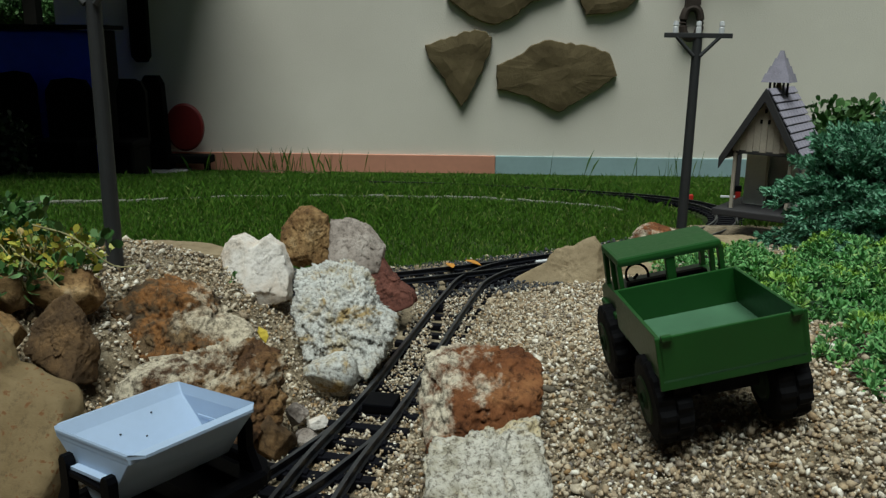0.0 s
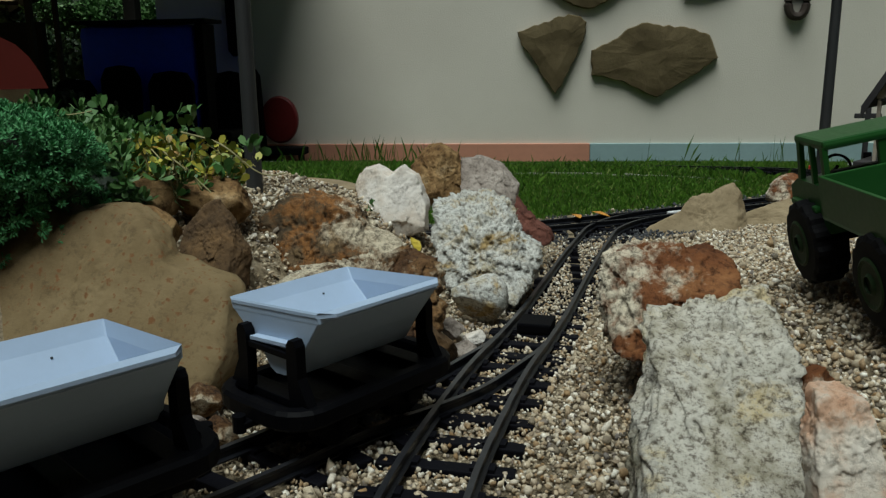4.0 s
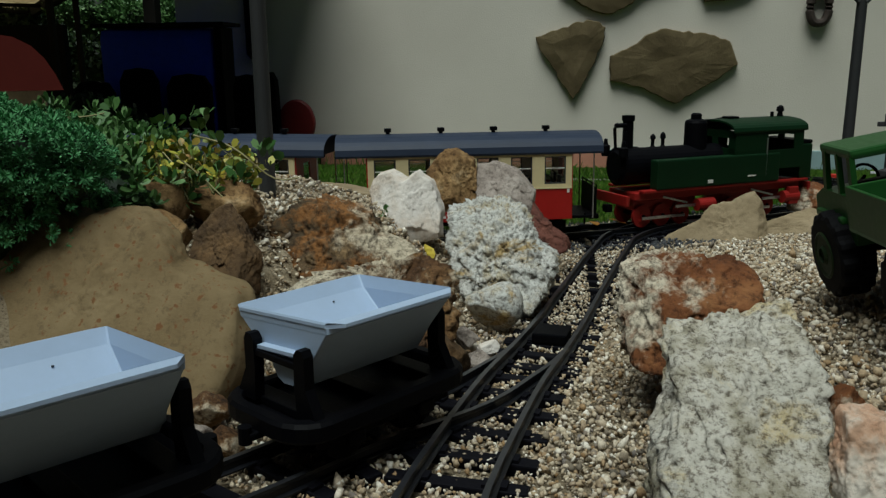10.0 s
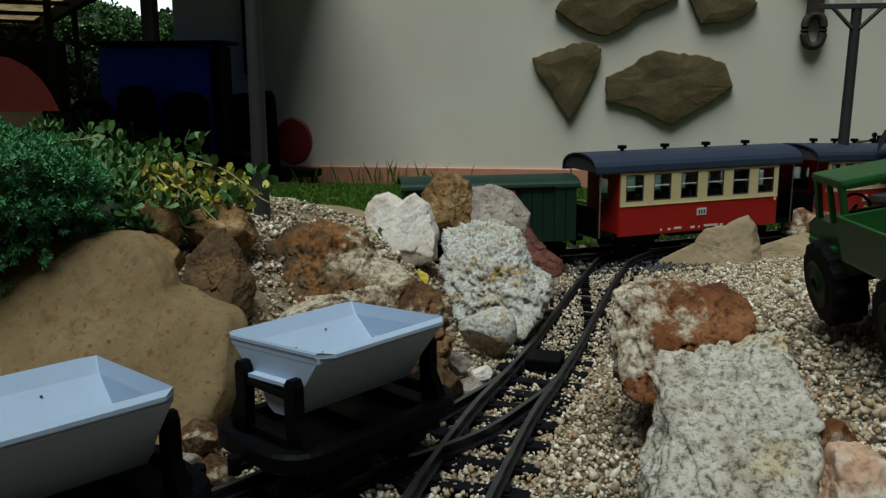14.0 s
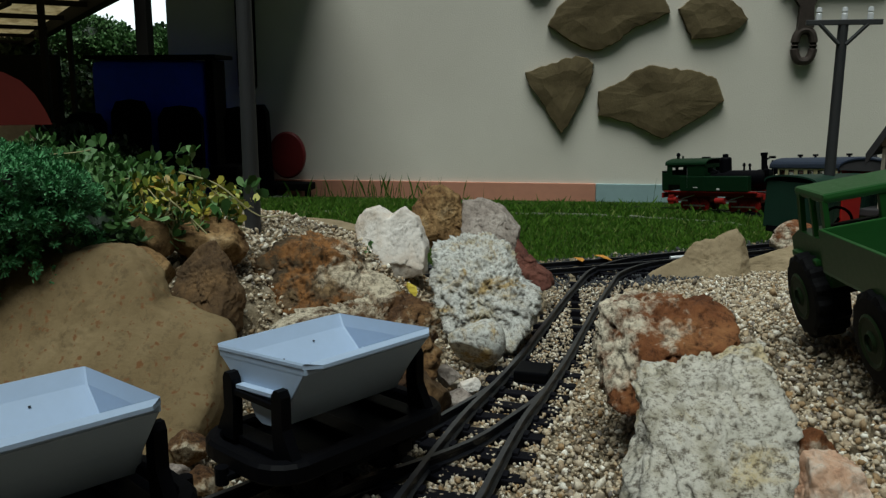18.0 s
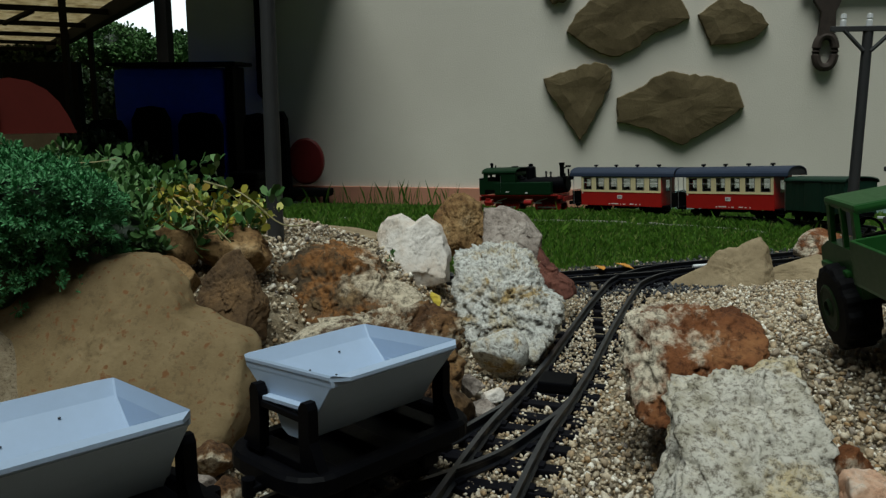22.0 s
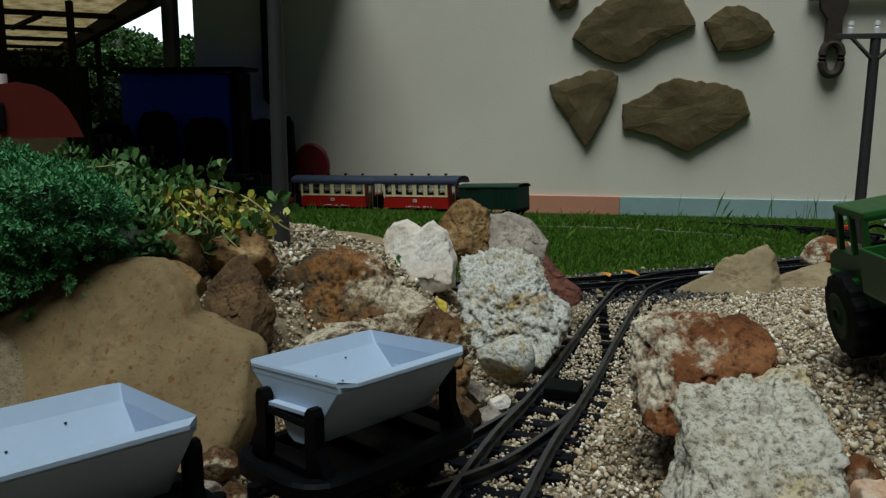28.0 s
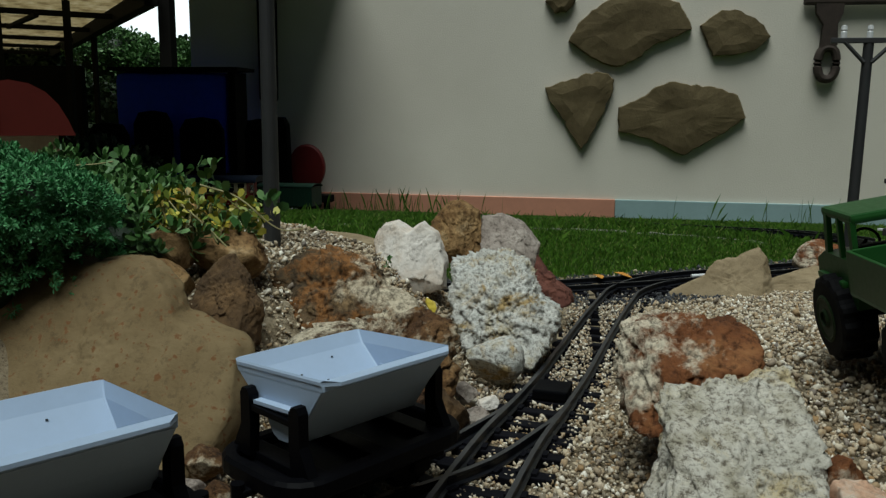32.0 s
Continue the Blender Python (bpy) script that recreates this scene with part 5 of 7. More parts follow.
def loco(m):
    """Tank locomotive running bunker first: chimney at the trailing end (-x)."""
    c = thing("steam_locomotive", m, "green and red narrow-gauge tank locomotive with black chimney", "locomotive")
    part("frame", box(0.005, 0, 0.050, 0.34, 0.078, 0.012, 0.002), M_LOCOR, c, "red main frame")
    for s in (-1, 1):
        part("running_board", box(0.012, s * 0.045, 0.0585, 0.34, 0.014, 0.004, 0.0008), M_LOCOR, c, "red running board")
        part("side_tank", box(-0.010, s * 0.044, 0.083, 0.25, 0.020, 0.045, 0.0025), M_LOCOG, c, "dark green side tank")
        part("number_plate", box(-0.03, s * 0.0545, 0.068, 0.010, 0.001, 0.005), M_LETTER, c)
        part("number_plate", box(0.055, s * 0.0545, 0.072, 0.016, 0.001, 0.002), M_LETTER, c)
        part("cab_step", box(0.15, s * 0.050, 0.034, 0.02, 0.01, 0.028, 0.001), M_LOCOR, c)
    part("boiler", cyl((-0.150, 0, 0.094), (0.03, 0, 0.094), 0.027, seg=28), M_BLACK, c, "black boiler")
    bm = bmesh.new()
    add_cyl(bm, (-0.178, 0, 0.094), (-0.140, 0, 0.094), 0.029, seg=28)
    add_cyl(bm, (-0.182, 0, 0.094), (-0.178, 0, 0.094), 0.022, 0.026, seg=24)
    part("smokebox", bm, M_BLACK, c)
    bm = bmesh.new()
    add_lathe(bm, [(0.0105, 0.115), (0.0090, 0.122), (0.0085, 0.162), (0.0105, 0.163), (0.0105, 0.171), (0.0075, 0.171), (0.007, 0.165)], Matrix.Translation((-0.157, 0, 0)), 20)
    part("chimney", bm, M_BLACK, c, "black flared chimney")
    bm = bmesh.new()
    add_lathe(bm, [(0.019, 0.110), (0.0185, 0.155), (0.0165, 0.159), (0.009, 0.161), (0.009, 0.168), (0.006, 0.170)], Matrix.Translation((-0.022, 0, 0)), 22)
    part("steam_dome", bm, M_BLACK, c, "black dome with cap")
    for x, h in ((-0.108, 0.138), (-0.088, 0.140)):
        bm = bmesh.new()
        add_lathe(bm, [(0.007, 0.118), (0.003, 0.123), (0.003, 0.132), (0.005, 0.134), (0.004, h), (0.001, h + 0.003)], Matrix.Translation((x, 0, 0)), 12)
        part("safety_valve", bm, M_BLACK, c, "small dark valve")
    bm = bmesh.new()
    add_tube(bm, [(-0.168, 0.018, 0.118), (-0.172, 0.016, 0.150), (-0.178, 0.0, 0.158)], 0.0028, 8)
    add_cyl(bm, (-0.188, -0.01, 0.157), (-0.168, -0.01, 0.157), 0.0035, seg=10)
    add_tube(bm, [(-0.174, -0.02, 0.11), (-0.174, -0.018, 0.148)], 0.0035, 8)
    part("air_pump", bm, M_BLACK, c)
    for y in (-0.026, 0.026):
        bm = bmesh.new()
        add_lathe(bm, [(0.006, 0.108), (0.0075, 0.112), (0.0075, 0.124), (0.004, 0.126), (0.003, 0.134), (0.001, 0.135)], Matrix.Translation((-0.182, y, 0)), 14)
        part("lamp", bm, M_BLACK, c, "dark lamp")
    bm = bmesh.new()
    add_tube(bm, [(0.0, 0.012, 0.155), (0.045, 0.012, 0.160)], 0.0012, 6)
    part("steam_pipe", bm, M_BLACK, c)
    bm = bmesh.new()
    add_tube(bm, [(-0.005, 0.02, 0.118), (0.01, 0.022, 0.126), (0.022, 0.022, 0.122)], 0.003, 8)
    part("feed_pipe", bm, M_BLACK, c)
    # cab
    for s in (-1, 1):
        bm = bmesh.new()
        y = s * 0.050
        add_box(bm, 0.093, y, 0.095, 0.146, 0.003, 0.030)
        add_box(bm, 0.054, y, 0.126, 0.068, 0.003, 0.034)
        add_box(bm, 0.156, y, 0.126, 0.020, 0.003, 0.034)
        add_box(bm, 0.118, y, 0.139, 0.06, 0.003, 0.008)
        part("cab_side", bm, M_LOCOG, c, "dark green cab side with an open window")
        part("grab_rail", cyl((0.086, s * 0.053, 0.07), (0.086, s * 0.053, 0.13), 0.0011, seg=6), M_STEEL, c)
    for x in (0.021, 0.165):
        bm = bmesh.new()
        add_box(bm, x, 0, 0.090, 0.003, 0.098, 0.05)
        add_box(bm, x, 0, 0.137, 0.003, 0.098, 0.012)
        for y in (-0.042, 0, 0.042):
            add_box(bm, x, y, 0.122, 0.003, 0.014, 0.03)
        part("cab_end", bm, M_LOCOG, c)
    part("cab_roof", arched_roof(0.054, 0.142, 0.017, 0.014, 0.172), M_LOCOG, c, "dark green arched cab roof")
    part("roof_hatch", box(0.05, 0, 0.160, 0.02, 0.02, 0.005, 0.001), M_BLACK, c)
    bm = bmesh.new()
    add_lathe(bm, [(0.006, 0.156), (0.004, 0.166), (0.007, 0.168), (0.006, 0.174), (0.002, 0.177)], Matrix.Translation((0.158, 0, 0)), 12)
    part("whistle", bm, M_BLACK, c)
    part("vent_pipe", cyl((0.140, 0, 0.156), (0.140, 0, 0.167), 0.003, seg=8), M_BLACK, c)
    part("bunker", box(0.178, 0, 0.088, 0.026, 0.096, 0.056, 0.002), M_LOCOG, c, "dark green coal bunker")
    part("coal", box(0.178, 0, 0.119, 0.03, 0.092, 0.007, 0.003), M_BLACK, c)
    for x in (-0.186, 0.188):
        s = 1 if x > 0 else -1
        part("buffer_beam", box(x, 0, 0.046, 0.006, 0.10, 0.016, 0.001), M_LOCOR, c, "red buffer beam")
        part("coupling", box(x + s * 0.006, 0, 0.030, 0.012, 0.014, 0.012, 0.002), M_BLACK, c)
    for gx in (-0.095, 0.085):
        bg = part("engine_unit", box(gx, 0, 0.034, 0.125, 0.044, 0.016, 0.002), M_LOCOR, c, "red engine unit with outside rods")
        for s in (-1, 1):
            part("cylinder", cyl((gx + 0.045, s * 0.047, 0.032), (gx + 0.078, s * 0.047, 0.032), 0.010, seg=16), M_LOCOR, bg)
            part("coupling_rod", box(gx - 0.010, s * 0.0340, 0.0150, 0.084, 0.0025, 0.0045, 0.0006), M_STEEL, bg, "bright steel rod")
            part("crosshead", box(gx + 0.028, s * 0.0425, 0.031, 0.042, 0.002, 0.0045, 0.0006), M_STEEL, bg)
            part("valve_gear", box(gx + 0.005, s * 0.043, 0.042, 0.05, 0.0016, 0.003, 0.0006, Matrix.Rotation(radians(14), 4, "Y")), M_STEEL, bg)
        for o in (-0.048, -0.010, 0.028):
            axle = part("axle", cyl((gx + o, -0.034, 0.0175), (gx + o, 0.034, 0.0175), 0.003, seg=8), M_BLACK, bg)
            for s in (-1, 1):
                bm = bmesh.new()
                add_lathe(bm, [(0.0125, -0.003), (0.0175, -0.003), (0.0175, 0.003), (0.0125, 0.003)], Matrix.Translation((gx + o, s * 0.0253, 0.0175)) @ Matrix.Rotation(radians(90), 4, "X"), 24)
                for k in range(8):
                    add_box(bm, gx + o, s * 0.0262, 0.0175, 0.0018, 0.0040, 0.029, Matrix.Rotation(radians(22.5 * k), 4, "Y"))
                add_cyl(bm, (gx + o, s * 0.0235, 0.0175), (gx + o, s * 0.031, 0.0175), 0.0042, seg=12)
                add_box(bm, gx + o, s * 0.0290, 0.0110, 0.014, 0.002, 0.006, bevel=0.001)
                part("wheel", bm, M_LOCOR, axle, "red spoked driving wheel")
    return c


def van(m):
    c = thing("goods_van", m, "dark green wooden goods van with a red sliding door", "goods van")
    part("body", box(0, 0, 0.075, 0.30, 0.104, 0.090, 0.001), M_VANG, c, "dark green planked body")
    for s in (-1, 1):
        for k in range(15):
            x = -0.14 + 0.02 * k
            if s < 0 and abs(x) < 0.045:
                continue
            part("plank", box(x, s * 0.053, 0.075, 0.0185, 0.0022, 0.088, 0.0005), M_VANG, c)
        part("sliding_door", box(0.0, s * 0.0545, 0.074, 0.082, 0.004, 0.084, 0.001), M_COACHR if s < 0 else M_VANG, c, "red sliding door" if s < 0 else "green sliding door")
        part("door_rail", box(0.03, s * 0.056, 0.118, 0.16, 0.003, 0.003), M_BLACK, c)
        bogie(c, s * 0.10, 0.044)
        part("coupling", box(s * 0.157, 0, 0.024, 0.014, 0.012, 0.008, 0.002), M_BLACK, c)
        part("buffer_beam", box(s * 0.151, 0, 0.028, 0.004, 0.09, 0.012), M_BLACK, c)
    part("roof", arched_roof(0.0565, 0.119, 0.014, -0.156, 0.156), M_VANG, c, "dull green arched roof")
    return c


LOCO = loco(pose(-2, 1.6, 0) @ Matrix.Diagonal((0.96, 0.96, 1.02, 1)))
COACH_A = coach(pose(-2.5, 1.7, 0) @ Matrix.Diagonal((0.89, 0.89, 0.955, 1)), "red and cream narrow-gauge passenger coach")
COACH_B = copy_thing(COACH_A, pose(-3, 1.8, 0))
VAN = van(pose(-3.5, 1.9, 0) @ Matrix.Diagonal((0.86, 0.88, 0.94, 1)))

# ---- on the wall and under the porch roof ----


def chain_on_wall():
    c = thing("hanging_chain", pose(1.085, WY - 0.03, 0.77), "old rusty iron hook and chain link hung on the wall", "chain")
    bm = bmesh.new()
    pts = []
    for k in range(33):
        a = 2 * math.pi * k / 32
        pts.append((0.018 + 0.043 * math.copysign(abs(math.sin(a)) ** 0.8, math.sin(a)), 0, -0.265 + 0.075 * math.copysign(abs(math.cos(a)) ** 0.9, math.cos(a))))
    add_tube(bm, pts, 0.021, 10)
    part("link", bm, M_IRON, c, "thick oval iron link")
    bm = bmesh.new()
    add_prism(bm, [(-0.06, 0.05), (0.075, 0.05), (0.07, -0.03), (0.05, -0.08), (0.055, -0.18), (-0.02, -0.19), (-0.015, -0.08), (-0.05, -0.03)], "y", -0.018, 0.018)
    part("shackle", bm, M_IRON, c)
    bm = bmesh.new()
    add_box(bm, 0.14, 0, 0.035, 0.5, 0.04, 0.05, bevel=0.012)
    part("bar", bm, M_IRON, c, "rusty iron bar")


chain_on_wall()


def red_disc():
    c = thing("red_disc", pose(-1.518, WY - 0.06, -0.048), "dark red round enamel lid leaning on the wall", "disc")
    bm = bmesh.new()
    add_lathe(bm, [(0.095, 0.0), (0.100, 0.008), (0.100, 0.03), (0.092, 0.036), (0.05, 0.040), (0.02, 0.041)], Matrix.Rotation(radians(90), 4, "X") @ Matrix.Diagonal((1.0, 1.25, 1, 1)), 40)
    part("lid", bm, M_REDDISC, c)
    bm = box(0.02, -0.03, -0.165, 0.24, 0.10, 0.04, 0.008)
    part("foot", bm, M_DARK, c, "black stand")
    for x in (-0.08, 0.11):
        part("leg", box(x, -0.03, -0.235, 0.02, 0.06, 0.10, 0.004), M_DARK, c)


red_disc()


def porch():
    """Dark lean-to beside the house: beams and posts under a flat roof of corrugated sheet, its open edge running away."""
    p = thing("porch_roof", pose(0, 0, 0), "dark timber lean-to with a yellowed corrugated sheet roof", "lean-to")
    A, B = Vector((-3.35, 6.2, 1.19)), Vector((-9.4, 13.7, 1.19))
    left = Vector((-3.2, -2.6, 0.0))
    n = 160
    bm = bmesh.new()
    rows = []
    for k in range(n + 1):
        q = A.lerp(B, k / n) + Vector((0, 0, 0.02 * math.sin(k * 1.7)))
        rows.append([bm.verts.new(q), bm.verts.new(q + left * 2)])
    for a, b in zip(rows, rows[1:]):
        bm.faces.new((a[0], b[0], b[1], a[1]))
    part("corrugated_sheet", bm, M_POLY, p, "yellowed corrugated plastic sheet", smooth=True)

    def beam(a, b, w, h, name):
        d = b - a
        rot = Matrix.Rotation(math.atan2(d.y, d.x), 4, "Z")
        part(name, box(*((a + b) / 2), d.length, w, h, 0.01, rot), M_DARKWOOD, p)
    beam(A + Vector((0, 0, -0.09)), B + Vector((0, 0, -0.09)), 0.10, 0.14, "edge_beam")
    for f in (0.5, 1.2):
        beam(A + left * f + Vector((0, 0, -0.07)), B + left * f + Vector((0, 0, -0.05)), 0.05, 0.06, "purlin")
    for k in range(7):
        q = A.lerp(B, k / 6)
        beam(q + Vector((0, 0, -0.10)), q + left * 2 + Vector((0, 0, -0.10)), 0.05, 0.05, "rafter")
    for x, y, w in ((-3.32, 6.38, 0.10), (-4.52, 6.9, 0.05), (-5.50, 8.9, 0.05), (-4.75, 6.3, 0.05)):
        part("post", box(x, y, 0.41, w, w, 1.55, 0.006), M_DARKWOOD, p)
    beam(Vector((-4.6, 6.6, 1.02)), Vector((-5.6, 7.6, 1.02)), 0.04, 0.04, "brace")
    # plain near-black panel that closes the view below the sheet roof
    part("back_wall", box(-9.6, 9.6, 0.15, 7.0, 0.1, 1.2), M_DARK, p, "plain near-black back wall")
    return p


porch()


def light_blockers():
    """Unseen dark roof and boards added to block light from the corner and garden."""
    r = thing("shade_roof", pose(0, 0, 0), "unseen dark flat roof added to shade the corner of the yard", "roof")
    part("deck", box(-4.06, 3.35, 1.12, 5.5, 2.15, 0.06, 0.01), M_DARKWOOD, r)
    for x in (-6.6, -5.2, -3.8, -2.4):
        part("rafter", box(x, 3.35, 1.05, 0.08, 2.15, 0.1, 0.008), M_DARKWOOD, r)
    part("post", box(-6.7, 2.4, 0.4, 0.1, 0.1, 1.4, 0.01), M_DARKWOOD, r)
    solid("wall_left", box(-2.9, 0.9, 0.85, 0.12, 3.3, 2.4, 0.01), M_DARKWOOD, "unseen dark wall added to block light from the left", "wall", kind="structure")
    solid("wall_right", box(0.98, 0.10, 0.80, 0.10, 1.75, 2.4, 0.01), M_DARKWOOD, "unseen dark wall added to block light from the right", "fence", kind="structure")
    solid("wall_back", box(0, -0.75, 0.85, 7.0, 0.08, 2.4, 0.01), M_DARKWOOD, "unseen dark wall added to block light from behind", "fence", kind="structure")


light_blockers()


def white_sky():
    """Bright white cloud seen far off between the lean-to and the house."""
    m, nt, b = principled("white_cloud", 1.0)
    b.inputs["Base Color"].default_value = (0.8, 0.82, 0.85, 1)
    b.inputs["Emission Color"].default_value = (0.95, 0.97, 1.0, 1)
    b.inputs["Emission Strength"].default_value = 0.9
    solid("backdrop", box(-30, 70, 14, 60, 0.5, 36), m, "bright white overcast sky far behind the hedge", "sky", kind="structure")


white_sky()


def blue_tarp():
    t = thing("blue_tarpaulin_stack", pose(-2.07, 4.17, -0.30), "stack covered by a blue plastic sheet in deep shade", "tarpaulin")
    bm = bmesh.new()
    add_box(bm, -0.02, -0.12, 0.37, 0.60, 0.16, 0.74, bevel=0.05)
    bmesh.ops.subdivide_edges(bm, edges=bm.edges, cuts=4, use_grid_fill=True)
    for v in bm.verts:
        v.co += Vector((0.015 * noise.noise(v.co * 5), 0.015 * noise.noise(v.co * 6 + Vector((3, 0, 0))), 0.008 * noise.noise(v.co * 7)))
    part("sheet", bm, M_BLUET, t, "creased blue plastic sheet", smooth=True)
    part("cover_board", box(0.02, -0.14, 0.752, 0.68, 0.22, 0.018, 0.004), M_DARK, t, "dark board on top")
    part("side_board", box(0.300, -0.11, 0.37, 0.022, 0.18, 0.74, 0.003), M_DARK, t, "dark side board")
    part("corner_post", box(0.31, -0.19, 0.37, 0.04, 0.04, 0.74, 0.006), M_DARK, t)
    return t


blue_tarp()


def dark_clutter():
    """Things standing in the deep shade beside the wall."""
    def chair(m, h, wd):
        c = thing("garden_chair", m, "black garden chair standing in the shade", "chair", "chairs in the shade")
        bm = bmesh.new()
        k = wd / 2
        add_prism(bm, [(-k, h * 0.42), (k, h * 0.42), (k, h * 0.88), (k * 0.7, h * 0.98), (0, h), (-k * 0.7, h * 0.98), (-k, h * 0.88)], "y", 0.09, 0.12)
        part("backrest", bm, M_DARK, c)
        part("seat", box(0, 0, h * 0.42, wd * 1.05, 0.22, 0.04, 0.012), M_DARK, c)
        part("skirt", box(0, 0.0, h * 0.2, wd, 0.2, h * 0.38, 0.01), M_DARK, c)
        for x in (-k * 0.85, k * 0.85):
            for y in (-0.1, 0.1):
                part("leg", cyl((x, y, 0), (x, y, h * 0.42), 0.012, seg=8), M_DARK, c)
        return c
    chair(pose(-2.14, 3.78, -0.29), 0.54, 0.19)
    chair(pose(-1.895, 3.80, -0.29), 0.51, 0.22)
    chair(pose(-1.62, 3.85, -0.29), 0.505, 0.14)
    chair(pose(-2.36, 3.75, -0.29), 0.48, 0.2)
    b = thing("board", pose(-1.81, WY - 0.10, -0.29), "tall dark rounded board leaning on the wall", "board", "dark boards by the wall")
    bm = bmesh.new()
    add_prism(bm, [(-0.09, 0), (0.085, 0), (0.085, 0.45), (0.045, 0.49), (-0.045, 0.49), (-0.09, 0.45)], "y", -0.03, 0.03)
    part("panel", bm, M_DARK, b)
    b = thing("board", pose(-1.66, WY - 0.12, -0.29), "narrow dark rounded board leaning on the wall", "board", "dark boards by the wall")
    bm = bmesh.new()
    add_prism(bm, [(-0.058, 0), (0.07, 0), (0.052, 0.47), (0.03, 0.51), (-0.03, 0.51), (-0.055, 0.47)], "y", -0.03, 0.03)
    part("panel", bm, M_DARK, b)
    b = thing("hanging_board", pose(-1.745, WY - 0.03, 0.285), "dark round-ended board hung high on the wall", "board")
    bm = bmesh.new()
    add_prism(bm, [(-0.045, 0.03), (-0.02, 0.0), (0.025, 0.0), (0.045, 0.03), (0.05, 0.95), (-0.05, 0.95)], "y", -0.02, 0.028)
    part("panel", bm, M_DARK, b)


dark_clutter()
solid("paving_edge", box(-2.35, 3.95, -0.285, 1.7, 0.9, 0.04, 0.01), M_CONC, "pale concrete paving slab beside the lawn", "paving", kind="structure")
solid("kerb", box(-2.3, 3.42, -0.255, 1.5, 0.06, 0.07, 0.01), M_CONC, "grey concrete lawn edging", "kerb", kind="structure", m=pose(0, 0, 0, 0, 0, 0))

# ---- chapel, fence and red-roofed model house ----


def chapel(m):
    """Weathered wooden chapel with a shingled roof and a little belfry; its gable faces -y."""
    c = thing("model_chapel", m, "weathered grey wooden model chapel with shingle roof and belfry", "model building")
    W, D, ze, zr = 0.060, 0.075, 0.105, 0.205
    part("base", box(0.01, 0.01, -0.004, 0.20, 0.22, 0.012, 0.002), M_DARKWOOD2, c, "dark base board")
    part("back_wall", box(0, 0.055, 0.052, 0.115, 0.004, 0.104), M_CHALK, c)
    for s in (-1, 1):
        part("side_wall", box(s * 0.056, 0.03, 0.052, 0.004, 0.05, 0.104), M_CHALK, c, "whitewashed side wall")
        part("porch_post", box(s * 0.058, -0.072, 0.052, 0.007, 0.007, 0.106, 0.001), M_GREYWOOD, c)
    part("front_wall", box(-0.033, 0.004, 0.052, 0.045, 0.004, 0.104), M_CHALK, c, "whitewashed front wall")
    part("front_wall", box(0.045, 0.004, 0.052, 0.022, 0.004, 0.104), M_CHALK, c)
    part("door_post", box(-0.008, -0.002, 0.052, 0.005, 0.005, 0.104), M_GREYWOOD, c)
    part("porch_beam", box(0, -0.072, 0.104, 0.13, 0.007, 0.007, 0.001), M_DARKWOOD2, c)
    # boarded gable
    n = 9
    for k in range(n):
        x0, x1 = -0.063 + 0.126 * k / n, -0.063 + 0.126 * (k + 1) / n - 0.0008
        def top(x):
            return ze + (zr - ze - 0.008) * (1 - abs(x) / 0.070)
        xm = 0.0 if x0 < 0 < x1 else None
        pts = [(x0, ze), (x1, ze), (x1, top(x1))] + ([(0.0, top(0.0))] if xm is not None else []) + [(x0, top(x0))]
        part("gable_board", prism(pts, "y", -0.076 + 0.0006 * (k % 2), -0.072), M_GREYWOOD, c)
    # dark plates on the boards, standing for shade inside a heart cut-out
    for x, z in ((-0.008, 0.158), (0.008, 0.158), (0.0, 0.176)):
        part("painted_heart_hole", box(x, -0.0768, z, 0.005, 0.0012, 0.007, 0.001), M_DARK, c)
    for s in (-1, 1):
        a = math.atan2(zr - ze + 0.012, 0.078)
        for k in range(9):
            for j in range(8):
                f = (k + 0.5) / 9
                x = s * (0.002 + 0.078 * f)
                z = zr + 0.006 - (zr - ze + 0.012) * f
                o = new("shingle", SHINGLE)
                o.parent = c
                o.matrix_basis = pose(x, -0.080 + 0.0225 * (j + 0.5) + 0.002 * ((k * 7 + j * 3) % 3 - 1), z + 0.004, 0, s * (math.degrees(a) - 8), 0)
        part("roof_deck", prism([(0, zr), (s * 0.080, ze - 0.016), (s * 0.080, ze - 0.012), (0, zr + 0.005)], "y", -0.088, 0.098), M_DARKWOOD2, c)
        part("barge_board", prism([(0, zr - 0.012), (s * 0.086, ze - 0.032), (s * 0.086, ze - 0.012), (0, zr + 0.010)], "y", -0.094, -0.089), M_DARKWOOD2, c, "dark barge board")
    # belfry
    for x in (-0.014, 0.014):
        for y in (-0.024, 0.006):
            part("belfry_post", box(x, y, 0.208, 0.004, 0.004, 0.042), M_DARKWOOD2, c)
    part("bell", cyl((0, -0.009, 0.206), (0, -0.009, 0.224), 0.009, 0.004, 12), M_BRASS, c)
    for k in range(4):
        r = 0.0415 - 0.0098 * k
        bm = bmesh.new()
        bmesh.ops.create_cone(bm, cap_ends=True, segments=4, radius1=r, radius2=max(0.002, r - 0.0075), depth=0.0150, matrix=Matrix.Translation((0, -0.009, 0.231 + 0.0130 * k)) @ Matrix.Rotation(radians(45), 4, "Z"))
        part("spire_course", bm, M_SHINGLE, c, "grey shingle course")
    return c


_b = bmesh.new()
add_box(_b, 0, 0, 0, 0.013, 0.0215, 0.0022, None, 0.0)
SHINGLE = mesh_from(_b, "shingle", M_SHINGLE)
chapel(pose(0.604, 1.69, 0.058, 0, 0, -36) @ Matrix.Diagonal((0.92, 0.92, 1.12, 1)))
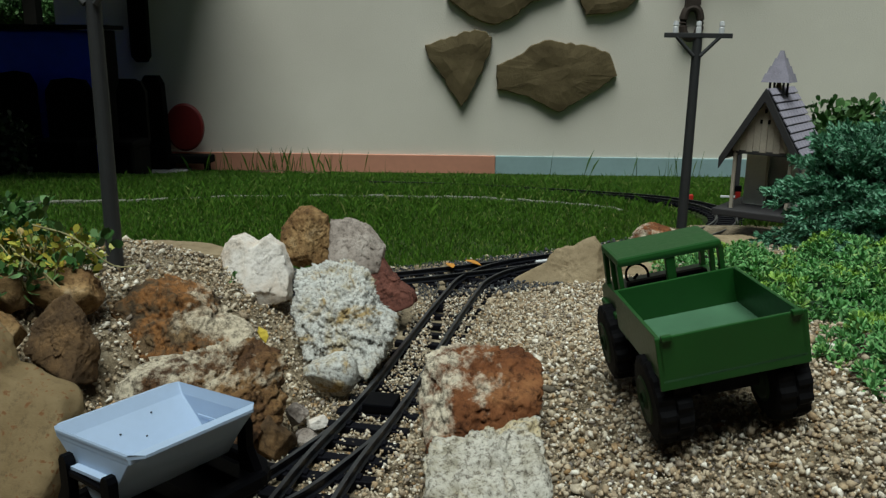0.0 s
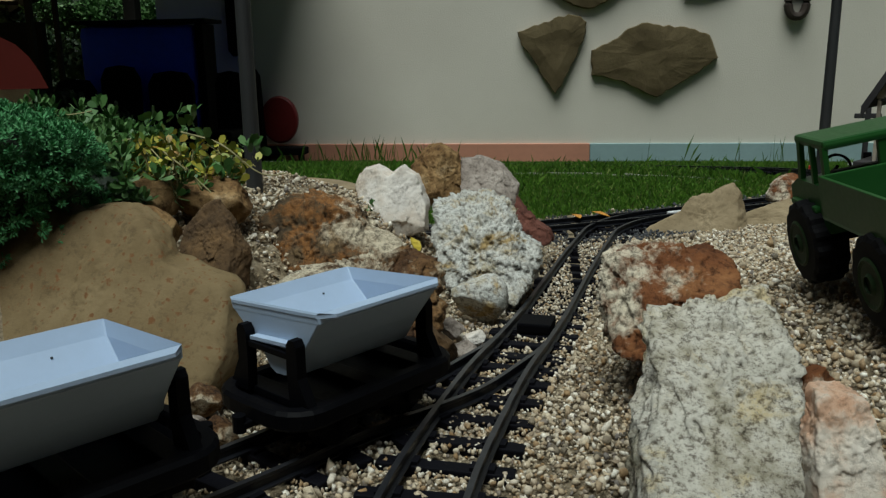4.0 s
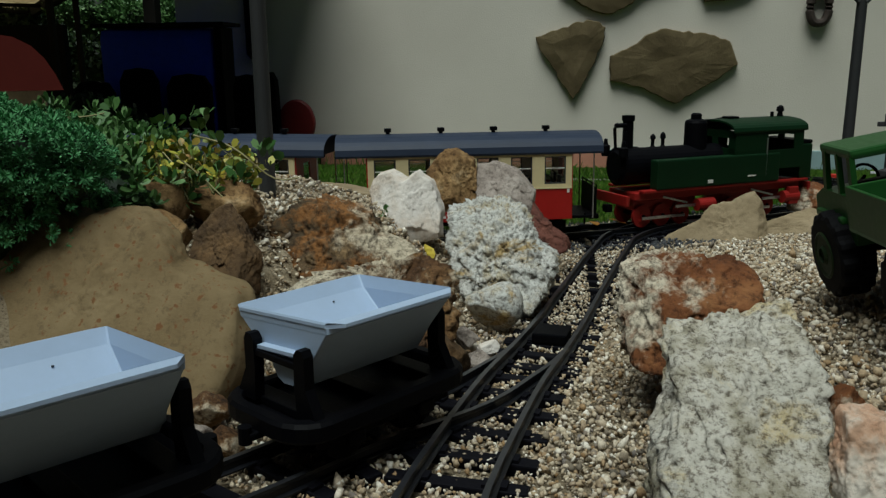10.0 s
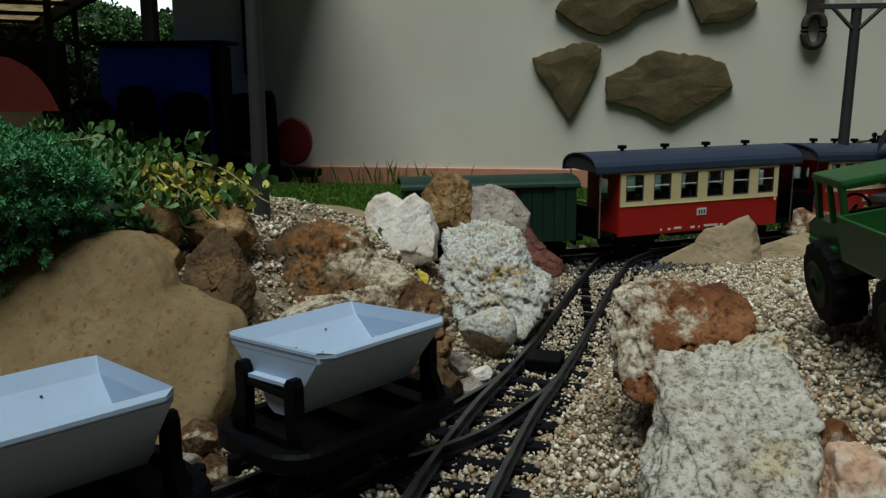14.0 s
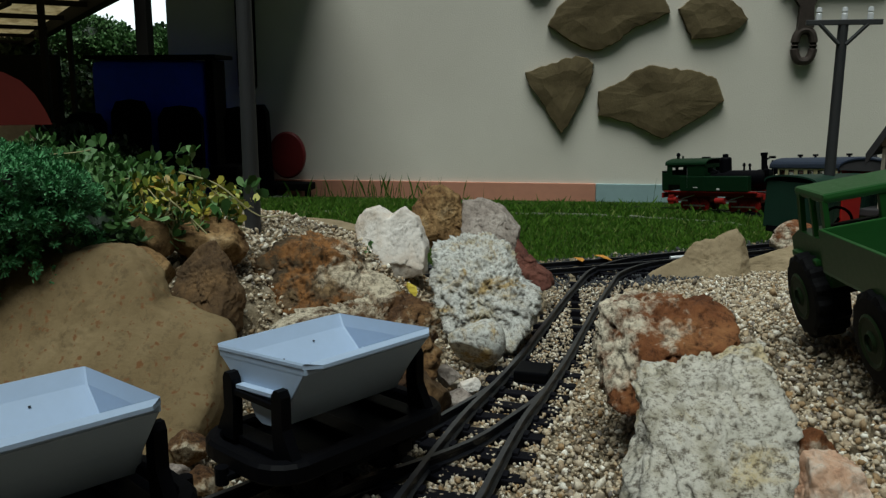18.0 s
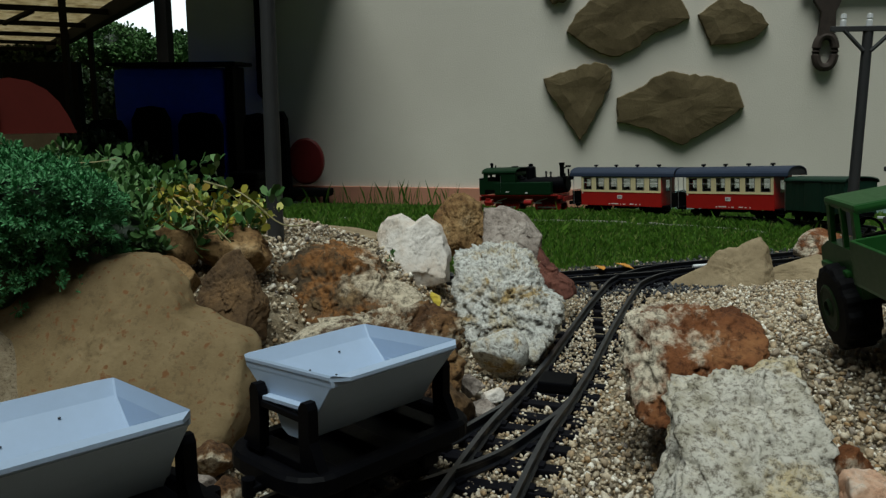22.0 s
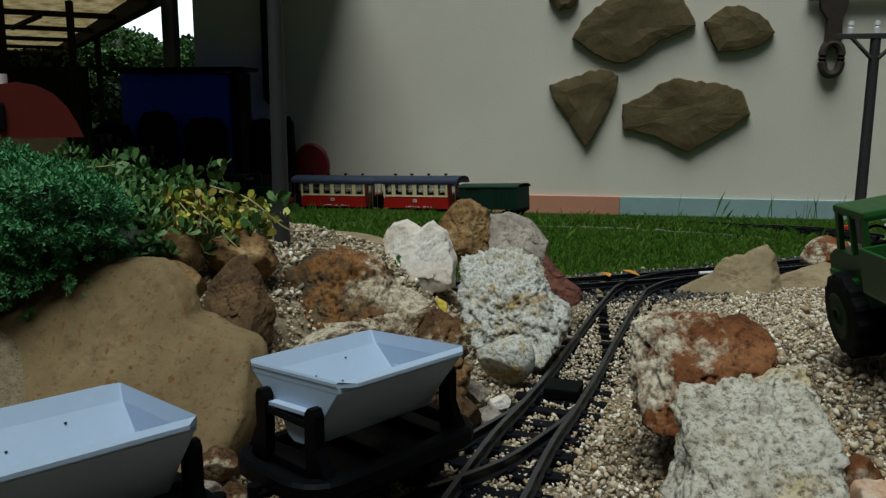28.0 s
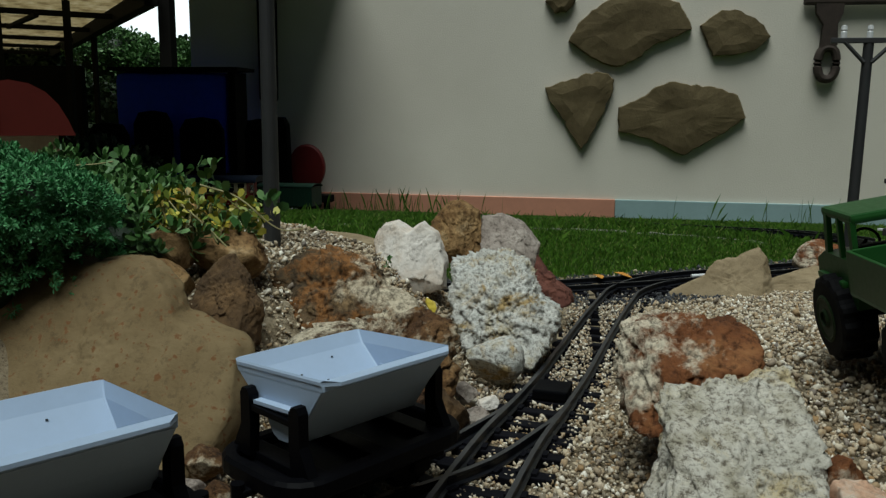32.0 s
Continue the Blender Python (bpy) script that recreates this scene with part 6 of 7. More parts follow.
solid("signal_lamp", box(0, 0, 0.012, 0.016, 0.012, 0.024, 0.003), simple("signal_red", (0.5, 0.03, 0.02), 0.4), "small red signal lamp beside the track", "signal", m=pose(0.66, 2.50, -0.078))


def wooden_cross(m):
    c = thing("wooden_cross", m, "dark wooden cross standing behind the chapel", "cross")
    part("post", box(0, 0, 0.045, 0.006, 0.006, 0.11, 0.001), M_DARKWOOD2, c)
    part("arm", box(0, 0, 0.078, 0.034, 0.005, 0.006, 0.001), M_DARKWOOD2, c)


wooden_cross(pose(0.763, 2.40, -0.072) @ Matrix.Diagonal((2.0, 2.0, 2.1, 1)))


def red_house(m):
    h = thing("model_house", m, "model house with a red gambrel roof among the plants", "model building")
    part("wall", box(0, 0, 0.045, 0.125, 0.15, 0.10, 0.002), M_GREYWOOD, h)
    bm = bmesh.new()
    add_prism(bm, [(-0.085, 0.095), (0.085, 0.095), (0.076, 0.116), (0.064, 0.136), (0.048, 0.152), (0.026, 0.163), (0.0, 0.167), (-0.026, 0.163), (-0.048, 0.152), (-0.064, 0.136), (-0.076, 0.116)], "y", -0.10, 0.10)
    part("roof", bm, M_REDROOF, h, "smooth red gambrel roof and gable")
    part("gable_window", box(-0.042, -0.102, 0.122, 0.050, 0.004, 0.036, 0.003), M_DARK, h, "dark gable opening")
    part("window_pane", box(-0.052, -0.1045, 0.118, 0.020, 0.002, 0.018, 0.001), M_GLASS, h)
    part("chimney", cyl((-0.02, 0.0, 0.155), (-0.02, 0, 0.18), 0.008, seg=12), M_INSUL, h, "pale chimney pot")


red_house(pose(-0.863, 1.110, 0.135, 0, 0, 36) @ Matrix.Diagonal((0.90, 1, 1, 1)))

# ---- plants ----


def leaf_cloud(rng, centres, size, per, spread, shape="round", up=0.3, axes=None, along=0.45):
    """Small folded leaves round many centres: vertices and faces. A round leaf has six corners, a needle four."""
    n = len(centres) * per
    c = np.repeat(centres, per, axis=0)
    d = rng.normal(size=(n, 3))
    if axes is None:
        d[:, 2] += up
    else:
        n_out = np.repeat(axes, per, axis=0)
        d = d * (1.1 - 0.45 * along) + n_out * along
    d /= np.linalg.norm(d, axis=1)[:, None]
    s = size * rng.uniform(0.6, 1.25, n)[:, None]
    p = c + d * spread * rng.uniform(0.2, 1.0, n)[:, None]
    side = np.cross(d, rng.normal(size=(n, 3)) if axes is None else n_out + 0.35 * rng.normal(size=(n, 3)))
    side /= np.linalg.norm(side, axis=1)[:, None] + 1e-9
    nrm = np.cross(d, side)
    a, b = p, p + d * s
    if shape == "needle":
        m1 = p + d * s * 0.55 + side * s * 0.16 + nrm * s * 0.10
        m2 = p + d * s * 0.55 - side * s * 0.16 + nrm * s * 0.10
        return np.stack([a, m1, b, m2], 1).reshape(-1, 3), np.arange(n * 4).reshape(n, 4)
    l1 = p + d * s * 0.38 + side * s * 0.30 + nrm * s * 0.10
    l2 = p + d * s * 0.80 + side * s * 0.30 + nrm * s * 0.08
    r1 = p + d * s * 0.38 - side * s * 0.30 + nrm * s * 0.10
    r2 = p + d * s * 0.80 - side * s * 0.30 + nrm * s * 0.08
    return np.stack([a, l1, l2, b, r2, r1], 1).reshape(-1, 3), np.arange(n * 6).reshape(n, 6)


def mound(rng, n, c, r, lump=0.15):
    """Points over an uneven dome, and the way out of it at each."""
    d = rng.normal(size=(n, 3))
    d[:, 2] = np.where(d[:, 2] < -0.5, -d[:, 2], d[:, 2])
    d /= np.linalg.norm(d, axis=1)[:, None]
    k = 1 + lump * np.sin(d[:, 0] * 7 + 1.3) * np.cos(d[:, 1] * 6) + lump * 0.6 * np.sin(d[:, 2] * 11 + d[:, 0] * 5)
    out = d / np.array(r)
    return np.array(c) + d * np.array(r) * (k * rng.uniform(0.90, 1.03, n))[:, None], out / np.linalg.norm(out, axis=1)[:, None]


def core(name, c, r, material, parent, seed):
    bm = bmesh.new()
    bmesh.ops.create_icosphere(bm, subdivisions=3, radius=1.0)
    for v in bm.verts:
        v.co = v.co * (0.80 + 0.15 * noise.noise(v.co * 2.5 + Vector((seed, 0, 0))))
    bmesh.ops.transform(bm, matrix=Matrix.Translation(c) @ Matrix.Diagonal((r[0], r[1], r[2], 1)), verts=bm.verts)
    return part(name, bm, material, parent, smooth=True)


def rosettes(rng, centres, axes, size, per, width=1.0):
    """Fleshy leaves set in little rosettes that look out along their axes: vertices and faces."""
    n = len(centres)
    u = np.cross(axes, rng.normal(size=(n, 3)))
    u /= np.linalg.norm(u, axis=1)[:, None] + 1e-9
    v = np.cross(axes, u)
    vs = []
    for j in range(per):
        f = j / (per - 1)
        e = np.radians(8 + 72 * f) + rng.normal(0, 0.12, n)
        a = j * 2.4 + rng.normal(0, 0.15, n)
        flat = u * np.cos(a)[:, None] + v * np.sin(a)[:, None]
        d = axes * np.sin(e)[:, None] + flat * np.cos(e)[:, None]
        side = np.cross(d, axes)
        side /= np.linalg.norm(side, axis=1)[:, None] + 1e-9
        up = np.cross(side, d)
        side = side * width
        s = (size * (1.05 - 0.35 * f) * rng.uniform(0.8, 1.2, n))[:, None]
        p = centres + axes * (size * 0.35 * f)[:, None]
        vs.append(np.stack([p + d * s * 0.12, p + d * s * 0.45 + side * s * 0.16, p + d * s * 0.85 + side * s * 0.20 + up * s * 0.10, p + d * s * 1.05 + up * s * 0.12,
                            p + d * s * 0.85 - side * s * 0.20 + up * s * 0.10, p + d * s * 0.45 - side * s * 0.16], 1))
    v = np.stack(vs, 1).reshape(-1, 3)
    return v, np.arange(len(v)).reshape(-1, 6)


def stonecrop(name, spots, count, size, material, label, seed, per=16, width=1.0):
    """A cushion of rosettes at uneven heights; dark cores paint shade into the gaps."""
    rng = np.random.default_rng(seed)
    root = thing(name, pose(0, 0, 0), label, "plant")
    total = sum(s[1][0] * s[1][1] for s in spots)
    cs, ax = [], []
    for i, (c, r) in enumerate(spots):
        core("gap_shade_core", c, tuple(k * 0.97 for k in r), M_GAPSHADE, root, seed + i)
        p, out = mound(rng, int(count * r[0] * r[1] / total), c, r)
        cs.append(p + out * (rng.uniform(-0.9, 0.7, len(p)) * size)[:, None])
        ax.append(out)
    cs, ax = np.concatenate(cs), np.concatenate(ax)
    ax = ax + rng.normal(0, 0.30, ax.shape) + np.array([0, 0, 0.35])
    ax /= np.linalg.norm(ax, axis=1)[:, None]
    size_each = rng.uniform(0.75, 1.25, len(cs)) * size
    v, f = rosettes(rng, cs, ax, size_each, per, width)
    many("foliage", v, f, material, "", "", parent=root)
    return root


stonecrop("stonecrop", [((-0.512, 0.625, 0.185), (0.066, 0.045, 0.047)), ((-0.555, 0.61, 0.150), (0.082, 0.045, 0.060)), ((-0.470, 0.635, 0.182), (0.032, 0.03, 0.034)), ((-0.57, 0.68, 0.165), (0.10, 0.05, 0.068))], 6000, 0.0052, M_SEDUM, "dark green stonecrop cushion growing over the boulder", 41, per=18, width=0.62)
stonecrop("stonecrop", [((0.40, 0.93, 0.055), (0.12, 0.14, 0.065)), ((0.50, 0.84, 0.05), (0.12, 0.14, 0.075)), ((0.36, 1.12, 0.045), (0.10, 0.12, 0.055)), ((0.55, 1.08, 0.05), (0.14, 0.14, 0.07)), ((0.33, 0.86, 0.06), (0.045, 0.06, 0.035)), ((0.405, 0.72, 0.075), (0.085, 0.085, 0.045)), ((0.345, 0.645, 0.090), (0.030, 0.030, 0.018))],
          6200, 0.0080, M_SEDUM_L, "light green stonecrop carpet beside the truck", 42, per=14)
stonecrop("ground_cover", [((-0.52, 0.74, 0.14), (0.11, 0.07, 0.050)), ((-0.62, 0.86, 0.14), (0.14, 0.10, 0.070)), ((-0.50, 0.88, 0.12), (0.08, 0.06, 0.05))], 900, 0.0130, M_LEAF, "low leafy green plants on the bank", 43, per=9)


def juniper(m, seed):
    """Feathery blue-green bush: sprays of twigs with fine leaves."""
    rng = np.random.default_rng(seed)
    root = thing("juniper_bush", m, "feathery blue-green dwarf juniper bush", "bush")
    bm = bmesh.new()
    add_tube(bm, [(0, 0, -0.03), (0.01, 0, 0.05), (0.0, 0.01, 0.12)], 0.008, 8, 0.5)
    cs, ax = [], []
    for k in range(150):
        a, e = rng.uniform(0, 2 * math.pi), rng.uniform(-0.15, 1.30)
        L = rng.uniform(0.12, 0.21) * (0.85 + 0.15 * math.cos(a))
        d = Vector((math.cos(a) * math.cos(e), math.sin(a) * math.cos(e), math.sin(e)))
        flat = Vector((-math.sin(a), math.cos(a), 0.15 * rng.normal()))
        b0 = Vector((0, 0, 0.04 + 0.04 * rng.random()))
        droop = Vector((0, 0, -0.045 * L / 0.2))
        spine = [b0 + d * L * t + droop * t * t for t in np.linspace(0, 1, 7)]
        add_tube(bm, spine, 0.0016, 4, 0.4)
        for i in range(2, 7):
            run = (spine[i] - spine[i - 1]).normalized()
            for side in (-1, 0, 1):
                twig = (run * 0.8 + flat * side * 0.8 + Vector((0, 0, 0.12))).normalized()
                reach = 0.040 * (1.15 - 0.10 * i) * rng.uniform(0.7, 1.2)
                for t in np.linspace(0.15, 1.0, 5):
                    cs.append((spine[i] + twig * reach * t)[:])
                    ax.append(twig[:])
    part("branch_mass", bm, M_TWIG, root, "thin brown branches")["kind"] = "stuff"
    v, f = leaf_cloud(rng, np.array(cs), 0.0092, 8, 0.0020, "needle", axes=np.array(ax), along=1.3)
    many("foliage", v, f, M_SPRUCE, "", "", parent=root)


juniper(pose(0.640, 1.33, 0.045) @ Matrix.Diagonal((1.05, 1.0, 1.15, 1)), 51)
juniper(pose(0.76, 1.28, 0.06, 0, 0, 80) @ Matrix.Diagonal((1.1, 1.1, 1.25, 1)), 52)
juniper(pose(0.70, 1.18, 0.0, 0, 0, 150), 53)


def yellow_plant(m, seed):
    """A sprawling plant: short leafy shoots over the bank, some long pale stems."""
    rng = np.random.default_rng(seed)
    root = thing("yellowing_plant", m, "yellowing leafy plant with long pale stems hanging over the gravel", "plant")
    bm = bmesh.new()
    tips = []
    for k in range(70):
        x0, y0 = rng.uniform(-0.055, 0.055), rng.uniform(-0.03, 0.03)
        a, L, h = rng.uniform(0, 2 * math.pi), rng.uniform(0.015, 0.045), rng.uniform(0.008, 0.058) * (1 - 0.5 * abs(x0 - 0.01) / 0.06)
        pts = [(x0, y0, -0.01), (x0 + math.cos(a) * L * 0.5, y0 + math.sin(a) * L * 0.4, h), (x0 + math.cos(a) * L, y0 + math.sin(a) * L * 0.8, h * 0.7)]
        add_tube(bm, pts, 0.0009, 5, 0.6)
        tips += [pts[1], pts[2], tuple((np.array(pts[1]) + np.array(pts[2])) / 2)]
    part("shoot_mass", bm, M_STEM, root, "short pale shoots")["kind"] = "stuff"
    for pts in ([(0.023, -0.04, 0.043), (0.046, -0.04, 0.024), (0.070, -0.04, 0.001)], [(0.043, -0.04, 0.029), (0.052, -0.04, 0.016), (0.060, -0.04, 0.004)],
                [(0.023, 0.0, 0.057), (0.060, 0.0, 0.046), (0.091, 0.0, 0.022), (0.107, 0.0, 0.016), (0.126, 0.0, 0.019)], [(-0.10, -0.02, 0.050), (-0.05, -0.02, 0.048), (-0.02, -0.01, 0.052)],
                [(-0.12, 0.0, 0.072), (-0.085, 0.0, 0.074), (-0.06, 0.0, 0.078)]):
        bm = bmesh.new()
        add_tube(bm, curve_points(pts, 0.008), 0.0010, 6, 0.7)
        part("stem", bm, M_STEM, root, "long pale dry stem")
    v, f = leaf_cloud(rng, np.array(tips), 0.0088, 4, 0.007)
    many("leaves", v, f, M_YELLOW, "", "", parent=root)
    sprigs = np.array([(0.030, 0.0, 0.060), (0.045, 0.0, 0.050), (0.086, 0.0, 0.042), (0.094, 0.0, 0.042), (0.010, 0.02, 0.072), (0.026, 0.02, 0.070), (-0.015, 0.02, 0.066), (-0.06, 0.01, 0.078), (0.060, 0.0, 0.022), (0.066, 0.0, 0.016)])
    v, f = leaf_cloud(rng, sprigs, 0.0120, 7, 0.005, up=0.8)
    many("green_leaves", v, f, M_LEAF, "", "", parent=root)


yellow_plant(pose(-0.448, 0.775, 0.140), 61)


def hedge(name, boxes, count, size, label, seed, material=None):
    """Leafy mass far behind: many leaves through the volume, thicker at the rim."""
    rng = np.random.default_rng(seed)
    root = thing(name, pose(0, 0, 0), label, "hedge")
    cs = []
    for c, r in boxes:
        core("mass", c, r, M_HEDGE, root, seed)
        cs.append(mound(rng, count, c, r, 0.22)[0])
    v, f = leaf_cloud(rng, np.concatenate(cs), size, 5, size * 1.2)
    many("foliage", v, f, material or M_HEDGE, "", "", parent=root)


# hedge leaves carry the roof's shade in their colour; tree top stays brighter
hedge("hedge", [((-6.2, 12.2, 0.1), (1.6, 0.7, 1.05)), ((-8.6, 13.0, 0.2), (1.8, 0.7, 1.2)), ((-4.6, 11.2, 0.0), (1.0, 0.6, 0.72)), ((-3.3, 9.5, -0.1), (0.9, 0.5, 0.75))], 2600, 0.085, "leafy hedge behind the yard, its colour darkened for shade", 71)
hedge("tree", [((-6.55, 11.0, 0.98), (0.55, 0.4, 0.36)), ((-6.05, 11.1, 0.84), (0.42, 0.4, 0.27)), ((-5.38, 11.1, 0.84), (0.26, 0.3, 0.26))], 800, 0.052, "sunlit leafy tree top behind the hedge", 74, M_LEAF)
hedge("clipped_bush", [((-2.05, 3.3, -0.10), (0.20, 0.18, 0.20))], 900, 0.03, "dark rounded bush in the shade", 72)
hedge("garden_bush", [((0.93, 2.05, 0.03), (0.16, 0.13, 0.19)), ((1.12, 2.1, 0.03), (0.2, 0.15, 0.16))], 800, 0.022, "olive-green bush behind the chapel", 73, M_LEAF)


EDGE = [(-1.55, 2.30, 0), (-1.006, 2.463, 0), (-0.78, 2.581, 0), (-0.43, 2.653, 0), (-0.026, 2.666, 0), (0.206, 2.583, 0), (0.371, 2.502, 0), (0.46, 2.38, 0)]


def grass():
    """Lawn of single blades, longer along the wall."""
    rng = np.random.default_rng(9)
    n = 420000
    y = 1.36 + 3.1 * rng.random(n) ** 0.85
    x = rng.uniform(-1, 1, n) * (0.35 + 0.62 * y) - 0.10 * y
    ym = np.interp(x, [p[0] for p in MY], [p[1] for p in MY])
    keep = (y > ym + 0.085)
    # leave the far line free
    pts = np.array([p[:2] for p in curve_points(MAIN, 0.03)])
    far = pts[pts[:, 1] > 1.55]
    x, y = x[keep], y[keep]
    d = np.full(len(x), 9.0)
    for k in range(0, len(far), 2):
        d = np.minimum(d, np.hypot(x - far[k, 0], y - far[k, 1]))
    keep = (d > np.where(y > 2.6, 0.028, 0.045)) & ~((x < -1.45) & (y > 3.65))
    x, y = x[keep], y[keep]
    ye = np.interp(x, [p[0] for p in EDGE], [p[1] for p in EDGE])
    keep = ~((y > ye - 0.03) & (y < ye + 0.012) & (x < 0.46) & (x > -1.5)) | (rng.random(len(x)) < 0.12)
    x, y = x[keep], y[keep]
    n = len(x)
    z = land(x, y)
    ye = np.interp(x, [p[0] for p in EDGE], [p[1] for p in EDGE])
    mown = np.where((y > ye - 0.14) & (y < ye) & (x < 0.46) & (x > -1.5), 0.6, 1.0)
    tall = rng.random(n) < np.where(y > 4.3, 0.05, 0.006)
    patch = 0.75 + 0.5 * (np.sin(x * 5 + 2 * np.sin(y * 3)) * np.cos(y * 4) * 0.5 + 0.5)
    h = mown * rng.uniform(0.006, 0.0145, n) * patch * (1 + 0.8 * smooth01(2.0, 2.7, y) - 0.9 * smooth01(3.3, 3.9, y)) * np.where(tall, rng.uniform(1.3, 2.3, n), 1.0)
    w = 0.0006 + 0.0004 * (y - 1.3)
    a = rng.uniform(0, 2 * np.pi, n)
    lean = rng.normal(0, 0.35, (n, 2)) * h[:, None]
    ux, uy = np.cos(a) * w, np.sin(a) * w
    b0 = np.column_stack([x - ux, y - uy, z - 0.004])
    b1 = np.column_stack([x + ux, y + uy, z - 0.004])
    m0 = np.column_stack([x + ux * 0.7 + lean[:, 0] * 0.35, y + uy * 0.7 + lean[:, 1] * 0.35, z + h * 0.6])
    t = np.column_stack([x + lean[:, 0], y + lean[:, 1], z + h])
    v = np.stack([b0, b1, m0, t], 1).reshape(-1, 3)
    f = np.arange(n * 4).reshape(n, 4)
    many("grass", v, f, M_GRASS, "green uncut lawn grass with seed heads", "grass")


grass()


def tufts():
    """Tall wild grass standing before the wall."""
    rng = np.random.default_rng(17)
    n = 110
    x = np.where(rng.random(n) < 0.75, rng.normal(-0.98, 0.20, n), rng.normal(1.0, 0.25, n))
    y = rng.uniform(4.1, 4.38, n)
    z = land(x, y)
    h = rng.uniform(0.04, 0.15, n)
    lean = rng.normal(0, 0.22, (n, 2)) * h[:, None]
    w = 0.0013
    v = np.stack([np.column_stack([x - w, y, z]), np.column_stack([x + w, y, z]), np.column_stack([x + w * 0.7 + lean[:, 0] * 0.4, y + lean[:, 1] * 0.4, z + h * 0.6]), np.column_stack([x + lean[:, 0], y + lean[:, 1], z + h])], 1).reshape(-1, 3)
    many("wild_grass", v, np.arange(n * 4).reshape(n, 4), M_GRASS, "tall wild grass stalks before the wall", "grass")


tufts()


def lawn_edging():
    """Row of pale edging stones that bounds the near lawn."""
    rnd = random.Random(23)
    root = thing("lawn_edging", pose(0, 0, 0), "row of pale edging stones sunk into the lawn", "edging", kind="structure")
    pts = curve_points(EDGE, 0.062)
    kinds = [mesh_from(box(0, 0, 0, 0.058, 0.020, 0.030, 0.003), "stone", M_EDGE) for _ in range(2)]
    for k in range(len(pts) - 1):
        e = pts[k + 1] - pts[k]
        ob = new("edging_stone", kinds[k % 2])
        ob.parent = root
        ob.matrix_basis = pose(pts[k].x, pts[k].y, float(land(pts[k].x, pts[k].y)) - 0.010 + rnd.uniform(-0.003, 0.002), rnd.uniform(-3, 3), rnd.uniform(-3, 3), math.degrees(math.atan2(e.y, e.x)) + rnd.uniform(-2, 2))


M_EDGE = stone("pale_edging_stone", [(0.3, (0.14, 0.15, 0.11)), (0.6, (0.24, 0.245, 0.20)), (0.8, (0.36, 0.36, 0.31))], scale=24, relief=0.003)
lawn_edging()


def signal(m):
    """Small model signal beside the far curve: red post with a black head and a pale arm."""
    s = thing("model_signal", m, "small red model signal with a black head beside the track", "signal")
    part("post", box(0, 0, 0.03, 0.014, 0.012, 0.075, 0.002), M_LOCOR, s)
    part("head", box(0, 0, 0.074, 0.020, 0.012, 0.018, 0.003), M_BLACK, s, "black lamp head")
    part("arm", box(-0.024, -0.002, 0.052, 0.045, 0.004, 0.006, 0.001), M_INSUL, s, "pale arm")
    part("foot", box(0, 0, -0.004, 0.03, 0.03, 0.012, 0.002), M_BLACK, s)


signal(pose(0.735, 2.30, float(land(0.735, 2.30)) + 0.006))


def fallen_leaf(m, label, material=None):
    bm = bmesh.new()
    pts = [(0, -0.016, 0), (0.007, -0.006, 0.002), (0.008, 0.004, 0.003), (0, 0.016, 0.001), (-0.008, 0.004, 0.003), (-0.007, -0.006, 0.002)]
    lo = [bm.verts.new((x, y, z)) for x, y, z in pts]
    hi = [bm.verts.new((x, y, z + 0.0008)) for x, y, z in pts]
    bm.faces.new(lo[::-1])
    bm.faces.new(hi)
    for k in range(6):
        bm.faces.new((lo[k], lo[(k + 1) % 6], hi[(k + 1) % 6], hi[k]))
    solid("fallen_leaf", bm, material or M_ORANGE, label, "leaf", m=m)


def sprout(m):
    """A tiny weed between the stones."""
    rng = np.random.default_rng(91)
    root = thing("weed", m, "tiny green weed sprouting between white rocks", "plant")
    bm = bmesh.new()
    add_tube(bm, [(0, 0, -0.01), (0.001, 0, 0.008), (0.003, 0, 0.017)], 0.0007, 6, 0.6)
    part("stem", bm, M_STEM, root)
    v, f = leaf_cloud(rng, np.array([(0.001, 0, 0.008), (0.002, 0, 0.013), (0.003, 0, 0.018)]), 0.009, 4, 0.002, up=0.5)
    many("leaves", v, f, M_LEAF, "", "", parent=root)


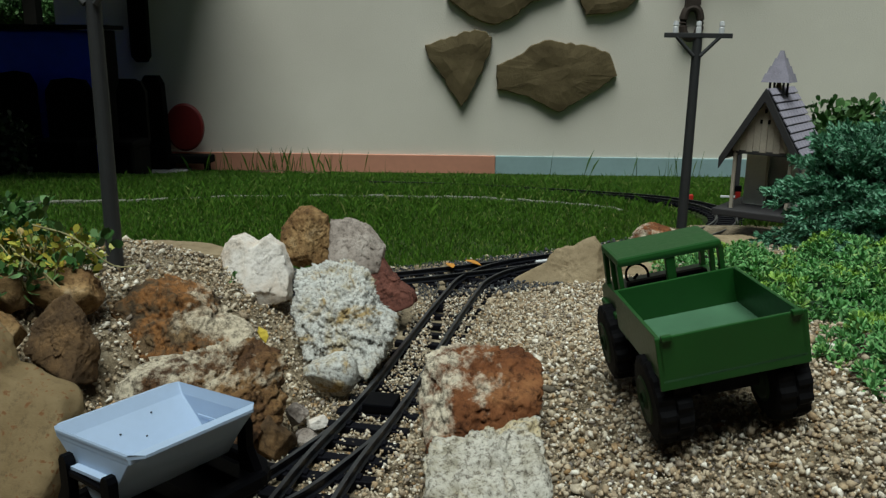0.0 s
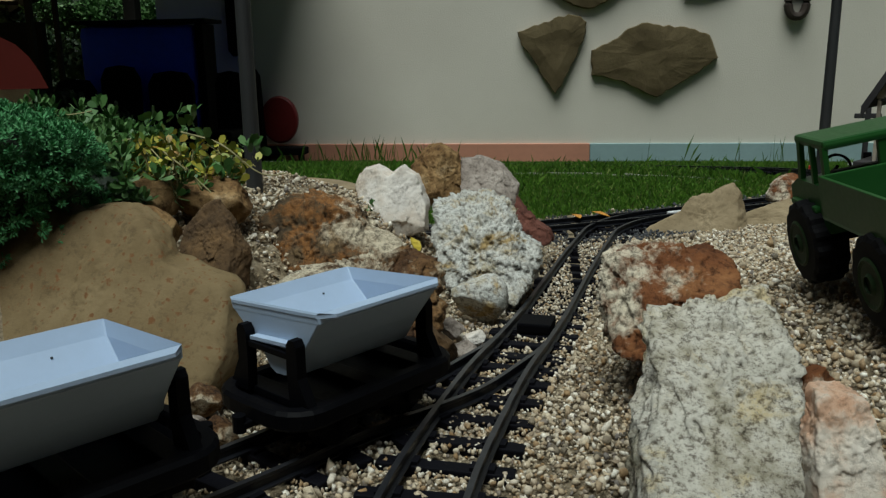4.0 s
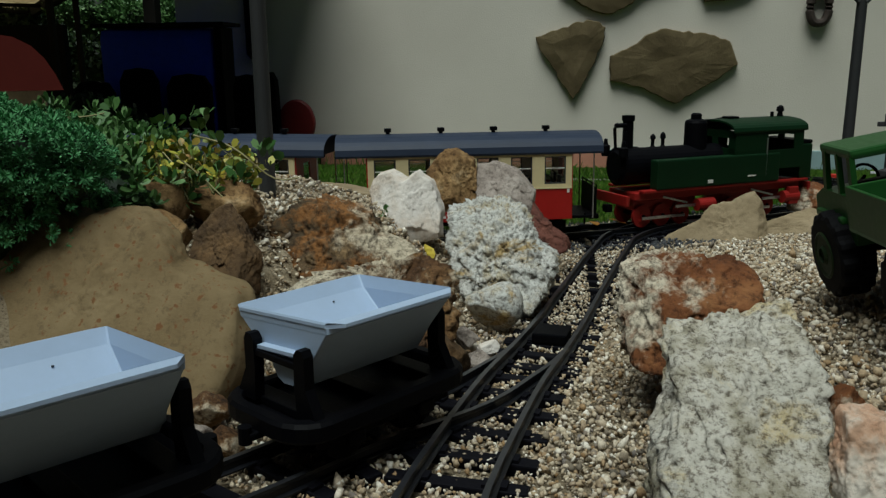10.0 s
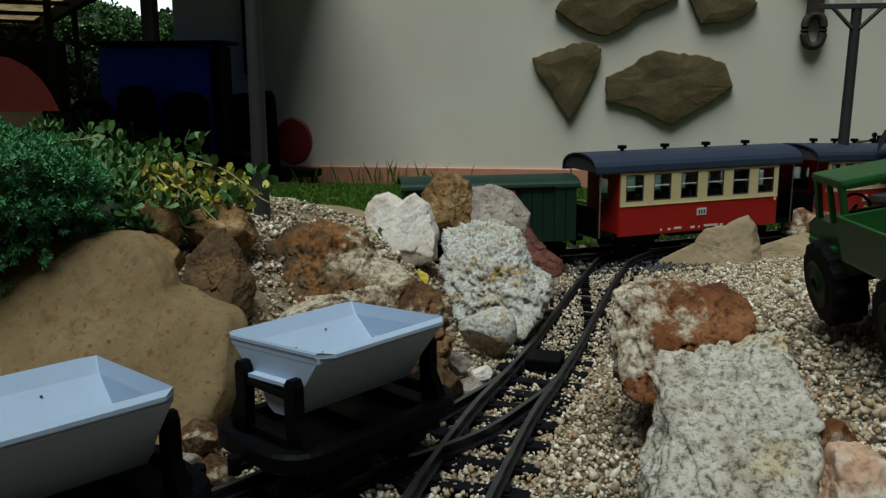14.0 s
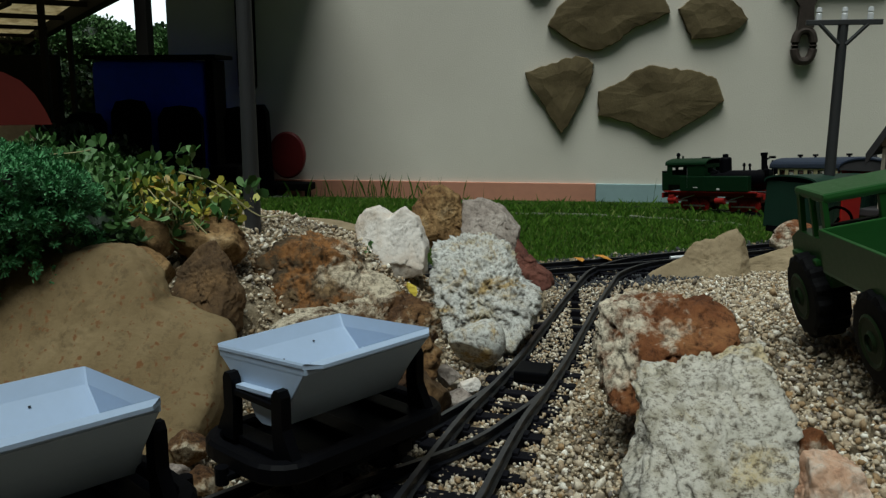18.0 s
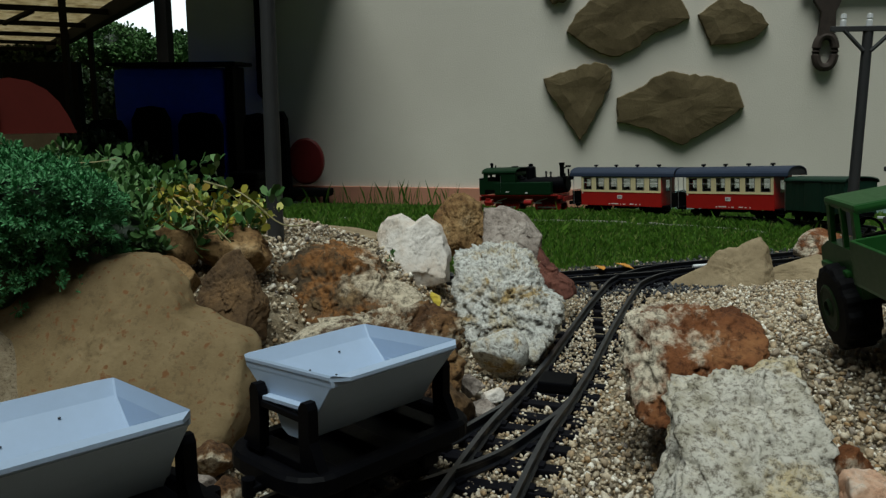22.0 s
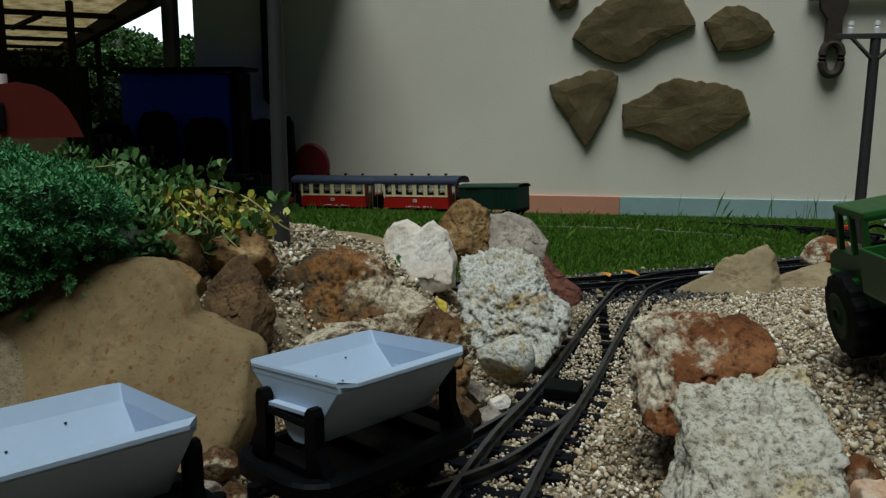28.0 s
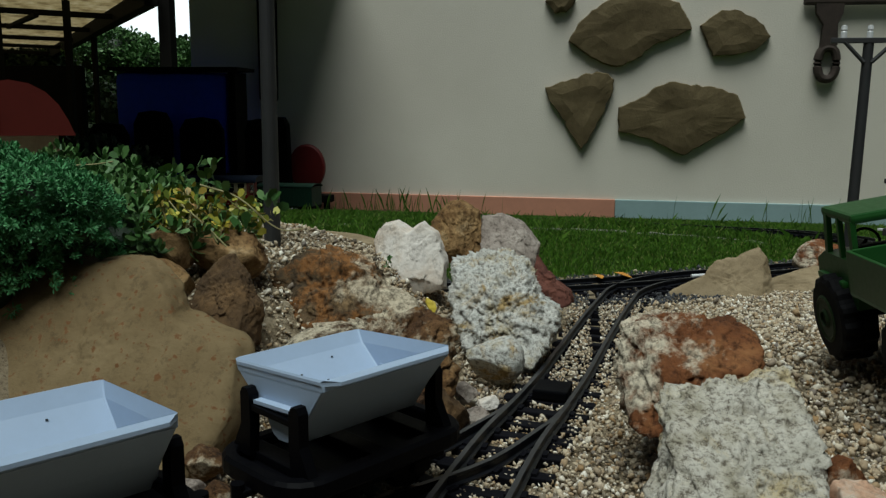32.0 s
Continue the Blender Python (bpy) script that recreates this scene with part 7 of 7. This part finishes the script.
sprout(pose(-0.288, 0.962, 0.086) @ Matrix.Scale(0.65, 4))
M_ORANGE = simple("orange_dry_leaf", (0.50, 0.22, 0.03), 0.7)
M_YLEAF = simple("yellow_leaf", (0.50, 0.38, 0.04), 0.7)
fallen_leaf(pose(-0.203, 0.765, 0.092, 40, 10, 50) @ Matrix.Diagonal((0.7, 0.6, 1, 1)), "small yellow leaf lying on the rock", M_YLEAF)
fallen_leaf(pose(0.005, 1.405, 0.003, 10, 0, 70), "orange fallen leaf lying on the rails")
fallen_leaf(pose(-0.035, 1.385, 0.003, 0, 8, 20), "orange fallen leaf lying on the rails")
solid("twig", cyl((0, 0, 0), (0.07, 0.03, 0.002), 0.0028, 0.002, 8), M_INSUL, "pale peeled twig lying across the rails", "twig", m=pose(0.115, 1.42, 0.004))
rock((-1.02, 4.22, -0.275), (0.09, 0.05, 0.03), 81, M_BROWN, "flat dark stone lying before the wall")
rock((-0.80, 4.24, -0.28), (0.11, 0.05, 0.022), 82, M_BROWN, "flat dark stone lying before the wall")

# ---- how the train runs ----
LINE = curve_points([(-4.6, 2.4, 0), (-3.4, 2.05, 0), (-2.6, 1.8, 0)] + MAIN + [(-4.5, 3.58, -0.2)], 0.01)
RUN = [(0.0, 2.865), (6.0, 4.160), (7.0, 4.385), (8.0, 4.578), (9.0, 4.768), (10.0, 4.950), (11.0, 5.138), (12.0, 5.317), (13.0, 5.520), (14.0, 5.728), (17.0, 6.290), (18.0, 6.452), (20.0, 6.846), (22.0, 7.272), (24.0, 7.750), (25.0, 7.965), (28.0, 8.590), (30.0, 9.10), (32.0, 9.54)]


def on_line(s):
    k = max(0, min(len(LINE) - 2, int(s / 0.01)))
    return LINE[k].lerp(LINE[k + 1], s / 0.01 - k)


def motions():
    ts = [0.5 * k for k in range(65)]
    for vehicle, back, reach in ((LOCO, 0.0, 0.10), (COACH_A, 0.408, 0.11), (COACH_B, 0.808, 0.11), (VAN, 1.148, 0.088)):
        rows = []
        for t in ts:
            s = float(np.interp(t, [r[0] for r in RUN], [r[1] for r in RUN])) - back
            a, b = on_line(s - reach), on_line(s + reach)
            c, d = (a + b) / 2, b - a
            rows.append((t, pose(c.x, c.y, c.z, 0, -math.degrees(math.atan2(d.z, math.hypot(d.x, d.y))), math.degrees(math.atan2(d.y, d.x)))))
        walk(vehicle, rows)


motions()
